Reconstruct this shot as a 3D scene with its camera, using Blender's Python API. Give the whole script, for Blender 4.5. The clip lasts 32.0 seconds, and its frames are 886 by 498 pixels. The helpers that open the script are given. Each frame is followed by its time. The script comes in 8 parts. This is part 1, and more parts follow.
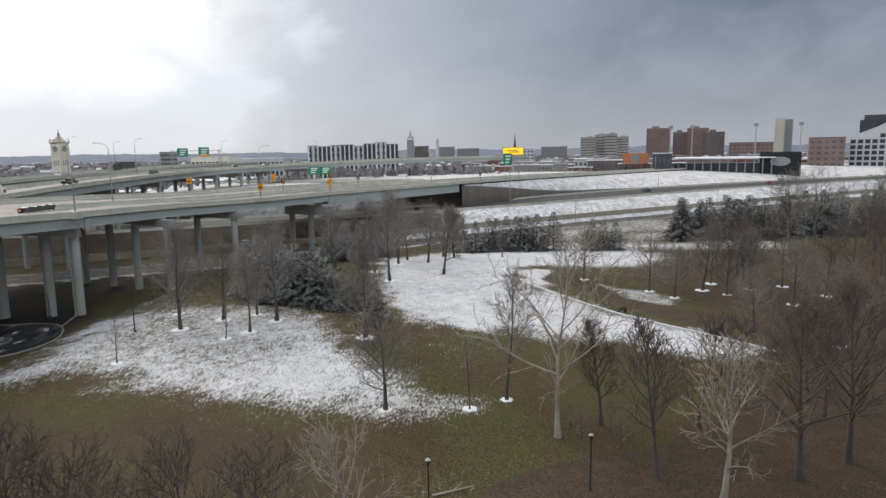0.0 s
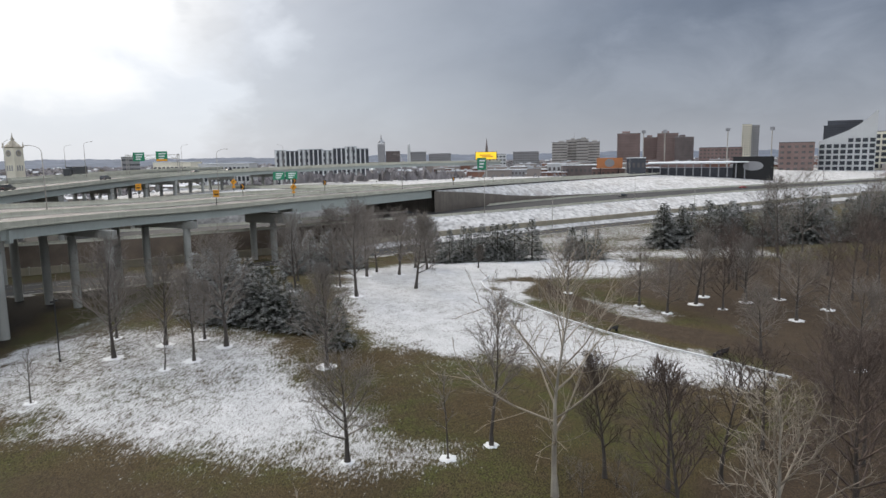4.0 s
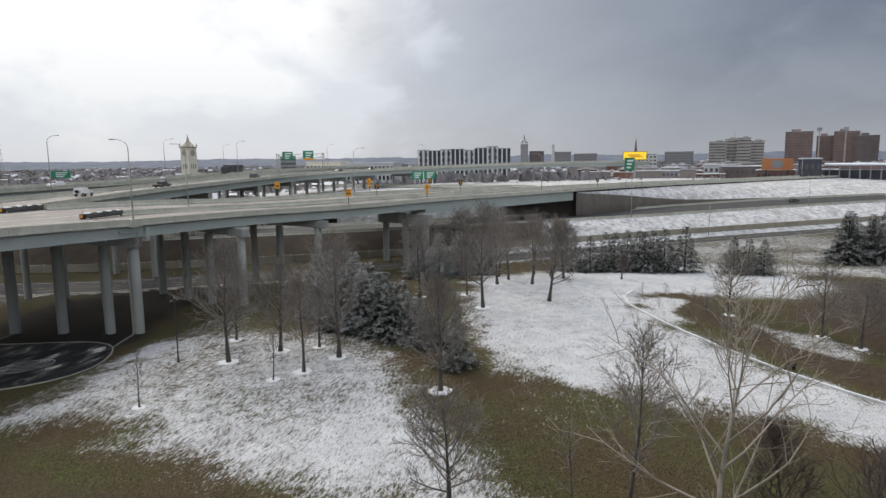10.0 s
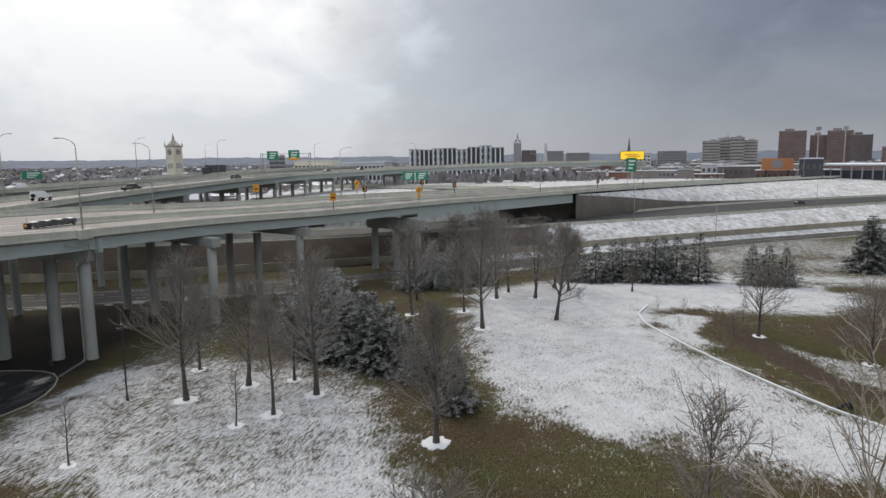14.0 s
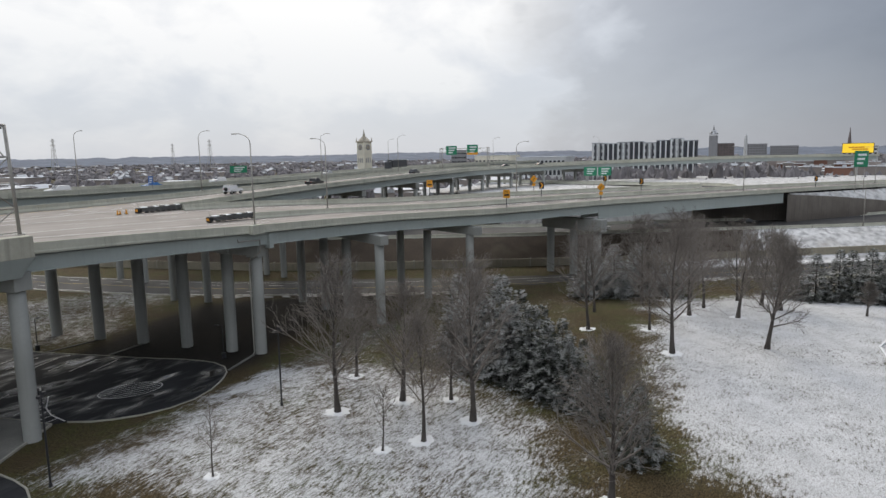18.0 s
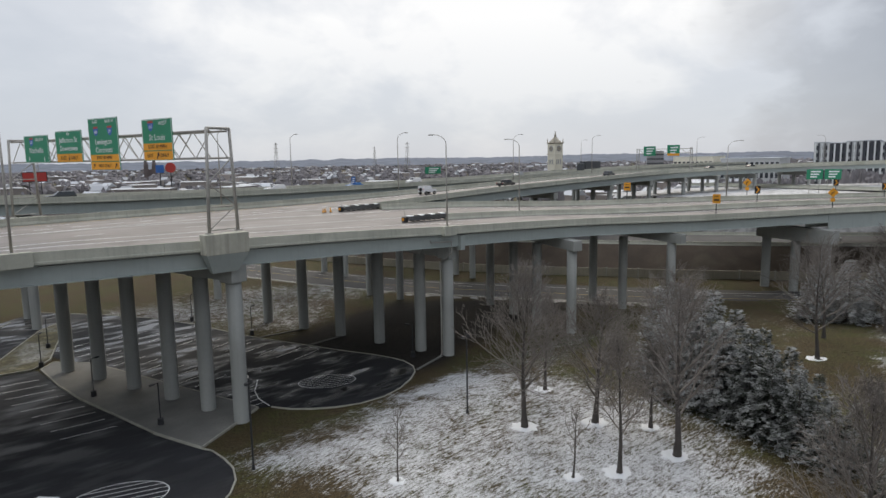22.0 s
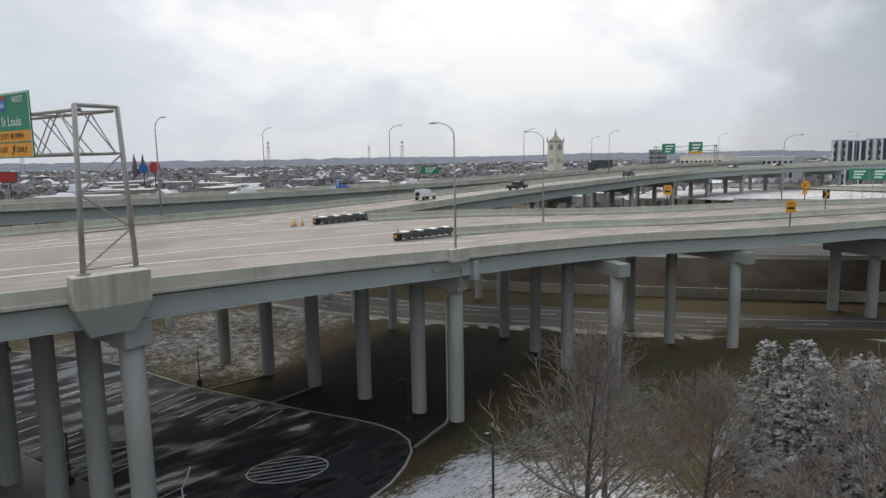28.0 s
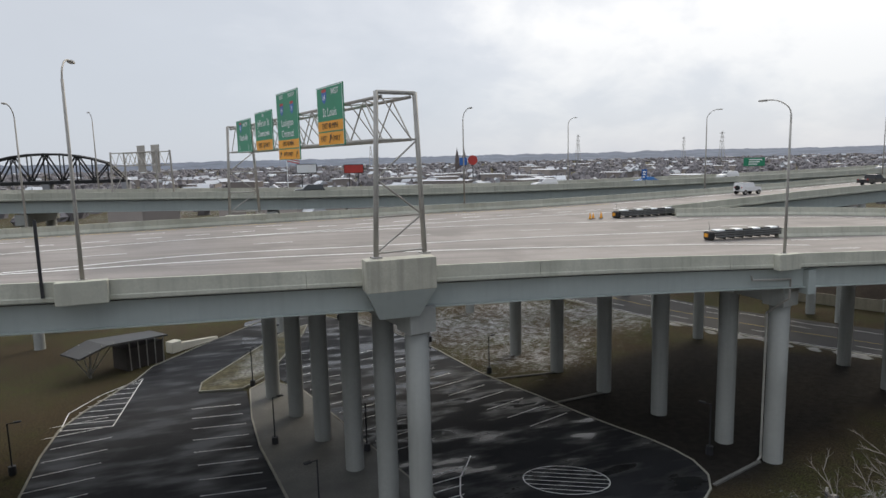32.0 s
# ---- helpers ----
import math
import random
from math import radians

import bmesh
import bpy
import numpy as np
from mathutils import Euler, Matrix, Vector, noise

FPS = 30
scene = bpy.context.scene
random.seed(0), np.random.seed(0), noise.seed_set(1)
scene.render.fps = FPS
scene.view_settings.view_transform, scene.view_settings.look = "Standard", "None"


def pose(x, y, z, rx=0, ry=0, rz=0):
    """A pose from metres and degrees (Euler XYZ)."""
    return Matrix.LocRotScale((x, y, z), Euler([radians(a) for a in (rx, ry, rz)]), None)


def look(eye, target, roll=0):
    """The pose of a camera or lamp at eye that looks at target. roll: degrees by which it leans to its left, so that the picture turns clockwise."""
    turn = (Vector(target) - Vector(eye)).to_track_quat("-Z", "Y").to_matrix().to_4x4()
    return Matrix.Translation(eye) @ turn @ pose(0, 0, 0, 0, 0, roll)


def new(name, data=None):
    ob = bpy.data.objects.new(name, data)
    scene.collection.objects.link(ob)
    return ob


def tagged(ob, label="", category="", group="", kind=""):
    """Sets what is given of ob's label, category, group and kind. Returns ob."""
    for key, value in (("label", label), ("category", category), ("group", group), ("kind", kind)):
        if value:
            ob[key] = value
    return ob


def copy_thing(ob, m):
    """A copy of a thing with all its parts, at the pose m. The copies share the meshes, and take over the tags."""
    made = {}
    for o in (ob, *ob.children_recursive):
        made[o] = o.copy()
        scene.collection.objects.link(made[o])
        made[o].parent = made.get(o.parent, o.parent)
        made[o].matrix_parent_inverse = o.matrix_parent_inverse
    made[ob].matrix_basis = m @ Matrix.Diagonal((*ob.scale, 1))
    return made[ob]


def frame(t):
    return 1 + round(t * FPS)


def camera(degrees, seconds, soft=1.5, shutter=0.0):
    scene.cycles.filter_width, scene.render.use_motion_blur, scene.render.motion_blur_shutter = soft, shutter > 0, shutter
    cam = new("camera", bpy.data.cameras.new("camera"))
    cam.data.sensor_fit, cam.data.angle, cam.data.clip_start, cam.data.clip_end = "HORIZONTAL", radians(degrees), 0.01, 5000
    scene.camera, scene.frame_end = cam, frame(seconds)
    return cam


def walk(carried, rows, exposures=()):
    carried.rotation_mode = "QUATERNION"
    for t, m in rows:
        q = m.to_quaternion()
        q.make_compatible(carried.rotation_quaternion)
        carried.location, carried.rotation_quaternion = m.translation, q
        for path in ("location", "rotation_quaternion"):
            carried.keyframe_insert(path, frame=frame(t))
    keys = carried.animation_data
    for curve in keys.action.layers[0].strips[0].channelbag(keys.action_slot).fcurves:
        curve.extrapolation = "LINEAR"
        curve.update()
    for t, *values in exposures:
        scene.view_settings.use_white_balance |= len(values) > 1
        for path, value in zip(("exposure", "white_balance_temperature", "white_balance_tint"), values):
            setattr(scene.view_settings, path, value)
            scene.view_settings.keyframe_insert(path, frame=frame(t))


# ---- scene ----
cam = camera(68.48, 32.0, soft=1.5)
# seconds, eye, aim, lean
PATH = [
    (0, (-107.26, -70.80, 27.35), (-57.92, -67.49, 19.98), -0.90),
    (0.5, (-106.54, -70.74, 27.31), (-57.18, -67.51, 20.03), -0.85),
    (1, (-105.73, -70.70, 27.23), (-56.35, -67.60, 20.04), -0.84),
    (1.5, (-104.41, -70.60, 27.13), (-55.02, -67.54, 19.98), -0.81),
    (2, (-103.18, -70.50, 27.10), (-53.78, -67.47, 20.00), -0.83),
    (2.5, (-101.76, -70.44, 27.13), (-52.35, -67.41, 20.06), -0.83),
    (4.5, (-94.81, -70.07, 26.95), (-45.31, -69.96, 19.91), -0.90),
    (5, (-93.29, -70.09, 26.89), (-43.83, -71.89, 19.84), -0.84),
    (5.5, (-91.87, -70.15, 26.83), (-42.66, -75.58, 19.84), -0.85),
    (6, (-90.47, -70.44, 26.81), (-41.31, -76.31, 19.83), -0.93),
    (6.5, (-88.96, -70.81, 26.83), (-39.81, -76.74, 19.86), -0.94),
    (7, (-87.55, -71.14, 26.84), (-38.33, -76.59, 19.94), -1.00),
    (7.5, (-86.99, -71.25, 26.77), (-37.51, -72.80, 19.75), -0.99),
    (8, (-86.84, -71.14, 26.75), (-37.47, -68.33, 19.38), -0.96),
    (8.5, (-86.77, -71.06, 26.79), (-37.81, -63.91, 19.57), -0.94),
    (9, (-86.77, -70.74, 26.74), (-38.52, -59.62, 19.79), -0.82),
    (9.5, (-86.63, -70.71, 26.73), (-38.57, -58.75, 19.84), -0.87),
    (10, (-86.15, -70.61, 26.75), (-38.06, -58.75, 19.90), -0.76),
    (10.5, (-85.36, -70.47, 26.88), (-37.25, -58.68, 20.02), -0.81),
    (11, (-84.29, -70.09, 26.90), (-36.15, -58.41, 20.08), -0.81),
    (11.5, (-83.04, -69.77, 26.99), (-34.89, -58.15, 20.13), -0.88),
    (12, (-81.62, -69.31, 27.08), (-33.46, -57.79, 20.21), -0.85),
    (12.5, (-80.07, -68.84, 27.16), (-31.89, -57.39, 20.27), -0.84),
    (13, (-78.35, -68.37, 27.17), (-30.15, -56.97, 20.29), -0.83),
    (13.5, (-76.45, -67.88, 27.15), (-28.24, -56.56, 20.24), -0.77),
    (15.5, (-68.44, -65.72, 27.18), (-20.15, -54.75, 20.23), -0.74),
    (16, (-66.57, -65.29, 27.23), (-18.28, -54.34, 20.28), -0.81),
    (16.5, (-65.53, -64.98, 27.25), (-17.49, -53.03, 20.23), -0.76),
    (17, (-65.30, -64.90, 27.22), (-18.49, -48.98, 19.77), -0.87),
    (17.5, (-65.17, -64.83, 27.17), (-19.94, -44.85, 19.76), -0.95),
    (18, (-65.06, -64.82, 27.15), (-21.72, -40.94, 19.99), -0.92),
    (18.5, (-65.03, -64.76, 27.11), (-23.89, -37.21, 20.15), -0.96),
    (19, (-65.07, -64.68, 27.02), (-26.44, -33.68, 20.19), -1.04),
    (19.5, (-65.17, -64.68, 27.02), (-29.33, -30.48, 20.23), -1.07),
    (20, (-65.05, -64.63, 26.89), (-30.13, -29.50, 20.10), -1.09),
    (20.5, (-64.67, -64.16, 26.98), (-29.73, -29.06, 20.10), -1.00),
    (21, (-64.18, -63.60, 27.07), (-29.28, -28.47, 20.18), -0.98),
    (21.5, (-63.47, -62.79, 27.05), (-28.56, -27.65, 20.21), -0.99),
    (22, (-62.44, -61.84, 27.07), (-27.57, -26.65, 20.26), -0.99),
    (22.5, (-61.40, -60.68, 27.13), (-26.51, -25.52, 20.29), -0.97),
    (23, (-60.20, -59.46, 27.14), (-25.34, -24.27, 20.29), -0.99),
    (23.5, (-58.97, -58.06, 27.15), (-24.08, -22.91, 20.25), -0.78),
    (24, (-57.65, -56.79, 27.08), (-22.78, -21.61, 20.21), -0.94),
    (24.5, (-56.34, -55.31, 27.18), (-21.44, -20.19, 20.24), -0.91),
    (25, (-55.06, -53.85, 27.10), (-20.11, -18.77, 20.20), -0.96),
    (25.5, (-53.66, -52.36, 27.15), (-18.72, -17.28, 20.22), -0.95),
    (27.5, (-48.08, -46.14, 26.85), (-13.02, -11.13, 20.09), -1.19),
    (28, (-46.58, -44.33, 26.92), (-11.46, -9.41, 20.04), -1.02),
    (28.5, (-45.08, -42.78, 26.82), (-9.97, -7.84, 19.98), -1.07),
    (29, (-43.89, -41.49, 26.76), (-10.92, -4.55, 19.83), -1.15),
    (29.5, (-43.33, -41.25, 26.34), (-13.79, -1.53, 19.25), -1.48),
    (30, (-43.30, -41.11, 26.29), (-17.05, 0.79, 18.88), -1.50),
    (30.5, (-43.28, -40.84, 26.33), (-20.29, 2.97, 19.08), -1.53),
    (31, (-43.16, -40.94, 26.23), (-21.60, 3.63, 19.25), -1.59),
    (31.5, (-43.12, -40.98, 26.15), (-25.20, 5.22, 19.44), -1.54),
    (32, (-43.21, -40.71, 26.38), (-27.40, 6.22, 19.48), -1.39),
]
walk(cam, [(t, look(eye, aim, lean)) for t, eye, aim, lean in PATH],
     exposures=[(0, 0.19, 6550, 10), (7, 0.15, 6550, 10), (12, -0.03, 6550, 10), (24, -0.07, 6550, 10), (32, 0.02, 6550, 10)])


# ---- world and light ----
SUN_AZ, SUN_EL = radians(40), radians(38)
SUN_DIR = Vector((math.cos(SUN_AZ) * math.cos(SUN_EL), math.sin(SUN_AZ) * math.cos(SUN_EL), math.sin(SUN_EL)))
BANK_DIR = Vector((math.cos(radians(-38)) * math.cos(radians(14)), math.sin(radians(-38)) * math.cos(radians(14)), math.sin(radians(14))))


def build_world():
    w = bpy.data.worlds.new("overcast_sky")
    scene.world = w
    w.use_nodes = True
    nt = w.node_tree
    nt.nodes.clear()
    N, L = nt.nodes.new, nt.links.new

    def math_node(op, a, b=None, c=None):
        n = N("ShaderNodeMath")
        n.operation = op
        for i, v in enumerate((a, b, c)):
            if v is None:
                continue
            if isinstance(v, (int, float)):
                n.inputs[i].default_value = v
            else:
                L(v, n.inputs[i])
        return n.outputs[0]

    out, bg = N("ShaderNodeOutputWorld"), N("ShaderNodeBackground")
    co = N("ShaderNodeTexCoord").outputs["Generated"]
    sep = N("ShaderNodeSeparateXYZ")
    L(co, sep.inputs[0])
    z = math_node("MAXIMUM", sep.outputs[2], 0.0)
    # cloud sheet: the view direction laid on a flat layer overhead
    den = math_node("ADD", z, 0.42)
    px, py = math_node("DIVIDE", sep.outputs[0], den), math_node("DIVIDE", sep.outputs[1], den)
    comb = N("ShaderNodeCombineXYZ")
    L(px, comb.inputs[0]), L(py, comb.inputs[1])

    def noise_tex(scale, detail, rough, dist=0.0):
        n = N("ShaderNodeTexNoise")
        L(comb.outputs[0], n.inputs["Vector"])
        n.inputs["Scale"].default_value, n.inputs["Detail"].default_value = scale, detail
        n.inputs["Roughness"].default_value, n.inputs["Distortion"].default_value = rough, dist
        return n.outputs["Fac"]

    big, small = noise_tex(1.5, 5, 0.55, 0.3), noise_tex(4.2, 6, 0.58, 0.4)
    nrm = N("ShaderNodeVectorMath")
    nrm.operation = "NORMALIZE"
    L(co, nrm.inputs[0])

    def towards(v):
        n = N("ShaderNodeVectorMath")
        n.operation = "DOT_PRODUCT"
        L(nrm.outputs[0], n.inputs[0])
        n.inputs[1].default_value = v
        return n.outputs["Value"]

    def ramp_of(v, stops):
        r = N("ShaderNodeValToRGB")
        L(v, r.inputs[0])
        el = r.color_ramp.elements
        el[0].position, el[0].color = stops[0][0], (*stops[0][1], 1)
        el[1].position, el[1].color = stops[-1][0], (*stops[-1][1], 1)
        for q, c in stops[1:-1]:
            el.new(q).color = (*c, 1)
        return r.outputs[0]

    ripple = math_node("MULTIPLY_ADD", big, 0.66, math_node("MULTIPLY_ADD", small, 0.22, -0.44))
    # thin bright cloud in front of the sun, a heavy grey bank over the city
    light = ramp_of(math_node("ADD", towards(SUN_DIR), ripple), [(0.30, (0.585, 0.62, 0.68)), (0.62, (0.615, 0.655, 0.72)), (0.78, (0.73, 0.76, 0.815)), (0.89, (1.0, 1.0, 1.0))])
    bank = math_node("ADD", towards(BANK_DIR), math_node("MULTIPLY", ripple, 0.9))
    cover = ramp_of(bank, [(0.50, (0, 0, 0)), (0.585, (0.42, 0.42, 0.42)), (0.70, (0.62, 0.62, 0.62)), (0.95, (1, 1, 1))])
    heavy = ramp_of(math_node("MULTIPLY_ADD", small, 0.5, math_node("MULTIPLY", big, 0.5)), [(0.38, (0.088, 0.111, 0.158)), (0.62, (0.205, 0.236, 0.298))])
    # both are paler towards the horizon
    hz = N("ShaderNodeMapRange")
    L(sep.outputs[2], hz.inputs[0])
    hz.inputs[1].default_value, hz.inputs[2].default_value = 0.0, 0.20
    hz.inputs[3].default_value, hz.inputs[4].default_value = 0.75, 0.0

    def paled(src, c):
        n = N("ShaderNodeMix")
        n.data_type = "RGBA"
        L(hz.outputs[0], n.inputs["Factor"])
        L(src, n.inputs["A"])
        n.inputs["B"].default_value = (*c, 1)
        return n.outputs["Result"]

    pale = N("ShaderNodeMix")
    pale.data_type = "RGBA"
    L(cover, pale.inputs["Factor"])
    L(paled(light, (0.55, 0.60, 0.68)), pale.inputs["A"])
    L(paled(heavy, (0.34, 0.36, 0.41)), pale.inputs["B"])
    sky = N("ShaderNodeTexSky")
    sky.sky_type, sky.sun_disc = "NISHITA", False
    sky.sun_elevation, sky.sun_rotation = SUN_EL, math.pi / 2 - SUN_AZ
    thin = N("ShaderNodeMix")
    thin.data_type, thin.blend_type = "RGBA", "ADD"
    thin.inputs["Factor"].default_value = 0.008
    L(pale.outputs["Result"], thin.inputs["A"])
    L(sky.outputs[0], thin.inputs["B"])
    L(thin.outputs["Result"], bg.inputs[0])
    # an overcast sky is brightest overhead
    zen = N("ShaderNodeMapRange")
    L(sep.outputs[2], zen.inputs[0])
    zen.inputs[1].default_value, zen.inputs[2].default_value = 0.36, 0.85
    zen.inputs[3].default_value, zen.inputs[4].default_value = 0.97, 2.15
    L(zen.outputs[0], bg.inputs[1])
    L(bg.outputs[0], out.inputs[0])


build_world()
sun = new("sun", bpy.data.lights.new("sun", "SUN"))
sun.data.energy, sun.data.angle, sun.data.color = 1.6, radians(30), (1.0, 0.90, 0.74)
sun.matrix_world = look((0, 0, 200), Vector((0, 0, 200)) - SUN_DIR)

# ---- materials ----
def material(name, base, rough=0.8, var=0.15, scale=1.0, fine=12.0, bump=0.1, metal=0.0, tint=None, spec=0.4, streak=0.0, per_object=0.0, island=0.0, snow=0.0, stain=None, grain=None, wet=None, frost=((0.72, 0.74, 0.77), 1.0)):
    """A procedural surface: colour varied at two scales, optional streaks, per-piece variation, stains and settled snow."""
    m = bpy.data.materials.new(name)
    m.use_nodes = True
    nt = m.node_tree
    N, L = nt.nodes.new, nt.links.new
    b = nt.nodes["Principled BSDF"]
    b.inputs["Roughness"].default_value, b.inputs["Metallic"].default_value = rough, metal
    b.inputs["Specular IOR Level"].default_value = spec
    geo = N("ShaderNodeNewGeometry")
    co = geo.outputs["Position"]

    def tex(s, d=4, vec=None):
        n = N("ShaderNodeTexNoise")
        n.inputs["Scale"].default_value, n.inputs["Detail"].default_value = s, d
        L(vec or co, n.inputs["Vector"])
        return n.outputs["Fac"]

    def mix(f, a, bb, mode="MIX"):
        n = N("ShaderNodeMix")
        n.data_type, n.blend_type = "RGBA", mode
        for k, v in (("Factor", f), ("A", a), ("B", bb)):
            if isinstance(v, (int, float)):
                n.inputs[k].default_value = v
            elif isinstance(v, tuple):
                n.inputs[k].default_value = (*v[:3], 1)
            else:
                L(v, n.inputs[k])
        return n.outputs["Result"]

    def rng(v, a, bb, c=0.0, d=1.0):
        n = N("ShaderNodeMapRange")
        L(v, n.inputs[0])
        for i, x in enumerate((a, bb, c, d)):
            n.inputs[i + 1].default_value = x
        return n.outputs[0]

    lo = tuple(c * (1 - var) for c in base)
    hi = tuple(min(1, c * (1 + var)) for c in (tint or base))
    col = mix(rng(tex(0.35 * scale), 0.3, 0.7), lo, hi)
    col = mix(rng(tex(fine * scale, 6), 0.35, 0.65, 0, 0.5), col, tuple(c * (1 - 1.2 * var) for c in base))
    if streak:
        sc = N("ShaderNodeMapping")
        sc.inputs["Scale"].default_value = (2.2, 2.2, 0.12)
        L(co, sc.inputs[0])
        col = mix(rng(tex(1.0, 5, sc.outputs[0]), 0.5, 0.72, 0, streak), col, tuple(c * 0.45 for c in base))
    if stain:
        col = mix(rng(tex(0.16, 7), 0.52, 0.68, 0, stain[1]), col, stain[0])
    if grain:
        gm = N("ShaderNodeMapping")
        gm.inputs["Scale"].default_value = grain[0]
        L(co, gm.inputs[0])
        col = mix(rng(tex(1.0, 4, gm.outputs[0]), 0.42, 0.68, 0, grain[1]), col, tuple(c * grain[2] for c in base))
    if wet:
        wm = N("ShaderNodeMapping")
        wm.inputs["Scale"].default_value, wm.inputs["Rotation"].default_value = (0.10, 0.30, 1.0), (0, 0, radians(20))
        L(co, wm.inputs[0])
        L(rng(tex(1.6, 6, wm.outputs[0]), 0.37, 0.54, wet[0], wet[1]), b.inputs["Roughness"])
    if per_object or island:
        src = N("ShaderNodeObjectInfo").outputs["Random"] if per_object else geo.outputs["Random Per Island"]
        k = per_object or island
        col = mix(rng(src, 0, 1, 0, k), col, tuple(c * 0.35 for c in base))
    if snow:
        sep = N("ShaderNodeSeparateXYZ")
        L(geo.outputs["Normal"], sep.inputs[0])
        up = rng(sep.outputs[2], 0.25, 0.75)
        mul = N("ShaderNodeMath")
        mul.operation = "MULTIPLY"
        L(up, mul.inputs[0])
        L(rng(tex(1.1 * scale, 5), 0.62 - 0.25 * snow, 0.72 - 0.2 * snow, 0, frost[1]), mul.inputs[1])
        col = mix(mul.outputs[0], col, frost[0])
    L(col, b.inputs["Base Color"])
    if bump:
        bn = N("ShaderNodeBump")
        bn.inputs["Strength"].default_value, bn.inputs["Distance"].default_value = bump, 0.05
        L(tex(fine * scale, 6), bn.inputs["Height"])
        L(bn.outputs[0], b.inputs["Normal"])
    return m


M = {}
M["parapet"] = material("weathered_concrete", (0.47, 0.465, 0.39), 0.9, 0.14, 1, 6, 0.15, streak=0.30, stain=((0.22, 0.23, 0.17), 0.35))
M["pedestal"] = material("pedestal_concrete", (0.46, 0.445, 0.37), 0.9, 0.18, 1.5, 7, 0.2, streak=0.5, stain=((0.16, 0.17, 0.13), 0.45))
M["girder"] = material("painted_steel_grey", (0.36, 0.395, 0.375), 0.6, 0.06, 0.5, 3, 0.03, streak=0.12)
M["column"] = material("painted_column_grey", (0.315, 0.32, 0.298), 0.75, 0.07, 0.6, 5, 0.05, streak=0.16)
M["deck"] = material("grooved_concrete_deck", (0.262, 0.236, 0.218), 0.8, 0.16, 0.5, 8, 0.1, stain=((0.145, 0.13, 0.12), 0.7), grain=((0.03, 0.9, 1.0), 0.75, 0.62))
M["paint"] = material("road_paint_white", (0.78, 0.78, 0.76), 0.7, 0.10, 2, 10, 0.05)
M["paint_y"] = material("road_paint_yellow", (0.55, 0.40, 0.10), 0.7, 0.12, 2, 10, 0.05)
M["wet"] = material("wet_asphalt", (0.013, 0.0135, 0.015), 0.3, 0.35, 0.5, 14, 0.03, spec=0.28, stain=((0.022, 0.023, 0.025), 0.7), wet=(0.09, 0.85))
M["drive"] = material("damp_black_asphalt", (0.024, 0.0245, 0.027), 0.5, 0.3, 0.5, 14, 0.05, spec=0.25, stain=((0.036, 0.037, 0.040), 0.8), wet=(0.42, 0.85))
M["asphalt"] = material("damp_asphalt", (0.056, 0.054, 0.053), 0.8, 0.2, 0.5, 10, 0.05, spec=0.2, stain=((0.036, 0.035, 0.034), 0.6))
M["curb"] = material("curb_concrete", (0.33, 0.32, 0.27), 0.85, 0.2, 2, 10, 0.1)
M["slab"] = material("concrete_slab", (0.16, 0.155, 0.14), 0.7, 0.25, 0.8, 6, 0.1, stain=((0.10, 0.10, 0.09), 0.7))
M["wall"] = material("retaining_wall_concrete", (0.125, 0.108, 0.092), 0.9, 0.2, 0.7, 5, 0.15, streak=0.4)
M["earth"] = material("brown_winter_slope", (0.062, 0.046, 0.033), 0.95, 0.3, 0.6, 5, 0.6, stain=((0.10, 0.085, 0.06), 0.5))
M["tan"] = material("tan_barrier_concrete", (0.30, 0.27, 0.205), 0.9, 0.2, 0.7, 5, 0.15, streak=0.3)
M["galv"] = material("galvanised_steel", (0.37, 0.355, 0.325), 0.6, 0.15, 2, 10, 0.05, metal=0.12, stain=((0.24, 0.20, 0.155), 0.5))
M["pole"] = material("dark_pole_paint", (0.03, 0.03, 0.033), 0.5, 0.2, 3, 10, 0.03)
M["green"] = material("sign_green", (0.025, 0.235, 0.125), 0.5, 0.08, 1, 6, 0.0)
M["amber"] = material("sign_amber", (0.75, 0.33, 0.025), 0.5, 0.08, 1, 6, 0.0)
M["white"] = material("sign_white", (0.78, 0.80, 0.80), 0.5, 0.04, 1, 6, 0.0)
M["black"] = material("sign_black", (0.015, 0.015, 0.016), 0.5, 0.1, 1, 6, 0.0)
M["blue"] = material("sign_blue", (0.04, 0.14, 0.42), 0.5, 0.1, 1, 6, 0.0)
M["red"] = material("sign_red", (0.45, 0.05, 0.04), 0.5, 0.1, 1, 6, 0.0)
M["bark"] = material("bark_brown", (0.085, 0.074, 0.066), 0.95, 0.3, 2, 14, 0.4)
M["twig"] = material("twig_brown", (0.218, 0.193, 0.172), 0.95, 0.25, 1, 8, 0.0, per_object=0.3)
M["twig_red"] = material("twig_russet", (0.112, 0.085, 0.072), 0.95, 0.25, 1, 8, 0.0, per_object=0.3)
M["bark_pale"] = material("sycamore_bark", (0.32, 0.29, 0.245), 0.9, 0.35, 2, 10, 0.3, stain=((0.14, 0.12, 0.10), 0.7))
M["twig_pale"] = material("sycamore_twig", (0.30, 0.26, 0.21), 0.9, 0.25, 1, 8, 0.0)
M["needle"] = material("pine_needles_frosted", (0.042, 0.046, 0.034), 0.9, 0.35, 1.2, 9, 0.0, island=0.6, snow=1.0, frost=((0.52, 0.52, 0.51), 0.58))
M["needle_clear"] = material("pine_needles", (0.036, 0.041, 0.028), 0.9, 0.35, 1.2, 9, 0.0, island=0.6, snow=0.75, frost=((0.48, 0.48, 0.47), 0.5))
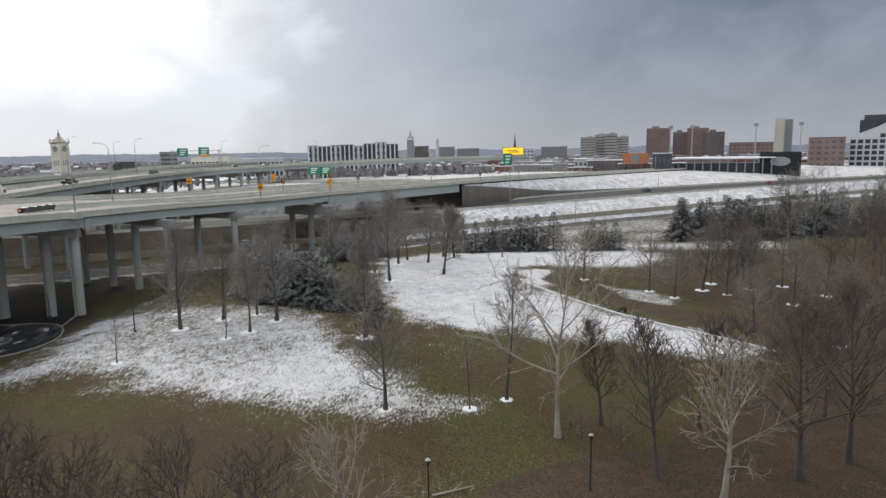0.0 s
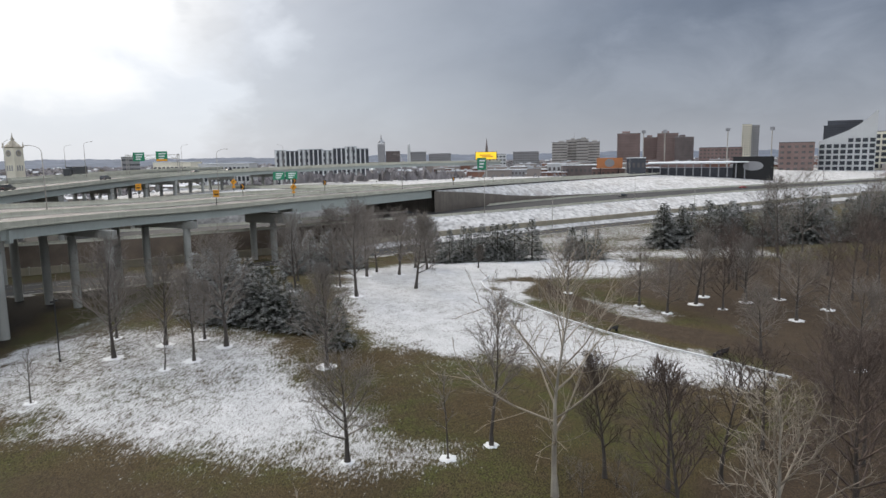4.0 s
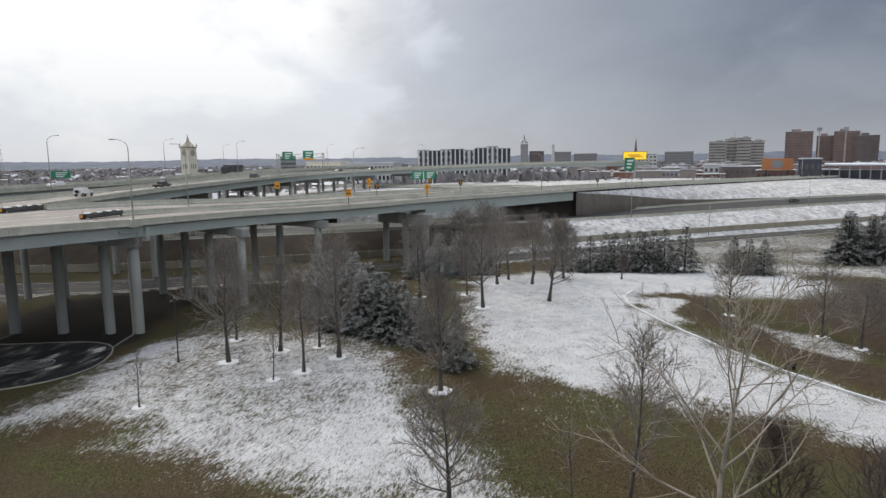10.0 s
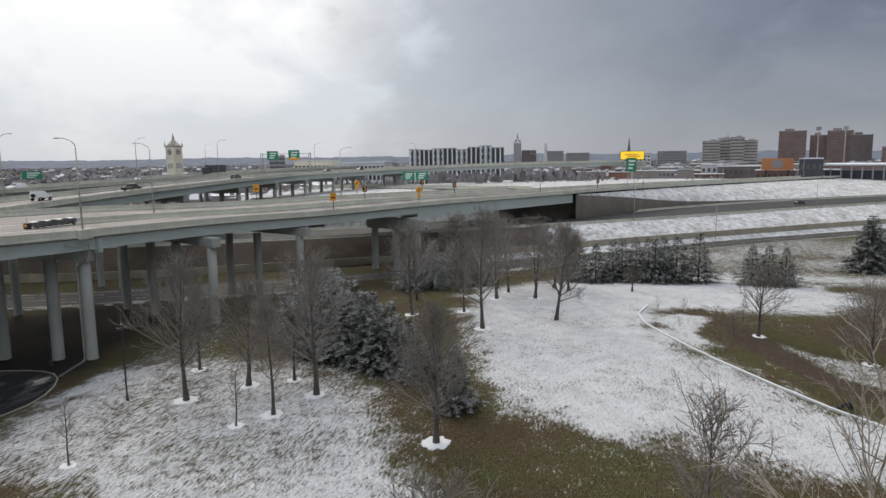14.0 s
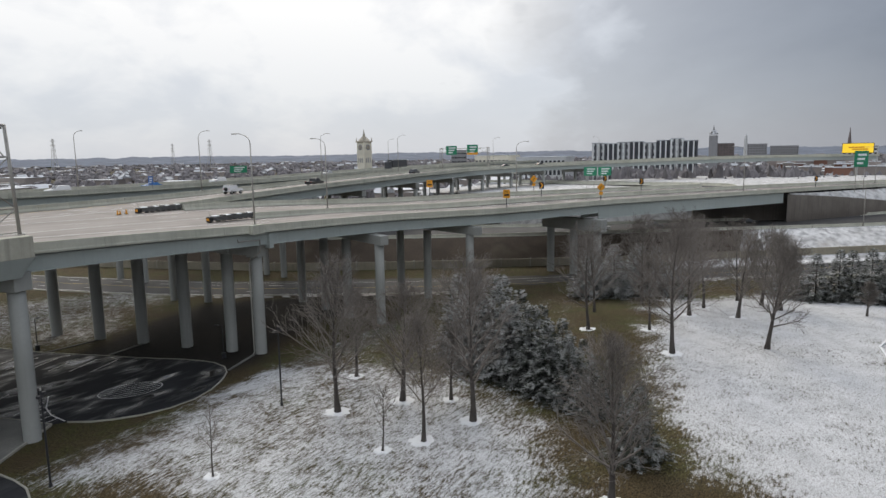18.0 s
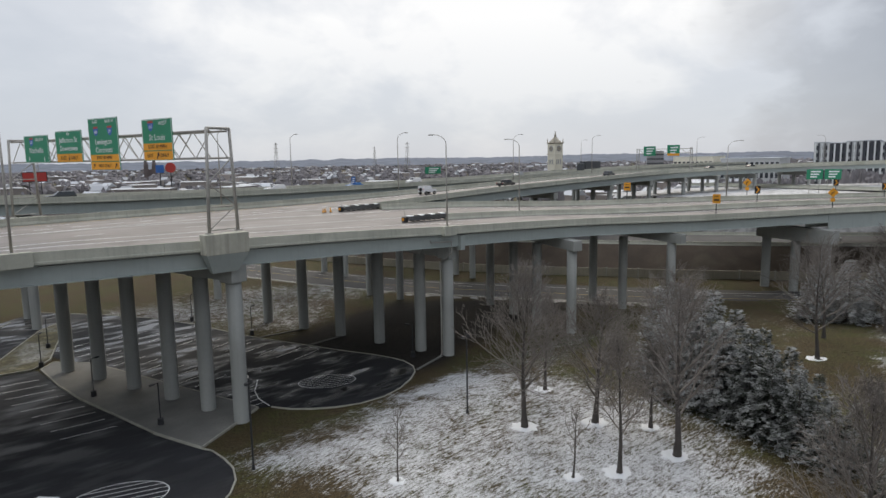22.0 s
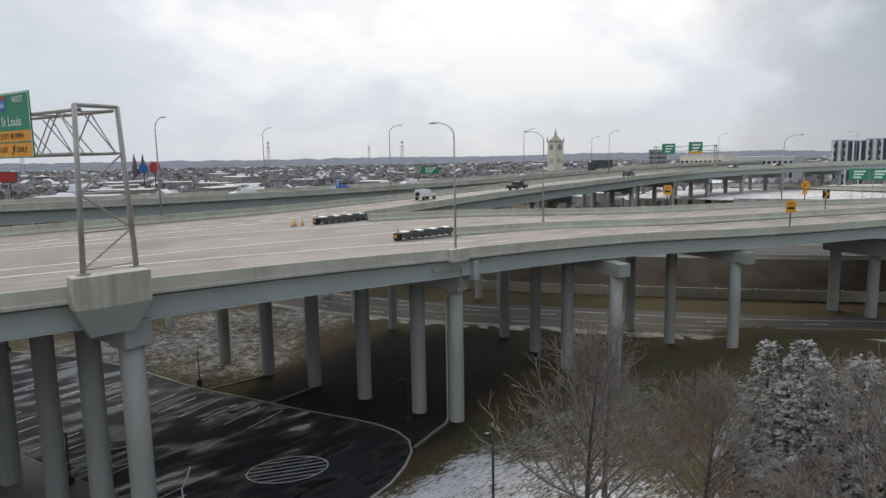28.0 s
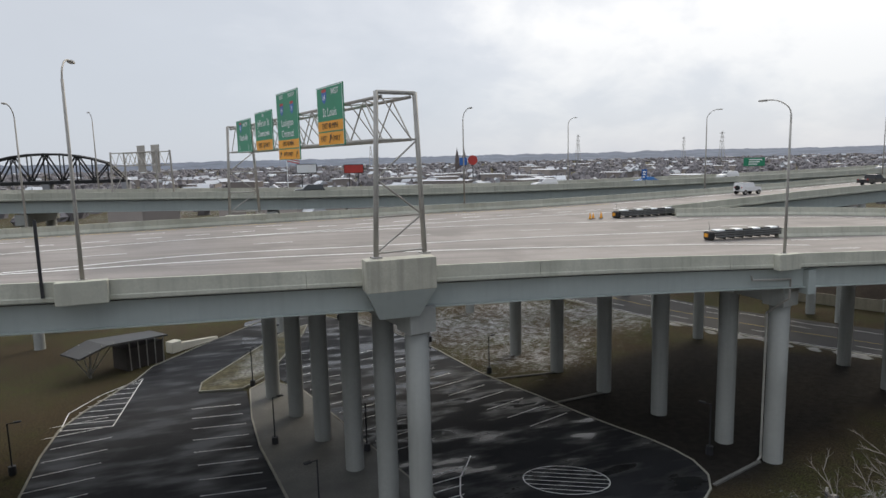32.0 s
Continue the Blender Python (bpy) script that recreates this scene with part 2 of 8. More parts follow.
M["snow"] = material("settled_snow", (0.60, 0.61, 0.62), 0.7, 0.05, 2, 10, 0.2)
M["brush"] = material("snowy_brush", (0.56, 0.555, 0.55), 0.95, 0.2, 0.7, 4, 0.8, stain=((0.22, 0.19, 0.16), 0.6), grain=((0.55, 0.55, 0.9), 0.85, 0.42))
# both brick tones serve far buildings, lifted and greyed to paint in haze
M["brick"] = material("hazed_red_brick", (0.24, 0.17, 0.155), 0.9, 0.15, 0.3, 2, 0.0)
M["brick_dark"] = material("hazed_dark_brick", (0.17, 0.14, 0.135), 0.9, 0.2, 0.3, 2, 0.0)
M["buff"] = material("buff_masonry", (0.74, 0.70, 0.58), 0.9, 0.1, 0.3, 2, 0.0)
M["stone_worn"] = material("worn_tower_stone", (0.40, 0.36, 0.29), 0.9, 0.25, 0.6, 3, 0.0)
M["greyc"] = material("grey_masonry", (0.30, 0.30, 0.31), 0.9, 0.1, 0.3, 2, 0.0)
M["pale"] = material("pale_masonry", (0.55, 0.56, 0.56), 0.9, 0.08, 0.3, 2, 0.0)
M["glassy"] = material("window_glass", (0.035, 0.04, 0.05), 0.15, 0.2, 0.3, 2, 0.0, spec=0.6)
M["pane_dull"] = material("dull_window", (0.115, 0.105, 0.105), 0.4, 0.3, 0.3, 2, 0.0)
M["pane_grey"] = material("grey_window", (0.22, 0.215, 0.21), 0.4, 0.3, 0.3, 2, 0.0)
M["stone_grey"] = material("warm_grey_masonry", (0.42, 0.395, 0.37), 0.9, 0.1, 0.3, 2, 0.0)
M["darkclad"] = material("dark_cladding", (0.062, 0.066, 0.08), 0.5, 0.2, 0.3, 2, 0.0)
M["roof"] = material("flat_roof", (0.10, 0.10, 0.10), 0.9, 0.2, 0.3, 2, 0.0, snow=0.9)
M["roofsnow"] = material("snowy_roof", (0.60, 0.62, 0.65), 0.9, 0.1, 0.3, 2, 0.0)
M["tyre"] = material("tyre_rubber", (0.02, 0.02, 0.02), 0.9, 0.1, 1, 5, 0.0)

# ---- builders ----
def mesh(name, verts, faces, mat=None, smooth=False):
    me = bpy.data.meshes.new(name)
    me.from_pydata([tuple(v) for v in verts], [], [tuple(f) for f in faces])
    if mat:
        me.materials.append(mat)
    if smooth:
        me.polygons.foreach_set("use_smooth", [True] * len(me.polygons))
    me.update()
    return me


def thing(name, label, category, group="", kind="", at=(0, 0, 0), rz=0.0):
    ob = tagged(new(name), label, category, group, kind)
    ob.matrix_basis = pose(*at, 0, 0, rz)
    return ob


def part(name, me, parent, label="", kind="", m=None):
    ob = new(name, me)
    ob.parent = parent
    if m is not None:
        ob.matrix_basis = m
    return tagged(ob, label, kind=kind)


class Geo:
    """Collects boxes, tubes and sweeps into one mesh."""

    def __init__(self):
        self.v, self.f = [], []

    def add(self, verts, faces):
        k = len(self.v)
        self.v += [tuple(p) for p in verts]
        self.f += [tuple(i + k for i in f) for f in faces]
        return self

    def box(self, c, size, rz=0.0, bevel=0.0):
        sx, sy, sz = (s / 2 for s in size)
        ca, sa = math.cos(radians(rz)), math.sin(radians(rz))
        if bevel:
            b = bevel
            ring = [(-sx + b, -sy), (sx - b, -sy), (sx, -sy + b), (sx, sy - b), (sx - b, sy), (-sx + b, sy), (-sx, sy - b), (-sx, -sy + b)]
            zs = [(-sz, 1 - b / max(sx, sy)), (-sz + b, 1), (sz - b, 1), (sz, 1 - b / max(sx, sy))]
            vs = [(x * k, y * k, z) for z, k in zs for x, y in ring]
            fs = [(r * 8 + i, r * 8 + (i + 1) % 8, r * 8 + 8 + (i + 1) % 8, r * 8 + 8 + i) for r in range(3) for i in range(8)]
            fs += [tuple(range(7, -1, -1)), tuple(range(24, 32))]
        else:
            vs = [(x, y, z) for z in (-sz, sz) for x, y in ((-sx, -sy), (sx, -sy), (sx, sy), (-sx, sy))]
            fs = [(3, 2, 1, 0), (4, 5, 6, 7), (0, 1, 5, 4), (1, 2, 6, 5), (2, 3, 7, 6), (3, 0, 4, 7)]
        return self.add([(c[0] + x * ca - y * sa, c[1] + x * sa + y * ca, c[2] + z) for x, y, z in vs], fs)

    def tube(self, a, b, r0, r1=None, n=8, cap=True):
        a, b = Vector(a), Vector(b)
        r1 = r0 if r1 is None else r1
        q = (b - a).to_track_quat("Z", "Y")
        vs = [p + q @ Vector((r * math.cos(2 * math.pi * i / n), r * math.sin(2 * math.pi * i / n), 0)) for p, r in ((a, r0), (b, r1)) for i in range(n)]
        fs = [(i, (i + 1) % n, n + (i + 1) % n, n + i) for i in range(n)]
        if cap:
            fs += [tuple(range(n - 1, -1, -1)), tuple(range(n, 2 * n))]
        return self.add(vs, fs)

    def chain(self, pts, r, n=8):
        """One bent tube through the points."""
        p = [Vector(q) for q in pts]
        vs = []
        for k, q in enumerate(p):
            d = (p[min(k + 1, len(p) - 1)] - p[max(k - 1, 0)]).normalized()
            u = d.cross(Vector((0.31, 0.87, 0.38))).normalized()
            w = d.cross(u)
            vs += [q + (u * math.cos(2 * math.pi * i / n) + w * math.sin(2 * math.pi * i / n)) * r for i in range(n)]
        fs = [(k * n + i, k * n + (i + 1) % n, k * n + n + (i + 1) % n, k * n + n + i) for k in range(len(p) - 1) for i in range(n)]
        return self.add(vs, fs + [tuple(range(n - 1, -1, -1)), tuple(range(len(vs) - n, len(vs)))])

    def prism(self, poly, z0, z1):
        n = len(poly)
        return self.add([(x, y, z) for z in (z0, z1) for x, y in poly],
                        [tuple(range(n - 1, -1, -1)), tuple(range(n, 2 * n))] + [(i, (i + 1) % n, n + (i + 1) % n, n + i) for i in range(n)])

    def mesh(self, name, mat, smooth=False):
        return mesh(name, self.v, self.f, mat, smooth)


def spline(points):
    """A smooth curve through points given by rising x: returns f(x) -> (y, z, ...)."""
    p = np.array(points, float)
    x, y = p[:, 0], p[:, 1:]
    d = np.empty_like(y)
    s = (y[1:] - y[:-1]) / (x[1:] - x[:-1])[:, None]
    h = x[1:] - x[:-1]
    d[1:-1] = (s[:-1] * h[1:, None] + s[1:] * h[:-1, None]) / (h[1:] + h[:-1])[:, None]
    d[0], d[-1] = s[0], s[-1]

    def f(t):
        i = int(np.clip(np.searchsorted(x, t) - 1, 0, len(x) - 2))
        u = (t - x[i]) / h[i]
        a, b = (1 + 2 * u) * (1 - u) ** 2, u * (1 - u) ** 2
        c, e = u * u * (3 - 2 * u), u * u * (u - 1)
        return a * y[i] + b * h[i] * d[i] + c * y[i + 1] + e * h[i] * d[i + 1]

    return f


def sweep(stations, profile, closed=True, caps=True):
    """stations: (point, left) pairs; profile: (left offset, up) pairs. Returns verts, faces."""
    n = len(profile)
    vs = [(p[0] + left[0] * u, p[1] + left[1] * u, p[2] + w) for p, left in stations for u, w in profile]
    fs = []
    for s in range(len(stations) - 1):
        for i in range(n if closed else n - 1):
            j = (i + 1) % n
            fs.append((s * n + i, s * n + n + i, s * n + n + j, s * n + j))
    if closed and caps:
        fs += [tuple(range(n)), tuple(range(len(vs) - 1, len(vs) - n - 1, -1))]
    return vs, fs


def along(f, xs, dz=0.0):
    out = []
    for x in xs:
        y, z = f(x)[:2]
        y1, y0 = f(x + 0.5)[0], f(x - 0.5)[0]
        t = Vector((1.0, y1 - y0)).normalized()
        out.append(((x, y, z + dz), (-t.y, t.x)))
    return out


def strip(fa, fb, xs, na=0.0, nb=0.0, dz=0.0, cross=2):
    """A sheet between two curves; na and nb move its edges in."""
    vs, fs = [], []
    for x in xs:
        (ya, za), (yb, zb) = fa(x)[:2], fb(x)[:2]
        for k in range(cross + 1):
            u = k / cross
            yy0, yy1 = ya + na, yb - nb
            vs.append((x, yy0 + (yy1 - yy0) * u, za + (zb - za) * u + dz))
    n = cross + 1
    for s in range(len(xs) - 1):
        for i in range(cross):
            fs.append((s * n + i, s * n + n + i, s * n + n + i + 1, s * n + i + 1))
    return vs, fs


def smooth_step(a, b, x):
    u = min(1.0, max(0.0, (x - a) / (b - a)))
    return u * u * (3 - 2 * u)


def lin(a, b, step):
    return np.linspace(a, b, max(2, int(round((b - a) / step)) + 1))


# ---- plan: the edges of the roadways, as top-of-parapet curves x: y, z ----
EDGE_NEAR = spline([(-150, -5, 23.4), (-100, -2.8, 22.0), (-70, -1.9, 21.0), (-50.7, -1.4, 20.25), (-34, -1.1, 19.65), (-18, -1.0, 19.05), (-2, -1.6, 18.35), (12, -3.2, 17.95),
                    (24, -5.8, 17.65), (46, -14.2, 17.05), (80, -27.6, 16.7), (112, -43, 16.3), (147, -61.5, 16.0), (200, -92, 15.4), (270, -140, 14.6), (360, -215, 14.0), (470, -340, 13.5), (600, -520, 13)])
EDGE_A = spline([(8, 9.9, 18.78), (24.6, 7.0, 18.3), (46, -2.3, 17.8), (80, -15.5, 17.4), (112, -30.5, 17.0), (147, -48.5, 16.7), (200, -79, 16), (270, -127, 15), (360, -202, 14.3), (470, -327, 13.6), (600, -507, 13)])
EDGE_B = spline([(8, 25.4, 19.68), (25, 21.5, 19.3), (46, 11.5, 18.6), (80, -2.5, 18.1), (112, -18, 17.6), (147, -36, 17.1), (200, -66, 16.2), (270, -114, 15.2), (360, -189, 14.4), (470, -314, 13.7), (600, -494, 13)])
EDGE_C = spline([(8, 27, 19.78), (40, 30, 20.8), (80, 36, 21.3), (120, 41, 21.7), (167, 44, 22.0), (216, 36.5, 22.2), (270, 5, 23), (317, -48, 24), (350, -100, 24)])
EDGE_FAR = spline([(-150, 27, 21.5), (-100, 31, 20.9), (-63, 34.5, 20.5), (-43, 36.5, 20.5), (-26, 38, 20.5), (0, 39.5, 20.5), (28, 43, 20.7), (80, 51, 21.4), (120, 56, 21.9), (167, 58.5, 22.2), (216, 51, 22.4), (270, 20, 23.2), (317, -33, 24.2), (350, -85, 24.2)])
EDGE_D = spline([(-160, 78, 24.8), (-82, 66, 23.2), (-50, 62, 22.5), (-34, 59.5, 22.1), (0, 60, 21.6), (30, 60.5, 21.5), (75, 64, 21.6), (140, 76, 22.0), (220, 84, 22.6), (320, 80, 23)])
EDGE_E = spline([(-160, 92, 24.8), (-82, 80, 23.2), (-50, 76, 22.5), (-34, 73.5, 22.1), (0, 74, 21.6), (30, 74.5, 21.5), (75, 78, 21.6), (140, 90, 22.0), (220, 98, 22.6), (320, 94, 23)])
PARAPET, FACE, SLAB = 1.0, 1.1, 0.25
PROFILE_OUT = [(-0.02, 0), (0.2, 0), (0.24, -0.55), (0.42, -0.85), (0.42, -FACE), (-0.08, -FACE), (-0.12, -FACE + 0.04), (-0.12, -0.86), (-0.07, -0.8)]
PROFILE_MID = [(-0.14, 0), (0.14, 0), (0.2, -0.6), (0.36, -0.85), (0.36, -1.0), (-0.36, -1.0), (-0.36, -0.85), (-0.2, -0.6)]


def parapets(f, xa, xb, parent, flip=False, profile=PROFILE_OUT, seg=16.0, name="parapet"):
    cuts = lin(xa, xb, seg)
    prof = [(-u, w) for u, w in reversed(profile)] if flip else profile
    for a, b in zip(cuts, cuts[1:]):
        vs, fs = sweep(along(f, lin(a + 0.012, b - 0.012, 3.0)), prof)
        part(name, mesh(name, vs, fs, M["parapet"]), parent)


def deck(fa, fb, xa, xb, parent, cross=6):
    xs = lin(xa, xb, 3.0)
    vs, fs = strip(fa, fb, xs, 0.3, 0.3, -PARAPET, cross)
    k = len(vs)
    vs2, fs2 = strip(fa, fb, xs, 0.3, 0.3, -PARAPET - SLAB, cross)
    part("deck", mesh("deck", vs + vs2, fs + [tuple(i + k for i in reversed(f)) for f in fs2], M["deck"]), parent)


def girders(fa, fb, xa, xb, count, parent, depth=1.75, inset=0.55):
    for g in range(count):
        u = g / (count - 1) if count > 1 else 0.5

        def f(x):
            (ya, za), (yb, zb) = fa(x)[:2], fb(x)[:2]
            ya, yb = ya + inset, yb - inset
            return (ya + (yb - ya) * u, za + (zb - za) * u - FACE + 0.02 if g in (0, count - 1) else za + (zb - za) * u - PARAPET - SLAB)

        top = 0.0
        prof = [(-0.25, top), (0.25, top), (0.25, top - 0.05), (0.03, top - 0.08), (0.03, top - depth + 0.08), (0.3, top - depth + 0.05), (0.3, top - depth), (-0.3, top - depth), (-0.3, top - depth + 0.05), (-0.03, top - depth + 0.08), (-0.03, top - 0.08), (-0.25, top - 0.05)]
        vs, fs = sweep(along(f, lin(xa, xb, 6.0)), prof)
        part("girder", mesh("girder", vs, fs, M["girder"]), parent)


def line_paint(fa, fb, xa, xb, u, parent, width=0.24, dash=0.0, gap=0.0, mat="paint", name="lane_line"):
    """A painted line at the share u of the way from one edge to the other."""
    runs = [(xa, xb)] if not dash else [(x, min(x + dash, xb)) for x in np.arange(xa, xb, dash + gap)]
    g = Geo()
    for a, b in runs:
        vs, fs = [], []
        xs = lin(a, b, 4.0)
        for x in xs:
            (ya, za), (yb, zb) = fa(x)[:2], fb(x)[:2]
            ya, yb = ya + 0.3, yb - 0.3
            w_ = u(x)[0] if callable(u) else u
            y, z = ya + (yb - ya) * w_, za + (zb - za) * w_ - PARAPET + 0.025
            vs += [(x, y - width / 2, z), (x, y + width / 2, z)]
        g.add(vs, [(2 * i, 2 * i + 2, 2 * i + 3, 2 * i + 1) for i in range(len(xs) - 1)])
    part(name, g.mesh(name, M[mat]), parent)


COLUMN_MESH = {}


def column(x, y, z0, z1, parent, r=0.8, capital=True):
    key = (round(z1 - z0, 2), r)
    if key not in COLUMN_MESH:
        h = z1 - z0
        g = Geo()
        n = 20
        prof = [(r * 1.02, 0), (r, 0.05), (r, h * 0.5), (r, h)]
        vs = [(rr * math.cos(2 * math.pi * i / n), rr * math.sin(2 * math.pi * i / n), z) for rr, z in prof for i in range(n)]
        g.add(vs, [(k * n + i, k * n + (i + 1) % n, k * n + n + (i + 1) % n, k * n + n + i) for k in range(len(prof) - 1) for i in range(n)] + [tuple(range(n * 3, n * 4))])
        COLUMN_MESH[key] = g.mesh("column", M["column"], True)
    return part("column", COLUMN_MESH[key], parent, m=pose(x, y, z0))


def ground_z(x, y):
    plateau = 1.4 * (1 - smooth_step(-17, -4, y)) * (0.45 + 0.55 * smooth_step(-45, -24, x)) * (1 - smooth_step(48, 75, x + 0.25 * y + 15)) * (1 - 0.75 * smooth_step(-60, -110, x)) * (1 - (1 - smooth_step(-38.5, -33, x)) * smooth_step(-23, -16, y))
    mound = 1.9 * math.exp(-(((x - 8) / 40) ** 2) - ((y + 55) / 26) ** 2)
    return (plateau + mound * (1 - smooth_step(40, 62, x + 0.4 * y + 25))) * (1 - smooth_step(150, 300, abs(y)))

# ---- the ground ----
BOUNDS = {}


def blob(poly, x, y):
    """Signed reach inside a polygon, in metres (positive inside)."""
    inside, best = False, 1e9
    n = len(poly)
    bx = BOUNDS.setdefault(id(poly), (min(p[0] for p in poly), max(p[0] for p in poly), min(p[1] for p in poly), max(p[1] for p in poly)))
    if x < bx[0] - 9 or x > bx[1] + 9 or y < bx[2] - 9 or y > bx[3] + 9:
        return -9.0
    for i in range(n):
        (x1, y1), (x2, y2) = poly[i], poly[(i + 1) % n]
        if (y1 > y) != (y2 > y) and x < (x2 - x1) * (y - y1) / (y2 - y1) + x1:
            inside = not inside
        dx, dy = x2 - x1, y2 - y1
        t = max(0.0, min(1.0, ((x - x1) * dx + (y - y1) * dy) / (dx * dx + dy * dy)))
        best = min(best, math.hypot(x - x1 - t * dx, y - y1 - t * dy))
    return best if inside else -best


SNOW_UPPER = [(52, -46), (66, -60), (78, -85), (62, -110), (50, -118), (38, -112), (40, -98), (38, -80), (24, -74.5), (8, -81), (-5, -90), (-18, -101), (-24.5, -107), (-26, -100), (-24.5, -92), (-19.5, -88), (-16, -77.5), (-16.5, -69.5), (-13, -61.4), (-3.4, -54.8), (8, -53), (20, -50), (36, -47)]
SNOW_MOUND = [(-35.5, -11.5), (-31, -10), (-27, -10.5), (-18, -8.4), (-5, -5.6), (0, -18), (-3, -32), (-8, -44), (-14.7, -48), (-22.6, -51), (-32, -57), (-38.4, -63), (-43, -69), (-46, -66), (-46.5, -60), (-44.5, -52), (-42, -45), (-40, -35), (-37, -26), (-34.5, -18)]
SNOW_PATCH = [(20, -88), (12, -88.5), (8, -89.5), (-2.5, -97), (0, -103), (7, -106), (14, -98), (18, -93)]
SNOW_BED = [(37, -79), (33, -85), (18, -84), (12, -81), (20, -77)]
DIRT_PATH = [(-75, -60), (-57, -72), (-52, -81), (-48, -93), (-45, -110), (-40, -140), (-46, -142), (-55, -105), (-57, -88), (-66, -72)]
# bare soil below the deck; the deck's shade is put into its colour
SHADED_SOIL = [(-9, -2.5), (-8, 9), (-11, 17), (-12, 23), (-4, 27), (18, 33), (36, 14), (44, 2), (30, 2), (20, 5), (8, 3), (1, -1)]
SNOW_BACK = [(-10, 21), (-13, 26), (-24, 48), (-34, 72), (0, 74), (26, 62), (26, 44), (10, 34), (-3, 25)]
THICKET = [(-70, -78), (-46, -88), (-30, -106), (-8, -108), (6, -108), (22, -98), (44, -108), (60, -120), (60, -190), (-80, -190), (-80, -90)]
BROWN = [(-118, -20), (-42, -15), (-42.5, -30), (-44, -44), (-48, -58), (-62, -66), (-80, -66), (-118, -62)]
LOOP_PATH = [(34, -87), (17, -86.5), (3, -91.5), (-8, -99), (-19, -109), (-28, -119), (-34, -135), (-28, -138), (-16, -119), (-5, -107), (6, -95), (22, -91)]


def build_ground():
    def axis(lo, hi, step, far):
        core = list(np.arange(lo, hi + 0.01, step))
        up, d, v = [], step, core[-1]
        while v < far:
            d *= 1.17
            v += d
            up.append(min(v, far))
        dn, d, v = [], step, core[0]
        while v > -far:
            d *= 1.17
            v -= d
            dn.append(max(v, -far))
        return dn[::-1] + core + up

    xs, ys = axis(-118, 62, 0.9, 4900), axis(-140, 22, 0.9, 4900)
    nx, ny = len(xs), len(ys)
    vs, snow, soil, earth = [], [], [], []
    for y in ys:
        for x in xs:
            near = -130 < x < 160 and -190 < y < 130
            z = ground_z(x, y)
            if near:
                n1 = noise.noise((x * 0.11, y * 0.11, 0))
                z += 0.10 * n1 * (1 if y < -12 else 0.2) + 0.03 * noise.noise((x * 0.6, y * 0.6, 5))
                n2 = noise.noise((x * 0.16, y * 0.16, 9)) * 3.2 + noise.noise((x * 0.5, y * 0.5, 3)) * 1.4
                s = max((0.90 + 0.14 * noise.noise((x * 0.09, y * 0.09, 41))) * smooth_step(-8, 4, blob(SNOW_UPPER, x, y) + 1.2 * n2), (0.70 + 0.20 * noise.noise((x * 0.07, y * 0.07, 31))) * smooth_step(-7, 5, blob(SNOW_MOUND, x, y) + 1.2 * n2),
                        (0.74 + 0.3 * noise.noise((x * 0.08, y * 0.08, 51))) * smooth_step(-6, 9, blob(SNOW_BACK, x, y) + n2), 0.62 * smooth_step(-3, 2, blob(SNOW_PATCH, x, y) + n2), 0.85 * smooth_step(-2, 2, blob(SNOW_BED, x, y) + n2))
                # patches out in the open between
                s = max(s, 0.27 * smooth_step(-0.35, 0.45, noise.noise((x * 0.05, y * 0.05, 21))) * (1 if y < -14 else 0))
                s = max(s, 0.42 * smooth_step(-28, -10, -abs(x + 12) * 0.4 - abs(y + 8)) if y > -22 and y < -6 else 0)
                s *= 1 - 0.7 * (1 - smooth_step(-41, -36, x)) * smooth_step(-24, -17, y)
                if x > 56 and -150 < y < -60:
                    s = max(s, (0.55 + 0.35 * noise.noise((x * 0.06, y * 0.06, 61))) * smooth_step(56, 66, x))
                e = smooth_step(-2.5, 2.5, blob(SHADED_SOIL, x, y) + 0.5 * n2)
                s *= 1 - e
                d = smooth_step(-1.2, 1.2, max(blob(DIRT_PATH, x, y), blob(LOOP_PATH, x, y)) + 0.6 * n1)
                if y < -76:
                    d = max(d, 0.7 * smooth_step(-4, 4, blob(THICKET, x, y) + n2))
                if blob(BROWN, x, y) + n2 > -4:
                    d = max(d, 0.5 * smooth_step(-4, 4, blob(BROWN, x, y) + n2))
                if y > -5:
                    d = max(d, 0.38)
                if abs(y) > 150:
                    s = max(s, 0.25)
            else:
                e = 0.0
                s, d = 0.30 + 0.25 * noise.noise((x * 0.01, y * 0.01, 2)), 0.3
            vs.append((x, y, z))
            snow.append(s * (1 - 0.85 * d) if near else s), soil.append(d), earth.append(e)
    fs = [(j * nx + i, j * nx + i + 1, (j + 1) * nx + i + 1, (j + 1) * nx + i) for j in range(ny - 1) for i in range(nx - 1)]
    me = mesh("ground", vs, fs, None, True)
    for nm, data in (("snow_cover", snow), ("bare_soil", soil), ("shaded_soil", earth)):
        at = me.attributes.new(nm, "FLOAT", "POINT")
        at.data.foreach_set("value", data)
    m = bpy.data.materials.new("winter_lawn")
    m.use_nodes = True
    nt = m.node_tree
    N, L = nt.nodes.new, nt.links.new
    b = nt.nodes["Principled BSDF"]
    b.inputs["Roughness"].default_value, b.inputs["Specular IOR Level"].default_value = 0.95, 0.15
    co = N("ShaderNodeNewGeometry").outputs["Position"]

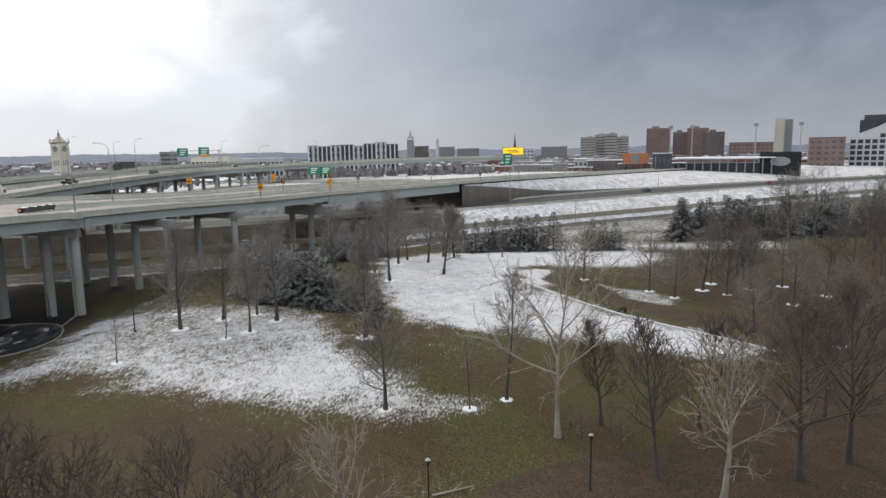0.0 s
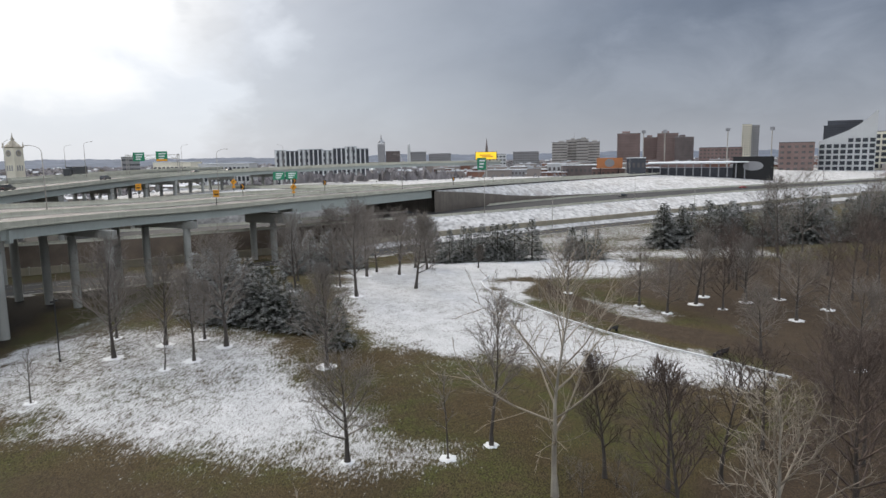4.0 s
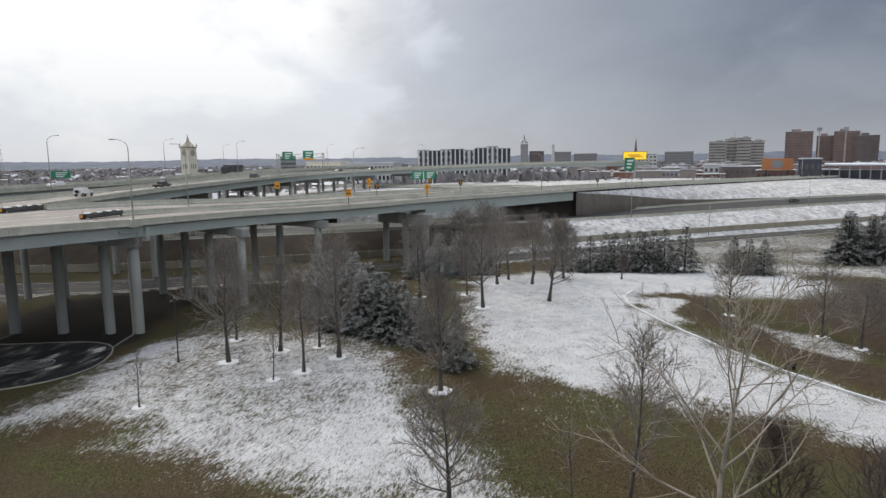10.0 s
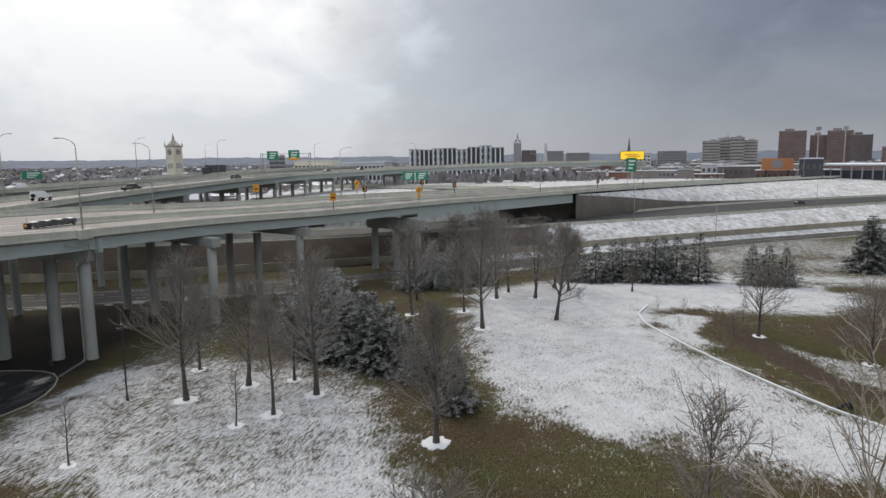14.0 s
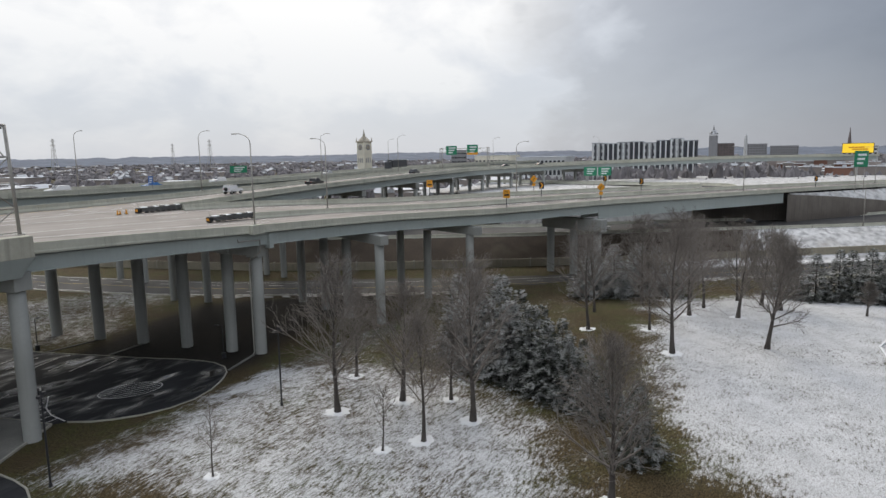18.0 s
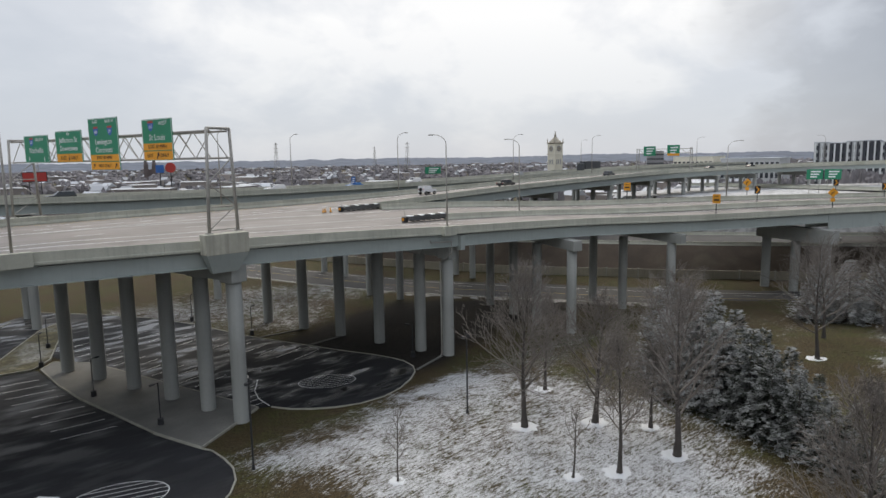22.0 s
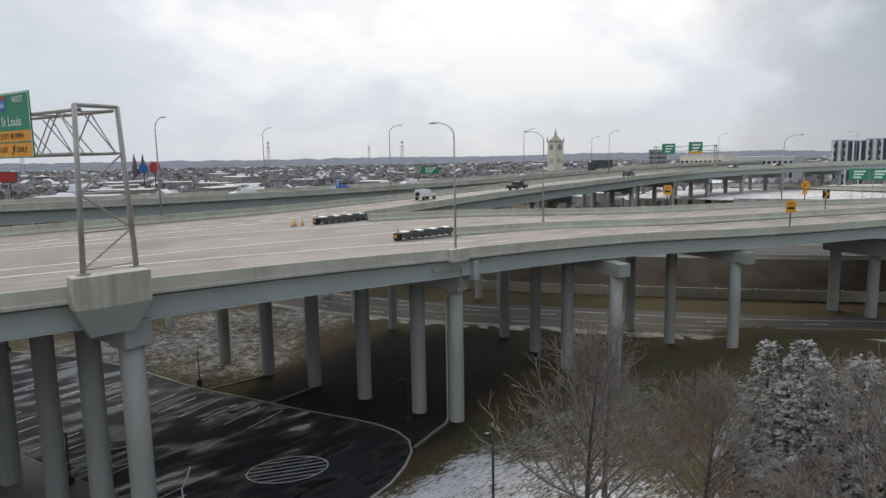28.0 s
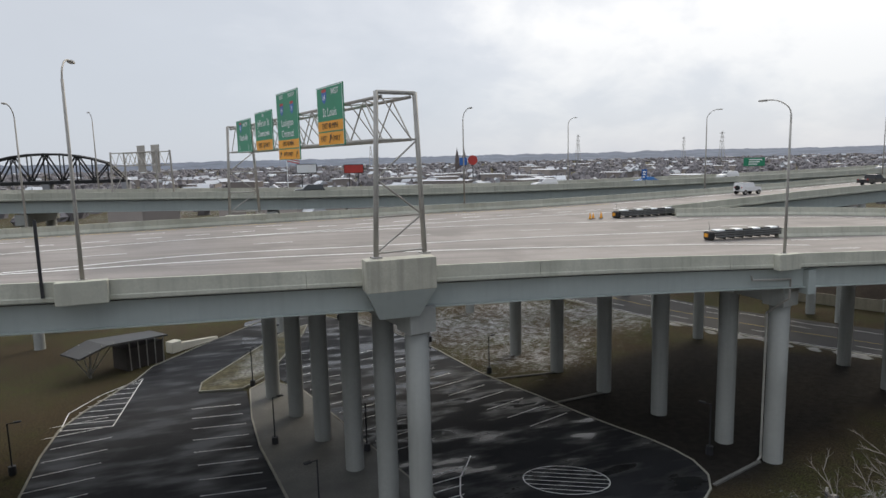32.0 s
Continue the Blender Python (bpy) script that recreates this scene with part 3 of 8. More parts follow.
    def tex(s, d=5, st=None, rough=0.55):
        n = N("ShaderNodeTexNoise")
        n.inputs["Scale"].default_value, n.inputs["Detail"].default_value, n.inputs["Roughness"].default_value = s, d, rough
        if st:
            mp = N("ShaderNodeMapping")
            mp.inputs["Scale"].default_value, mp.inputs["Rotation"].default_value = st, (0, 0, radians(38))
            L(co, mp.inputs[0])
            L(mp.outputs[0], n.inputs["Vector"])
        else:
            L(co, n.inputs["Vector"])
        return n.outputs["Fac"]

    def mix(f, a, bb):
        n = N("ShaderNodeMix")
        n.data_type = "RGBA"
        for k, v in (("Factor", f), ("A", a), ("B", bb)):
            if isinstance(v, tuple):
                n.inputs[k].default_value = (*v, 1)
            elif isinstance(v, float):
                n.inputs[k].default_value = v
            else:
                L(v, n.inputs[k])
        return n.outputs["Result"]

    def rng(v, a, bb, c=0.0, d=1.0):
        n = N("ShaderNodeMapRange")
        L(v, n.inputs[0])
        for i, x in enumerate((a, bb, c, d)):
            n.inputs[i + 1].default_value = x
        return n.outputs[0]

    def add(a, bb, op="ADD", k=None):
        n = N("ShaderNodeMath")
        n.operation = op
        for i, v in enumerate((a, bb)):
            if isinstance(v, float):
                n.inputs[i].default_value = v
            else:
                L(v, n.inputs[i])
        return n.outputs[0]

    def attr(nm):
        n = N("ShaderNodeAttribute")
        n.attribute_name = nm
        return n.outputs["Fac"]

    grass = mix(rng(tex(0.09), 0.42, 0.58), (0.066, 0.046, 0.021), (0.062, 0.066, 0.018))
    grass = mix(rng(tex(0.5), 0.4, 0.7), grass, (0.074, 0.054, 0.028))
    grass = mix(rng(tex(4.5, 3, (1.0, 1.9, 1.0)), 0.44, 0.60, 0, 0.9), grass, (0.015, 0.0125, 0.0075))
    grass = mix(rng(tex(9.0, 3), 0.53, 0.66, 0, 0.5), grass, (0.145, 0.116, 0.062))
    dirt = mix(rng(tex(0.7), 0.35, 0.65), (0.046, 0.033, 0.022), (0.072, 0.050, 0.033))
    dirt = mix(rng(tex(5.0, 4), 0.42, 0.62, 0, 0.75), dirt, (0.022, 0.018, 0.013))
    dirt = mix(rng(tex(8.0, 3), 0.56, 0.68, 0, 0.5), dirt, (0.15, 0.12, 0.085))
    col = mix(rng(attr("bare_soil"), 0.35, 0.7), grass, dirt)
    # near-black tone: bare soil with the shade under the deck painted in
    col = mix(attr("shaded_soil"), col, mix(rng(tex(1.3), 0.35, 0.65), (0.015, 0.013, 0.0108), (0.026, 0.0225, 0.0185)))
    # snow lies between the tufts: thick cover hides them, thin cover leaves windblown ridges
    tuft = add(add(tex(2.0, 3, (0.7, 2.2, 1.0), 0.6), 0.44, "MULTIPLY"), add(add(tex(6.5, 3, (1.0, 1.7, 1.0), 0.6), 0.34, "MULTIPLY"), add(tex(0.55, 3), 0.22, "MULTIPLY")))
    cover = add(add(attr("snow_cover"), 1.15, "MULTIPLY"), add(tuft, 3.4, "MULTIPLY"), "SUBTRACT")
    f = rng(cover, -1.20, -0.78)
    whiteness = mix(rng(tex(0.3), 0.35, 0.7), (0.47, 0.475, 0.485), (0.60, 0.605, 0.615))
    whiteness = mix(rng(tex(5.5, 4, (0.8, 2.0, 1.0)), 0.44, 0.60, 0, 0.6), whiteness, (0.25, 0.245, 0.235))
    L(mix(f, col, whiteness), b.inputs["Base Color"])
    bn = N("ShaderNodeBump")
    bn.inputs["Strength"].default_value, bn.inputs["Distance"].default_value = 1.0, 0.20
    L(tuft, bn.inputs["Height"])
    L(bn.outputs[0], b.inputs["Normal"])
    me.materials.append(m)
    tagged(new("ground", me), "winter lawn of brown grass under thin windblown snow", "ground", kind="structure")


build_ground()


def sheet(name, rows, mat, label, category="road"):
    """A sheet from rows of points, one row per station."""
    n = len(rows[0])
    fs = [(s * n + i, s * n + n + i, s * n + n + i + 1, s * n + i + 1) for s in range(len(rows) - 1) for i in range(n - 1)]
    return tagged(new(name, mesh(name, [p for r in rows for p in r], fs, mat, True)), label, category, kind="structure")


# ---- streets behind and beyond the bridge, by curves of u = -y ----
ST_NEAR = spline([(-140, 0, 0), (-75, 13, 0), (-40, 23, 0), (-18, 34, 0), (5, 47, 0), (28, 64, 0), (50, 83, 0), (75, 103, 0), (100, 125, 0), (165, 172, 0), (300, 262, 0), (600, 420, 0)])
ST_FAR = spline([(-140, 14, 0), (-75, 28, 0), (-40, 39, 0), (-18, 52, 0), (5, 65, 0), (28, 81, 0), (50, 98, 0), (75, 117, 0), (100, 138, 0), (165, 184, 0), (300, 274, 0), (600, 432, 0)])
FENCE = spline([(-140, 26, 0), (-75, 42, 0), (-40, 54, 0), (-18, 66, 0), (5, 80, 0), (28, 95, 0), (50, 109, 0.4), (75, 124, 1), (100, 143, 1), (165, 190, 1), (300, 282, 1), (600, 440, 1)])
R5_NEAR = spline([(-140, 34, 6.3), (-75, 51, 6.3), (-40, 64, 6.3), (-18, 76, 6.3), (5, 90, 6.3), (28, 106, 6.3), (50, 121, 6.3), (69, 134, 6.3), (94, 153, 6.3), (126, 180, 6.3), (180, 220, 6.5), (296, 290, 7), (600, 450, 8)])
R5_FAR = spline([(-140, 58, 6.3), (-75, 76, 6.3), (-40, 90, 6.3), (-18, 102, 6.3), (5, 116, 6.3), (28, 133, 6.3), (50, 148, 6.3), (69, 163, 6.3), (99, 196, 6.3), (137, 232, 6.3), (199, 274, 6.5), (332, 345, 7), (600, 490, 8)])
US = lin(-140, 600, 8)
sheet("street", [[(f(u)[0], -u, 0.03) for f in (ST_NEAR, ST_FAR)] for u in US], M["asphalt"], "damp grey asphalt street with faded lane lines")
sheet("lower_highway", [[(f(u)[0], -u, f(u)[1]) for f in (R5_NEAR, R5_FAR)] for u in US], M["asphalt"], "sunken grey highway carriageway below the ramp")
sheet("snow_bank", [[(FENCE(u)[0], -u, FENCE(u)[1] + 0.02), (FENCE(u)[0] * 0.5 + R5_NEAR(u)[0] * 0.5, -u, 0.5 * FENCE(u)[1] + 0.5 * R5_NEAR(u)[1] + 0.3), (R5_NEAR(u)[0], -u, R5_NEAR(u)[1] - 0.02)] for u in lin(52, 600, 6)], M["brush"], "snow-covered brushy slope under the highway", "slope")
sheet("earth_slope", [[(FENCE(u)[0], -u, FENCE(u)[1] + 0.02), (FENCE(u)[0] * 0.5 + R5_NEAR(u)[0] * 0.5, -u, 3.6 + 0.25 * math.sin(u * 0.7)), (R5_NEAR(u)[0], -u, 6.28)] for u in lin(-140, 54, 3)], M["earth"], "brown grassy slope below the highway barrier", "slope")
sheet("verge", [[(ST_FAR(u)[0] + 0.3, -u, 0.1), (FENCE(u)[0] - 0.4, -u, FENCE(u)[1] + 0.1)] for u in lin(40, 600, 8)], M["brush"], "snow strip between the street and the barrier wall", "verge")
for nm, off, dash in (("street_edge_line", 1.0, 0), ("street_centre_line", 7.5, 0), ("street_lane_line", 4.2, 3), ("street_lane_line", 11.0, 3), ("street_edge_line", 14.0, 0)):
    g = Geo()
    us = lin(-130, 300, 4) if not dash else None
    runs = [us] if us is not None else [lin(a, a + 3, 3) for a in np.arange(-130, 300, 12)]
    for r in runs:
        g.add([(ST_NEAR(u)[0] + off + k * 0.14, -u, 0.045) for u in r for k in (0, 1)], [(2 * i, 2 * i + 1, 2 * i + 3, 2 * i + 2) for i in range(len(r) - 1)])
    tagged(new(nm, g.mesh(nm, M["paint_y"] if "centre" in nm else M["paint"])), "faded painted line on the street", "road marking", kind="structure")
kerb = thing("street_kerb", "pale concrete kerb along the near side of the street", "kerb", kind="structure")
for a in np.arange(-130, 160, 12.0):
    st = [((ST_NEAR(u)[0], -u, 0), (1, 0)) for u in lin(a + 0.02, a + 11.98, 4)]
    part("kerb_stone", mesh("kerb_stone", *sweep(st, [(-0.35, 0), (-0.35, 0.14), (-0.02, 0.16), (0, 0.12), (0, 0)]), M["curb"]), kerb)
POST_ME = Geo().box((0, 0, 0.95), (0.5, 0.24, 2.3), 0, 0.03).mesh("post", M["curb"])
rs = random.Random(19)
wv_, wf2 = [], []
for i in range(150):
    u = rs.uniform(-45, 75)
    x, y, r = ST_NEAR(u)[0] - rs.uniform(0.3, 1.8), -u, rs.uniform(0.25, 0.9)
    k = len(wv_)
    for ring, (q, z) in enumerate(((1.0, 0.0), (0.75, 0.12), (0.3, 0.2))):
        wv_ += [(x + r * q * math.cos(a) * rs.uniform(0.8, 1.2), y + 1.8 * r * q * math.sin(a), z * r + 0.02) for a in (0, 1.05, 2.09, 3.14, 4.19, 5.24)]
    wf2 += [(k + 6 * s + i2, k + 6 * s + (i2 + 1) % 6, k + 6 * s + 6 + (i2 + 1) % 6, k + 6 * s + 6 + i2) for s in (0, 1) for i2 in range(6)] + [tuple(range(k + 12, k + 18))]
tagged(new("snow_heaps", mesh("snow_heaps", wv_, wf2, material("dirty_snow", (0.32, 0.31, 0.295), 0.9, 0.3, 1.5, 6, 0.5), True)), "dirty heaps of ploughed snow along the street kerb", "snow", kind="stuff")
barrier = thing("barrier_wall", "low tan concrete panel wall along the foot of the slope", "barrier", kind="structure")
for a in np.arange(-136, 420, 6.0):
    st = [((FENCE(u)[0], -u, FENCE(u)[1]), (1, 0)) for u in (a + 0.06, a + 3, a + 5.94)]
    part("panel", mesh("panel", *sweep(st, [(-0.2, -0.1), (-0.2, 1.9), (0.2, 1.9), (0.2, -0.1)]), M["tan"]), barrier)
    part("post", POST_ME, barrier, m=pose(FENCE(a)[0], -a, FENCE(a)[1]))
rail = thing("highway_barrier", "grey concrete safety barrier along the lower highway", "barrier", kind="structure")
for a in np.arange(-136, 420, 12.0):
    for f in (R5_NEAR, R5_FAR):
        st = [((f(u)[0] + (0.8 if f is R5_NEAR else -0.6), -u, f(u)[1]), (1, 0)) for u in (a + 0.05, a + 4, a + 8, a + 11.95)]
        part("barrier_unit", mesh("barrier_unit", *sweep(st, [(-0.3, 0), (-0.12, 0.3), (-0.08, 0.82), (0.08, 0.82), (0.12, 0.3), (0.3, 0)]), M["parapet"]), rail)


# ---- the bridge ----
bridge = thing("highway_bridge", "wide concrete highway viaduct on grey-painted steel girders and round columns", "bridge", kind="structure")
deck(EDGE_NEAR, EDGE_FAR, -150, 9, bridge, 10)
parapets(EDGE_NEAR, -150, 9, bridge)
parapets(EDGE_FAR, -150, 9, bridge, flip=True)
girders(EDGE_NEAR, EDGE_FAR, -150, 9, 11, bridge)
ramp = thing("ramp_bridge", "curving exit ramp on grey steel girders with concrete parapets", "bridge", kind="structure")
deck(EDGE_NEAR, EDGE_B, 9, 150, ramp, 8)
parapets(EDGE_NEAR, 9, 150, ramp)
parapets(EDGE_A, 9, 150, ramp, profile=PROFILE_MID, name="median_barrier")
parapets(EDGE_B, 9, 150, ramp, flip=True)
girders(EDGE_NEAR, EDGE_B, 9, 77, 7, ramp)
girders(EDGE_NEAR, EDGE_B, 77.05, 146, 7, ramp, depth=3.0)
upper = thing("upper_bridge", "long main-line viaduct on steel girders curving towards the city", "bridge", kind="structure")
deck(EDGE_C, EDGE_FAR, 9, 350, upper, 4)
parapets(EDGE_C, 9, 350, upper)
parapets(EDGE_FAR, 9, 350, upper, flip=True)
girders(EDGE_C, EDGE_FAR, 9, 350, 5, upper)
back = thing("back_bridge", "separate farther viaduct carrying the opposite lanes", "bridge", kind="structure")
deck(EDGE_D, EDGE_E, -160, 320, back, 4)
parapets(EDGE_D, -160, 320, back)
parapets(EDGE_E, -160, 320, back, flip=True)
girders(EDGE_D, EDGE_E, -160, 320, 5, back)

# lane markings
LANE_A = spline([(-150, 0.20), (-100, 0.21), (-70, 0.24), (-57, 0.272), (-47, 0.310), (-32, 0.307), (-14, 0.268), (0, 0.238), (9, 0.18)])
LANE_B = spline([(-150, 0.205), (-100, 0.215), (-70, 0.25), (-57, 0.293), (-47, 0.395), (-31, 0.405), (-10, 0.424), (4, 0.413)])
LANE_C = spline([(-150, 0.5), (-90, 0.54), (-60, 0.60), (-48, 0.685), (-40, 0.705), (-22, 0.675), (-5, 0.632), (9, 0.58)])
LANE_C2 = spline([(-44, 0.70), (-28.7, 0.743), (-15, 0.775), (-5, 0.80), (5, 0.79)])
LANE_D = spline([(-150, 0.68), (-90, 0.70), (-60, 0.738), (-45, 0.79), (-31, 0.825), (-10, 0.85), (9, 0.86)])
LANE_E = spline([(-150, 0.80), (-90, 0.83), (-60, 0.86), (-45, 0.90), (-20, 0.915), (9, 0.92)])
LANE_F = spline([(-150, 0.36), (-90, 0.39), (-57, 0.46), (-40, 0.535), (-20, 0.545), (9, 0.50)])
EDGE_IN = spline([(-150, 0.035), (9, 0.04)])
EDGE_OUT = spline([(-150, 0.965), (9, 0.965)])
for f, xa, dsh, gp, wd, mt in ((EDGE_IN, -148, 0, 0, 0.2, "paint"), (LANE_A, -148, 0, 0, 0.32, "paint"), (LANE_B, -58, 0, 0, 0.3, "paint"), (LANE_C, -148, 0, 0, 0.3, "paint"), (LANE_C2, -44, 0, 0, 0.28, "paint"), (LANE_D, -148, 2.2, 2.2, 0.3, "paint"), (LANE_E, -148, 3, 9, 0.2, "paint"), (LANE_F, -148, 3.4, 10, 0.2, "paint"), (EDGE_OUT, -148, 0, 0, 0.18, "paint_y")):
    line_paint(EDGE_NEAR, EDGE_FAR, xa, 8.5, f, bridge, wd, dsh, gp, mt)
for fa, fb, xa, xb, par in ((EDGE_NEAR, EDGE_A, 9, 149, ramp), (EDGE_A, EDGE_B, 9, 149, ramp), (EDGE_C, EDGE_FAR, 9, 349, upper), (EDGE_D, EDGE_E, -159, 319, back)):
    line_paint(fa, fb, xa, xb, 0.12, par)
    line_paint(fa, fb, xa, xb, 0.88, par)
    line_paint(fa, fb, xa, xb, 0.5, par, 0.22, 3, 9)


def pier(cols, z_cap, parent, block=True, r=0.8, cap_depth=1.5, over=1.0, width=1.6, z_far=None):
    """Columns in a row under one cap beam; the first column carries a square capital."""
    z_far = z_cap if z_far is None else z_far
    if parent in (bridge, ramp):
        z_cap, z_far = z_cap + 0.38, z_far + 0.38
    (x0, y0), (x1, y1) = cols[0], cols[-1]
    ang = math.degrees(math.atan2(y1 - y0, x1 - x0))
    n = len(cols)
    for i, (x, y) in enumerate(cols):
        zc = z_cap + (z_far - z_cap) * (i / (n - 1) if n > 1 else 0)
        zb = max(ground_z(x, y) - 0.3, -0.3)
        column(x, y, zb, round(zc - cap_depth + 0.02, 1), parent, r)
        if block:
            g = Geo().box((0, 0, 0), (width + 0.35, width + 0.35, cap_depth + 0.3), 0, 0.05)
            part("capital", g.mesh("capital", M["column"]), parent, m=pose(x, y, zc - cap_depth / 2, 0, 0, ang - 90))
    d = Vector((x1 - x0, y1 - y0)).normalized() if n > 1 else Vector((0, 1))
    a, b = Vector((x0, y0)) - d * over, Vector((x1, y1)) + d * over
    prof = [(-width / 2, -cap_depth), (width / 2, -cap_depth), (width / 2, 0), (-width / 2, 0)]
    L_ = (-d.y, d.x)
    st = [((a.x, a.y, z_cap - 0.3), L_), ((a.x + d.x * 0.01, a.y + d.y * 0.01, z_cap), L_), ((b.x, b.y, z_far), L_)]
    part("pier_cap", mesh("pier_cap", *sweep(st[1:], prof), M["column"]), parent)


pier([(-31.5, 0.0), (-32.5, 5.6), (-33.9, 12), (-35.6, 19), (-37.3, 26), (-39.2, 32.5)], 16.3, bridge, over=0.6, z_far=17.2)
pier([(0, 0.4), (-1, 5), (-2.4, 12.6), (-3.9, 20.4), (-5.4, 28.5), (-7, 37)], 15.0, bridge, over=0.6, z_far=17.2)
pier([(-64, 0.4), (-65.5, 8), (-67, 16), (-69, 24), (-71, 32)], 17.6, bridge, z_far=17.4)
pier([(-98, -1), (-99, 8), (-101, 16), (-103, 24), (-105, 30)], 18.6, bridge, z_far=17.8)
pier([(20.5, -6), (21.7, 1.5), (25, 9), (28, 17)], 14.2, ramp, block=False, r=0.75, over=1.4, z_far=15.4)
pier([(42, -11.5), (41, -3), (44, 5)], 13.6, ramp, block=False, r=0.75, over=2.2, z_far=14.6)
pier([(74.6, -26.4), (76.2, -20.6), (77.9, -14.6)], 12.3, ramp, block=False, r=0.85, over=1.6, cap_depth=2.6, width=2.4, z_far=12.6)
pier([(20, 33.5), (18.4, 41)], EDGE_C(20)[1] - FACE - 1.95, upper, block=False, r=0.7, over=0.9)
for x in (45, 75, 110, 140, 167.5, 192, 216, 243):
    yc, yf = EDGE_C(x)[0], EDGE_FAR(x)[0]
    zt = EDGE_C(x)[1] - FACE - 1.95
    pier([(x, yc + 1.2), (x + 1, (yc + yf) / 2), (x + 2, yf - 1.2)], zt, upper, block=False, r=0.7, over=0.9)
for x in (-140, -105, -70, -36, -4, 28, 60, 95, 130, 165, 200, 240, 280):
    yc, yf = EDGE_D(x)[0], EDGE_E(x)[0]
    pier([(x, yc + 2), (x + 1, yf - 2)], EDGE_D(x)[1] - FACE - 1.95, back, block=False, r=0.75, over=1.6)

# ---- ramp embankment towards the city ----
sheet("ramp_road", [[(x, EDGE_NEAR(x)[0] + 0.3, EDGE_NEAR(x)[1] - 1), (x, EDGE_A(x)[0] - 0.3, EDGE_A(x)[1] - 1)] for x in lin(149.6, 600, 8)], M["deck"], "pale concrete ramp carriageway on an embankment")
emb = thing("ramp_barrier", "concrete barrier along the embanked ramp", "barrier", kind="structure")
parapets(EDGE_NEAR, 150, 600, emb, name="barrier_unit")
parapets(EDGE_A, 150, 600, emb, flip=True, name="barrier_unit")
LOOP_R = spline([(150, -47.5, 16.7), (170, -44, 16.2), (195, -28, 15.4), (215, -6, 14.6), (232, 22, 14.2), (243, 50, 14), (250, 85, 14)])
LOOP_L = spline([(150, -37, 17), (170, -33.5, 16.4), (190, -20, 15.5), (207, 0, 14.7), (222, 26, 14.2), (232, 52, 14), (238, 85, 14)])
sheet("loop_road", [[(x, LOOP_R(x)[0], LOOP_R(x)[1] - 1), (x - 6 * smooth_step(160, 215, x), LOOP_L(x - 6 * smooth_step(160, 215, x))[0], LOOP_L(x - 6 * smooth_step(160, 215, x))[1] - 1)] for x in lin(150, 244, 5)], M["asphalt"], "curving grey loop road between the ramps")
loop = thing("loop_barrier", "concrete barrier along the loop road", "barrier", kind="structure")
parapets(LOOP_R, 150, 248, loop, name="barrier_unit", profile=PROFILE_MID)
parapets(LOOP_L, 150, 236, loop, name="barrier_unit", profile=PROFILE_MID)
wf = spline([(61.5, 147.2, 6.2), (75, 167, 6.2), (99, 196.2, 6.2), (137, 232.2, 6.2), (199, 274.2, 6.5), (332, 345.2, 7), (600, 490.2, 8)])
wt = spline([(61.5, 147, 14.3), (75, 167, 12.6), (99, 196, 9.2), (137, 232, 7.4), (199, 274, 7.2), (332, 345, 7.6), (600, 490, 8.6)])
sheet("abutment_wall", [[(wf(u)[0] - 0.3, -u, wf(u)[1]), (wt(u)[0] - 0.3, -u, wt(u)[1]), (wt(u)[0] + 0.5, -u, wt(u)[1])] for u in lin(61.5, 500, 4)], M["wall"], "grey abutment and wing wall under the ramp end", "wall")
rows = []
for k in range(60):
    x = 147.4 + (k / 59) * 380
    u = 62.2 + (k / 59) ** 1.15 * 480
    rows.append([(wt(u)[0] + 0.2, -u, wt(u)[1] - 0.15), (0.5 * (wt(u)[0] + x), 0.5 * (-u + EDGE_NEAR(x)[0]), 0.5 * (wt(u)[1] + EDGE_NEAR(x)[1] - 1.6) + 0.4), (x, EDGE_NEAR(x)[0] - 0.2, EDGE_NEAR(x)[1] - 1.6)])
sheet("ramp_slope", rows, M["brush"], "snow-covered embankment slope with dark brush", "slope")
Geo_ab = Geo().box((147.6, -49, 9.9), (1.2, 28, 9.0), 28)
tagged(new("abutment", Geo_ab.mesh("abutment", M["wall"])), "concrete bridge abutment at the end of the ramp span", "abutment", kind="structure")
rows = [[(x, EDGE_A(x)[0] + 0.4, EDGE_A(x)[1] - 1.5), (x + 2, (EDGE_A(x)[0] + EDGE_C(min(x, 300))[0]) / 2, 13.4), (x + 4, max(EDGE_C(min(x, 300))[0] + 30, EDGE_A(x)[0] + 60), 12.6)] for x in lin(150.5, 330, 6)]
sheet("snow_field", rows, M["brush"], "snow-covered ground between the ramps", "ground")
sheet("snow_field_edge", [[(150, r, 0), (150, r, 15 - 0.02 * (r + 30))] for r in lin(-36, 30, 6)], M["brush"], "dark snowy embankment end under the viaduct", "slope")

# ---- car park under the bridge ----
def arc(cx, cy, rx, ry, a0, a1, n, rot=0.0):
    c, s = math.cos(radians(rot)), math.sin(radians(rot))
    out = []
    for i in range(n + 1):
        a = radians(a0 + (a1 - a0) * i / n)
        x, y = rx * math.cos(a), ry * math.sin(a)
        out.append((cx + x * c - y * s, cy + x * s + y * c))
    return out


def flat(name, poly, z, mat, label, category="pavement"):
    n = len(poly)
    me = mesh(name, [(x, y, z) for x, y in poly], [tuple(range(n))], mat)
    return tagged(new(name, me), label, category, kind="structure")


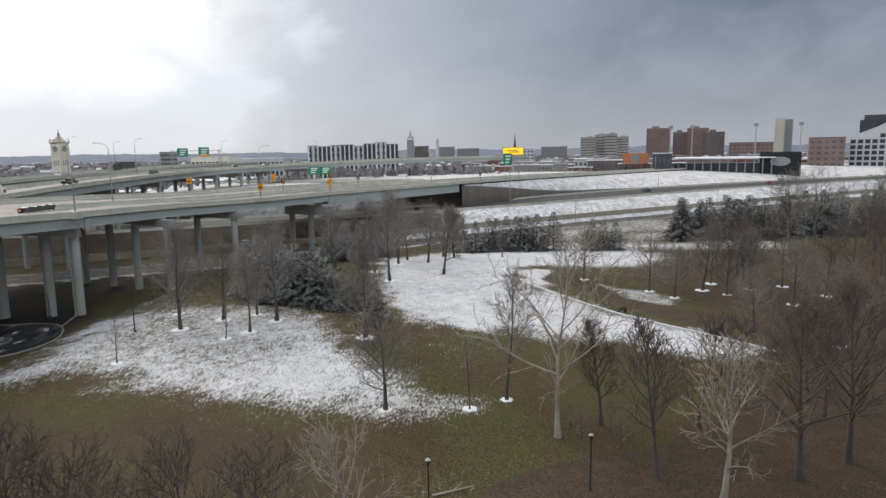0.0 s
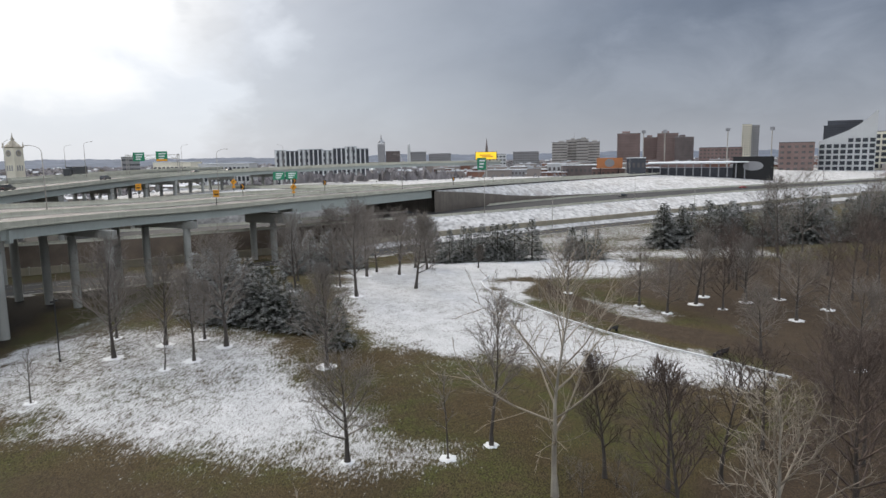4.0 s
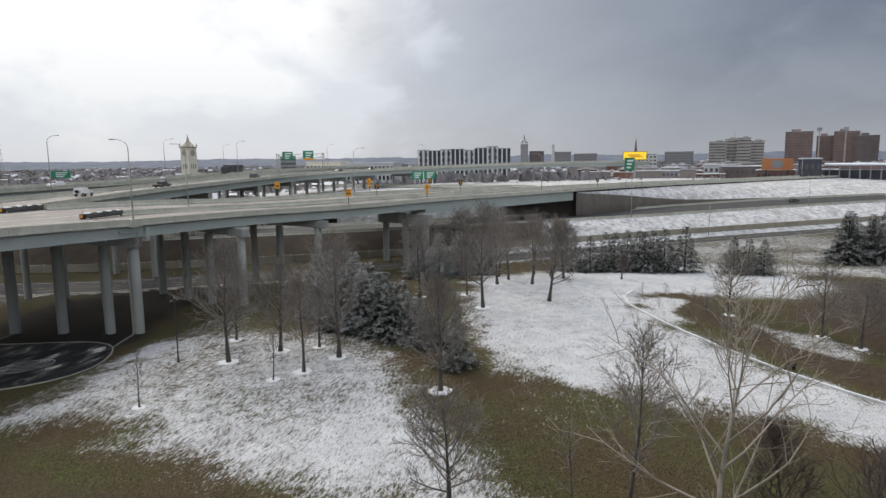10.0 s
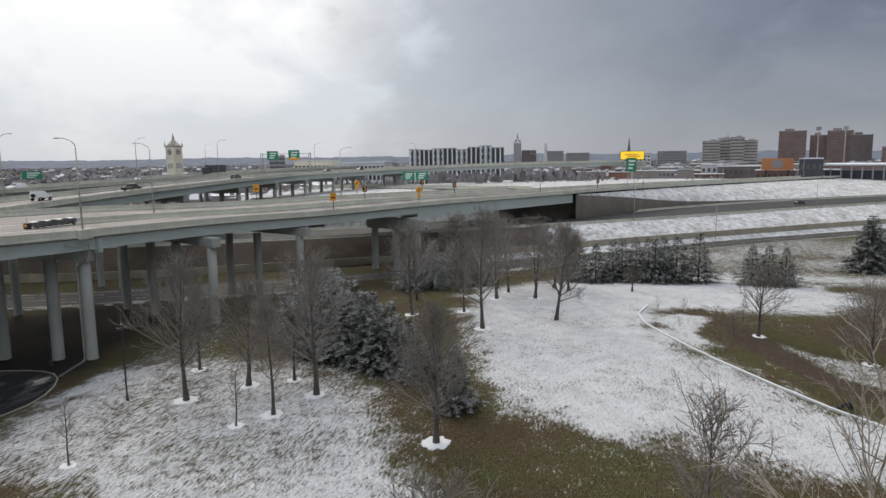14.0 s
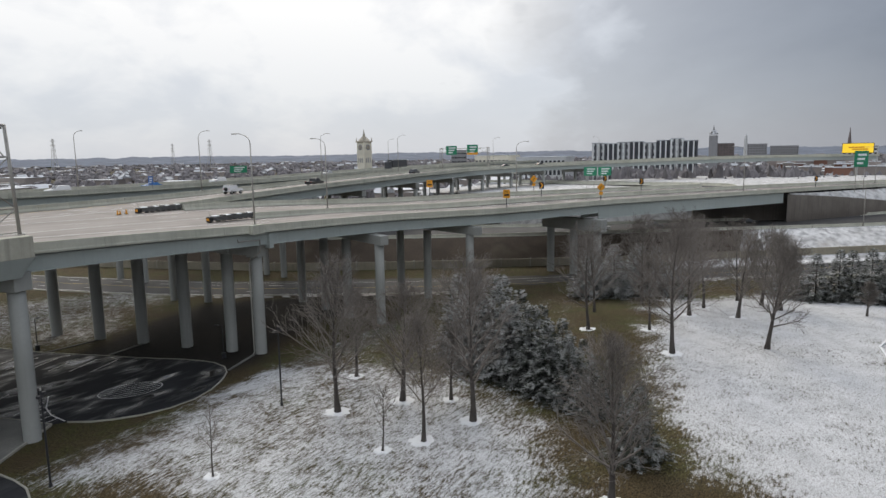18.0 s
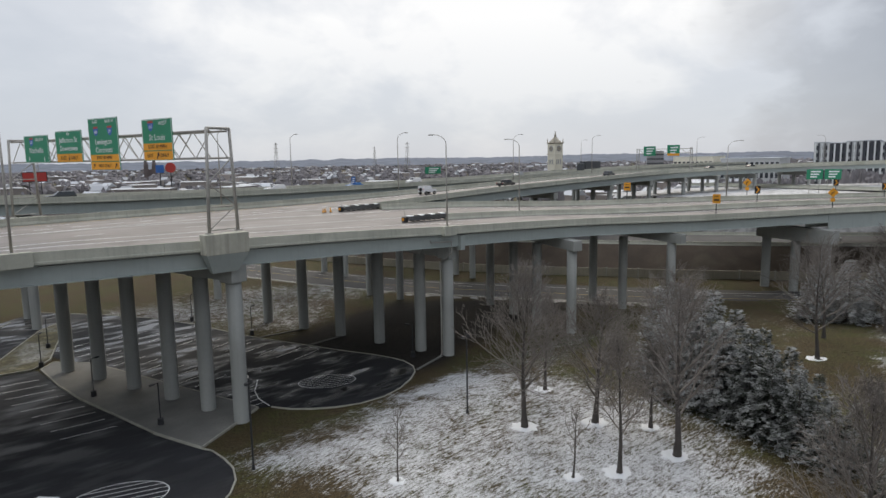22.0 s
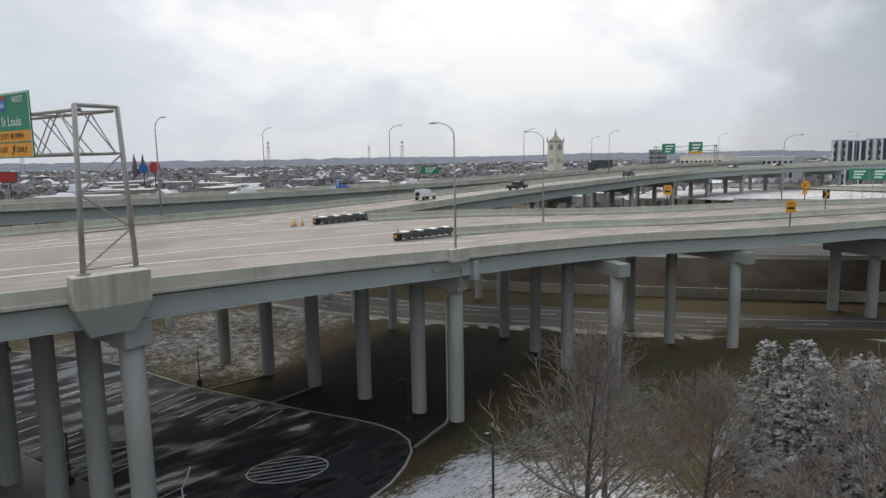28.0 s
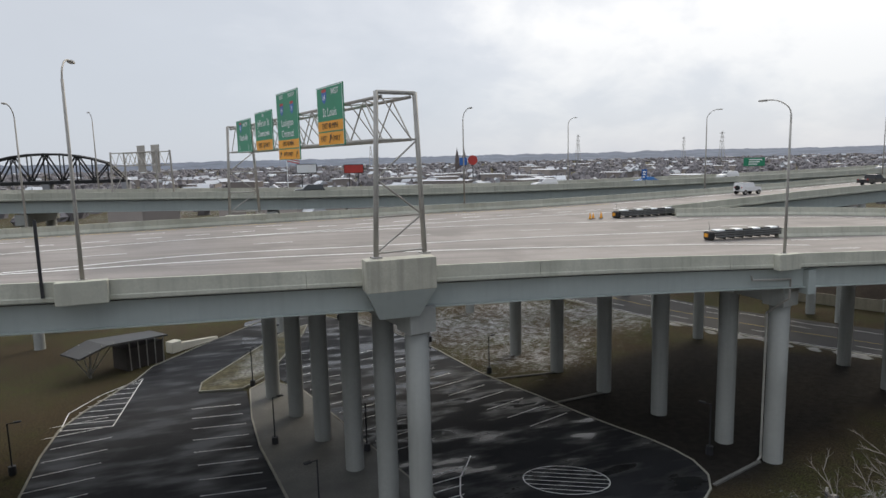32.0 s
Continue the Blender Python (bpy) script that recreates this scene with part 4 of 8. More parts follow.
LOT_EAST = [(-33, 76), (-26, 66), (-20, 55), (-16.6, 44), (-14.5, 31.2), (-12.9, 25.6), (-11.4, 21), (-9.8, 15.4), (-8.4, 11.2), (-7.2, 8), (-6.5, 5.2), (-6.3, 2.7), (-6.9, 0.2), (-8.3, -1.7), (-10.6, -3.4), (-13.6, -4.9), (-16.8, -5.7), (-19.8, -5.4), (-22.5, -4.2), (-24.6, -2.6), (-26.2, -0.9), (-27.3, 1.2), (-28.5, 1.9), (-29.3, 6.0), (-31, 14), (-35, 30), (-38.5, 40), (-42, 56), (-41, 70)]
LOT_WEST = [(-36, 74), (-38.1, 70.3), (-48, 57.8), (-53.4, 50.2), (-54.7, 45.5), (-58.9, 35.9), (-60.3, 31.4), (-60.6, 24.8), (-60.3, 16.9), (-60.6, 5), (-61, -8), (-58, -16.5), (-53, -18.3), (-49, -17.5), (-44, -15.8), (-41.2, -14.7), (-39.6, -13.4), (-38.2, -11.6), (-37.3, -9.4), (-37.0, -7.0), (-37.0, -4.6), (-37.5, -3.4), (-38.4, 0), (-39.3, 3.6), (-40.4, 11.9), (-41.5, 20), (-42.0, 36), (-47.4, 37.2), (-46.5, 41), (-40, 55), (-36, 62), (-32, 66)]
flat("car_park_east", LOT_EAST, 0.10, M["wet"], "black wet asphalt car park with white stall lines")
flat("car_park_west", LOT_WEST, 0.07, M["drive"], "black wet asphalt car park drive with turning islands")
SLAB_POLY = [(-28.5, 2.0), (-37.4, -3.3), (-38.3, 0), (-39.2, 3.6), (-40.3, 11.9), (-41.4, 19.6), (-41.8, 27), (-41.6, 36), (-39.5, 38.5), (-36, 34), (-34.5, 28), (-32, 17), (-29.4, 6)]
pad = Geo().prism(SLAB_POLY, -0.2, 0.2)
tagged(new("pier_slab", pad.mesh("pier_slab", M["slab"])), "wet concrete slab round the bridge columns", "pavement", kind="structure")
MEDIAN = [(-47.2, 37.4), (-42.4, 36.6), (-39.5, 40), (-33, 58), (-31.5, 64), (-36, 60), (-44, 46), (-47, 40.5)]
med = Geo().prism(MEDIAN, -0.1, 0.22)
tagged(new("grass_island", med.mesh("grass_island", material("frosted_grass", (0.13, 0.115, 0.062), 0.95, 0.6, 1.6, 6, 0.8, stain=((0.42, 0.42, 0.41), 0.6), grain=((2.6, 4.0, 1.0), 0.85, 0.3)))), "frosted grass island with a pale kerb", "ground", kind="structure")


def kerb_run(name, pts, label, closed=False, w=0.16, h=0.17, mat="curb", follow=False):
    g_parent = thing(name, label, "kerb", kind="structure")
    pts = pts + [pts[0]] if closed else pts
    for a, b in zip(pts, pts[1:]):
        d = Vector((b[0] - a[0], b[1] - a[1]))
        if d.length < 0.3:
            continue
        n = d.normalized()
        za, zb = (ground_z(*a), ground_z(*b)) if follow else (0, 0)
        st = [((a[0], a[1], za), (-n.y, n.x)), ((b[0], b[1], zb), (-n.y, n.x))]
        part("kerb_stone", mesh("kerb_stone", *sweep(st, [(-w / 2, 0), (-w / 2, h), (w / 2, h), (w / 2, 0)]), M[mat]), g_parent)
    return g_parent


kerb_run("car_park_kerb", LOT_EAST[:-7], "pale concrete kerb round the wet car park")
kerb_run("drive_kerb", LOT_WEST[10:24], "pale concrete kerb of the turning circle")
kerb_run("slab_kerb", SLAB_POLY, "worn concrete edge of the column slab", True, h=0.24)
kerb_run("island_kerb", MEDIAN, "pale kerb round the grass island", True, h=0.27)
kerb_run("path_edge", LOT_WEST[1:10], "pale edge line of the drive")


def paint_path(g, pts, w=0.11, z=0.115):
    for a, b in zip(pts, pts[1:]):
        d = Vector((b[0] - a[0], b[1] - a[1])).normalized() * (w / 2)
        nx, ny = -d.y, d.x
        g.add([(a[0] - nx, a[1] - ny, z), (b[0] - nx, b[1] - ny, z), (b[0] + nx, b[1] + ny, z), (a[0] + nx, a[1] + ny, z)], [(0, 1, 2, 3)])


def hatched_island(name, cx, cy, rx, ry, rot, label, n=7, z=0.115):
    th = thing(name, label, "road marking", kind="structure")
    g = Geo()
    paint_path(g, arc(cx, cy, rx, ry, 0, 360, 40, rot), 0.085, z)
    part("outline", g.mesh("outline", M["paint"]), th)
    c, s = math.cos(radians(rot)), math.sin(radians(rot))
    for i in range(1, n):
        v = -1 + 2 * i / n
        hx = rx * math.sqrt(1 - v * v)
        g = Geo()
        paint_path(g, [(cx - hx * c - v * ry * s, cy - hx * s + v * ry * c), (cx + hx * c - v * ry * s, cy + hx * s + v * ry * c)], 0.075, z)
        part("stripe", g.mesh("stripe", M["paint"]), th)


hatched_island("hatched_circle", -18.1, 3.7, 3.5, 2.35, -28, "white hatched oval painted on the wet asphalt")
hatched_island("hatched_circle", -46.4, -7.4, 3.9, 2.7, -20, "white hatched oval painted on the drive", z=0.085)
stalls = thing("stall_lines", "white parking stall lines on wet asphalt", "road marking", kind="structure")
for i in range(9):
    y = 8.5 + i * 2.9
    x = -40.9 - 0.055 * (y - 8.5) - (0.3 if y > 18 else 0)
    g = Geo()
    paint_path(g, [(x - 0.3, y), (x - 5.4, y + 0.6)], 0.1, 0.085)
    part("stall_line", g.mesh("stall_line", M["paint"]), stalls)
for i in range(8):
    y = 12 + i * 2.9
    x = -60.4 + 0.05 * i - (1.3 if i > 5 else 0)
    g = Geo()
    paint_path(g, [(x, y), (x + 5.2, y + 0.9)], 0.1, 0.085)
    part("stall_line", g.mesh("stall_line", M["paint"]), stalls)
for i in range(12):
    y = 10 + i * 2.75
    g = Geo()
    x = -13.0 - 0.42 * (y - 16)
    paint_path(g, [(x - 0.6, y + 6), (x - 5.6, y + 4.4)], 0.1, 0.115)
    part("stall_line", g.mesh("stall_line", M["paint"]), stalls)
for i in range(13):
    y = 14 + i * 2.75
    g = Geo()
    x = -30.8 - 0.24 * (y - 14)
    paint_path(g, [(x + 0.4, y), (x + 5.2, y + 1.3)], 0.1, 0.115)
    part("stall_line", g.mesh("stall_line", M["paint"]), stalls)
hatch = thing("hatched_wedge", "white hatched no-parking wedge beside the drive", "road marking", kind="structure")
tri_a, tri_b, tri_c = Vector((-54.0, 45.5)), Vector((-60.2, 31.0)), Vector((-55.3, 30.4))
g = Geo()
paint_path(g, [tri_c, tri_a], 0.13, 0.085), paint_path(g, [tri_b, tri_c], 0.13, 0.085)
paint_path(g, [tri_b, (-60.4, 36), (-58, 41), tri_a], 0.13, 0.085)
part("outline", g.mesh("outline", M["paint"]), hatch)
for i in range(1, 9):
    u = i / 9
    a, b = tri_c.lerp(tri_a, u), Vector((-60.2 + 0.5 * u + 5.7 * u * u, 31 + 14.5 * u))
    g = Geo()
    paint_path(g, [a, b], 0.12, 0.085)
    part("stripe", g.mesh("stripe", M["paint"]), hatch)
wedge = thing("hatched_wedge", "curved hatched wedge at the end of the stall row", "road marking", kind="structure")
g = Geo()
paint_path(g, [(-23.8, 10.6), (-24.8, 9), (-26, 7.3), (-27, 4.6), (-27.3, 1.6)], 0.12, 0.115)
part("outline", g.mesh("outline", M["paint"]), wedge)
for i in range(5):
    g = Geo()
    paint_path(g, [(-25.2 - 0.5 * i, 8.9 - 1.45 * i), (-29.0 + 0.1 * i, 8.2 - 1.3 * i)], 0.1, 0.115)
    part("stripe", g.mesh("stripe", M["paint"]), wedge)
for a, b in (((-7.6, -1.3), (-1.3, 0.5)), ((-10.8, 19), (-4.6, 19.6)), ((-14.2, 28.6), (-6.2, 27.8))):
    d = Vector((b[0] - a[0], b[1] - a[1])).normalized()
    me = mesh("drain_channel", *sweep([((*a, 0.02), (-d.y, d.x)), ((*b, 0.06), (-d.y, d.x))], [(-0.16, 0), (-0.16, 0.14), (-0.07, 0.1), (0.07, 0.1), (0.16, 0.14), (0.16, 0)]), M["slab"])
    tagged(new("drain_channel", me), "concrete drain channel running from a column foot", "drain", "drain channels")

# kerb along the curved upper path of the park
kerb_run("path_kerb", [(38, -76.5), (31, -74.6), (25, -75), (19, -77.2), (13, -80), (7.5, -83), (1, -87), (-5, -91), (-11, -96), (-17.5, -102), (-24.5, -107.8)], "snow-capped stone kerb edging the lawn path", w=0.26, h=0.22, mat="snow", follow=True)


# ---- trees ----
def tree_segments(rng, h, limbs, spread, low, high, crown_start, trunk_r, side=7, twig=4, fine=2, crook=0.05, taper_top=0.45):
    """Branch segments as (a, b, ra, rb, level): a leader, ascending limbs, side branches, twigs and spurs."""
    segs = []

    def shoot(p, d, length, r, n, lev, bend, lift):
        pts = [p]
        for i in range(n):
            d = (d + Vector((rng.gauss(0, bend), rng.gauss(0, bend), rng.gauss(0, bend) + lift))).normalized()
            q = p + d * (length / n)
            r0, r1 = (r * (1 - 0.72 * i / n), r * (1 - 0.72 * (i + 1) / n)) if lev else (r * (1 - i / n) ** 1.3 + 0.025, r * (1 - (i + 1) / n) ** 1.3 + 0.025)
            segs.append((p, q, r0, r1, lev))
            pts.append(q)
            p = q
        return pts

    def at(pts, f):
        k = min(int(f * (len(pts) - 1)), len(pts) - 2)
        u = f * (len(pts) - 1) - k
        return pts[k].lerp(pts[k + 1], u), (pts[k + 1] - pts[k]).normalized()

    def sideways(d, ang, a):
        w = d.orthogonal().normalized()
        w.rotate(Matrix.Rotation(a, 3, d))
        return (d * math.cos(ang) + w * math.sin(ang)).normalized()

    stem = shoot(Vector((0, 0, -0.15)), Vector((rng.gauss(0, 0.02), rng.gauss(0, 0.02), 1)), h * 0.97, trunk_r, 9, 0, crook * 0.6, 0.05)
    for i in range(limbs):
        u = (i + rng.uniform(0, 0.8)) / limbs
        f = crown_start + (0.95 - crown_start) * u
        p, d = at(stem, f)
        ang = radians(low + (high - low) * u + rng.gauss(0, 5))
        shape = min(1.0, 0.72 + 1.3 * u) if u < 0.3 else 1.0 - (1 - taper_top) * ((u - 0.3) / 0.7) ** 1.3
        length = h * spread * shape * rng.uniform(0.82, 1.12)
        limb = shoot(p, sideways(d, ang, i * 2.399 + rng.gauss(0, 0.25)), length, max(0.05, trunk_r * (1 - 0.8 * f) * 0.62), 5, 1, crook, 0.045)
        for k in range(side):
            g = 0.2 + 0.78 * (k + rng.random() * 0.7) / side
            p, d = at(limb, min(g, 0.99))
            ln = length * (0.56 - 0.26 * g) * rng.uniform(0.75, 1.2)
            br = shoot(p, sideways(d, radians(rng.uniform(28, 48)), k * 2.6 + rng.random()), ln, 0.034, 3, 2, crook * 1.3, 0.05)
            for j in range(twig):
                p, d = at(br, min(0.99, 0.25 + 0.74 * (j + rng.random() * 0.6) / twig))
                tw = shoot(p, sideways(d, radians(rng.uniform(25, 45)), j * 2.6 + rng.random()), ln * rng.uniform(0.3, 0.5) + 0.15, 0.021, 2, 3, crook * 1.6, 0.05)
                for m in range(fine):
                    p, d = at(tw, 0.4 + 0.55 * m / max(fine, 1))
                    shoot(p, sideways(d, radians(rng.uniform(25, 42)), m * 3 + rng.random()), rng.uniform(0.25, 0.5), 0.0135, 1, 4, 0.05, 0.03)
    return segs


def tube_mesh(name, segs, mat, n):
    vs, fs = [], []
    for a, b, ra, rb, lev in segs:
        d = (b - a).normalized()
        u = d.orthogonal().normalized()
        w = d.cross(u)
        k = len(vs)
        for p, r in ((a, ra), (b, rb)):
            for i in range(n):
                t = 2 * math.pi * i / n
                vs.append(p + u * (r * math.cos(t)) + w * (r * math.sin(t)))
        fs += [(k + i, k + (i + 1) % n, k + n + (i + 1) % n, k + n + i) for i in range(n)]
    return mesh(name, vs, fs, mat, True)


def trunk_mesh(segs, mat, n=8):
    """One tapering stem through the joints of the trunk."""
    pts, rad = [segs[0][0]] + [q[1] for q in segs], [segs[0][2] * 1.35] + [q[3] for q in segs]
    vs = []
    for k, p in enumerate(pts):
        d = (pts[min(k + 1, len(pts) - 1)] - pts[max(k - 1, 0)]).normalized()
        u = d.cross(Vector((0, 1, 0))).normalized()
        w = d.cross(u)
        vs += [p + (u * math.cos(2 * math.pi * i / n) + w * math.sin(2 * math.pi * i / n)) * rad[k] for i in range(n)]
    fs = [(k * n + i, k * n + (i + 1) % n, k * n + n + (i + 1) % n, k * n + n + i) for k in range(len(pts) - 1) for i in range(n)]
    return mesh("trunk", vs, fs, mat, True)


TREE_KIND = {
    "oval": dict(limbs=26, spread=0.47, low=58, high=20, crown_start=0.24, trunk_r=0.27, side=8, twig=5, fine=3),
    "upright": dict(limbs=18, spread=0.34, low=48, high=18, crown_start=0.28, trunk_r=0.17, twig=5, fine=3),
    "cone": dict(limbs=30, spread=0.44, low=54, high=14, crown_start=0.17, trunk_r=0.24, side=8, twig=5, fine=2, taper_top=0.3),
    "spread": dict(limbs=20, spread=0.54, low=62, high=28, crown_start=0.24, trunk_r=0.22, twig=5, fine=2),
    "sycamore": dict(limbs=17, spread=0.50, low=62, high=20, crown_start=0.25, trunk_r=0.25, side=7, twig=3, crook=0.11),
    "sapling": dict(limbs=9, spread=0.30, low=46, high=20, crown_start=0.35, trunk_r=0.065, side=3, twig=2, fine=0),
    "grove": dict(limbs=16, spread=0.52, low=60, high=24, crown_start=0.22, trunk_r=0.17, side=6, twig=3, fine=2),
    "shrub": dict(limbs=12, spread=0.6, low=60, high=25, crown_start=0.06, trunk_r=0.12, side=5, twig=3, fine=1),
}
TREE_MESH = {}


def tree_meshes(kind, h, variant):
    key = (kind, round(h), variant)
    if key not in TREE_MESH:
        rng = random.Random(len(kind) * 1009 + round(h) * 37 + variant * 7919)
        segs = tree_segments(rng, round(h), **TREE_KIND[kind])
        pale = kind == "sycamore"
        thick = [s for s in segs if s[4] <= 0]
        fine = [s for s in segs if s[4] > 0]
        TREE_MESH[key] = (trunk_mesh(thick, M["bark_pale" if pale else "bark"]), tube_mesh("crown", fine, M["twig_pale" if pale else ("twig_red" if kind == "grove" or variant >= 5 else "twig")], 3))
    return TREE_MESH[key]


snow_ring_me = Geo()
n_ = 22
def skirt(i, k):
    return 1 + 0.13 * math.sin(2.3 * i + k) + 0.09 * math.cos(1.7 * i)


snow_ring_me.add([(r * math.cos(2 * math.pi * i / n_) * skirt(i, k), r * math.sin(2 * math.pi * i / n_) * skirt(i, k), z) for k, (r, z) in enumerate(((1.32, -0.1), (1.2, 0.05), (0.8, 0.11), (0.28, 0.04))) for i in range(n_)],
                 [(k * n_ + i, k * n_ + (i + 1) % n_, k * n_ + n_ + (i + 1) % n_, k * n_ + n_ + i) for k in range(3) for i in range(n_)])
snow_ring_me = snow_ring_me.mesh("snow_ring", M["snow"], True)


def bare_tree(x, y, h, kind="oval", variant=0, ring=False, label="", scale=1.0, lean=0.0, group="bare park trees"):
    z = ground_z(x, y)
    th = tagged(new("sycamore" if kind == "sycamore" else ("sapling" if kind == "sapling" else "bare_tree")), label or {"sycamore": "tall leafless sycamore with pale mottled limbs", "sapling": "thin leafless sapling on the lawn", "cone": "leafless tree with a dense pointed crown"}.get(kind, "leafless tree with dark trunk and fine brown twigs"), "tree", group)
    th.matrix_basis = pose(x, y, z, 0, lean, (x * 37 + y * 91) % 360) @ Matrix.Diagonal((scale, scale, scale, 1))
    a, b = tree_meshes(kind, h, variant)
    part("trunk", a, th)
    part("crown", b, th)
    if ring:
        r = tagged(new("snow_ring", snow_ring_me), "ring of white snow on the mulch round a trunk", "snow", "snow rings")
        q = 0.62 if kind == "sapling" else (0.55 if x < -38 else min(1.0, 0.10 * h - 0.12))
        r.matrix_basis = pose(x, y, z, 0, 0, (x * 17) % 360) @ Matrix.Diagonal((q, q, 0.7, 1))
    return th


LAWN_TREES = [(-15.6, -25.2, 14, "oval", 1, True), (-18.3, -36.8, 11, "upright", 0, True), (-12.9, -39.0, 14, "oval", 0, True), (-10.7, -29.8, 11, "oval", 3, True), (-22.0, -54.3, 12, "cone", 0, True),
              (13.8, -52.4, 15, "oval", 4, True), (21.8, -62.2, 12, "oval", 2, False), (22.4, -39.7, 13, "spread", 0, True), (38.5, -57.6, 12, "oval", 1, True), (45.5, -52, 13, "spread", 1, True),
              (37, -51, 12, "oval", 3, True), (24.6, -47.6, 10, "upright", 1, True), (51, -74.7, 5, "upright", 0, False), (-8.8, -34.5, 8, "upright", 2, True), (-6, -20.5, 10, "upright", 1, True),
              (46, -42, 13, "oval", 3, False), (52, -49, 13, "spread", 0, False), (54, -60, 12, "oval", 2, False), (35, -37, 11, "spread", 1, False), (58, -56, 13, "spread", 1, False), (49, -63, 11, "oval", 1, False)]
for x, y, h, k, v, ring in LAWN_TREES:
    bare_tree(x, y, h, k, v, ring)
for x, y, h, lean in ((-30.4, -23.9, 6, 0), (-21.2, -34.4, 6.5, -7), (-42.8, -69.0, 8, 0)):
    bare_tree(x, y, h, "sapling", 0, True, lean=lean)
NEAR_TREES = [(-43.5, -60.3, 9, "spread", 0, True), (-40.4, -72.9, 13, "upright", 3, True), (-48.9, -77.4, 18, "sycamore", 0, False), (-46, -81.9, 10, "upright", 0, False), (-56.5, -84.6, 13, "upright", 1, False),
              (-47.7, -86.5, 9, "grove", 1, False), (-46.8, -91, 10, "grove", 2, False), (-60, -88.6, 12, "sycamore", 2, False), (-56, -96, 14, "oval", 1, False), (-53, -101.5, 14, "oval", 0, False),
              (-41, -97, 9, "grove", 1, False), (-44, -104, 10, "grove", 0, False), (-50, -109, 11, "grove", 2, False), (-62, -104, 13, "oval", 1, False), (-36, -106, 9, "grove", 1, False),
              (-67.5, -61.8, 9, "sycamore", 1, False), (-75.5, -58.0, 10, "spread", 1, False), (-74, -53.8, 10, "spread", 0, False), (-75.2, -47.0, 10, "spread", 1, False), (-73.8, -42.6, 10, "spread", 0, False), (-78, -50.5, 10, "grove", 2, False), (-66, -112, 13, "oval", 2, False), (-60, -118, 13, "oval", 0, False)]
for x, y, h, k, v, ring in NEAR_TREES:
    bare_tree(x, y, h, k, v if k == "sycamore" or ring else v + 5, ring)
EAST_TREES = [(11.9, -100.6, 9, "spread", 0, True), (6.8, -103.7, 8, "spread", 1, True), (13, -110.5, 11, "oval", 1, True), (9, -113.5, 9, "grove", 0, True), (19, -114, 10, "grove", 2, True), (-15.7, -108.3, 8, "spread", 2, False), (-22, -116.8, 10, "spread", 0, True),
              (1.5, -121.6, 10, "spread", 1, True), (-30, -120, 10, "grove", 1, False), (16, -126, 11, "grove", 1, True), (14, -119.5, 10, "oval", 1, True), (22.3, -90.3, 9, "spread", 0, True), (8, -130, 10, "grove", 1, True), (24, -122, 10, "grove", 2, False),
              (23, -166, 10, "grove", 1, False), (15, -138, 11, "grove", 1, False), (62, -148, 18, "oval", 1, False), (70, -158, 19, "spread", 1, False), (58, -166, 18, "oval", 0, False), (-12, -128, 9, "grove", 0, False), (-20, -134, 10, "grove", 1, False), (-35, -130, 9, "grove", 2, False)]
for x, y, h, k, v, ring in EAST_TREES:
    bare_tree(x, y, h, k, v, ring)
rg = random.Random(5)
for i in range(22):
    x, y = rg.uniform(22, 66), rg.uniform(-182, -114)
    if y > -122 and x > 44:
        continue
    bare_tree(x, y, rg.choice((9, 10)), "grove", 1, False, "leafless tree with a russet haze of twigs", rg.uniform(0.95, 1.15), group="russet grove")
for i in range(7):
    x, y = rg.uniform(-52, -18), rg.uniform(-155, -126)
    bare_tree(x, y, rg.choice((9, 10)), "grove", rg.choice((0, 1, 2)), False, scale=rg.uniform(0.95, 1.25), group="russet grove")

# low shrubs and brush
for i, (x, y, s) in enumerate([(-49, -79.5, 0.35), (-47.5, -82.5, 0.4), (-50.5, -83, 0.36), (-46.5, -79, 0.3), (30, -86, 0.35), (26, -87.5, 0.33), (22, -87, 0.35), (35, -82, 0.3), (18, -84.5, 0.28), (31, -90, 0.34), (70, -48, 0.5), (66, -42, 0.45), (74, -56, 0.5), (-66, -116, 0.5), (36, -78, 0.25), (24, -80, 0.22), (16, -83, 0.22), (12, -84, 0.25), (58, -34, 0.5), (62, -46, 0.45)]):
    sh = bare_tree(x, y, 8, "shrub", i % 3, False, "low leafless brown shrub beside the path", s * 0.9, group="shrubs")
    sh.name = "shrub"


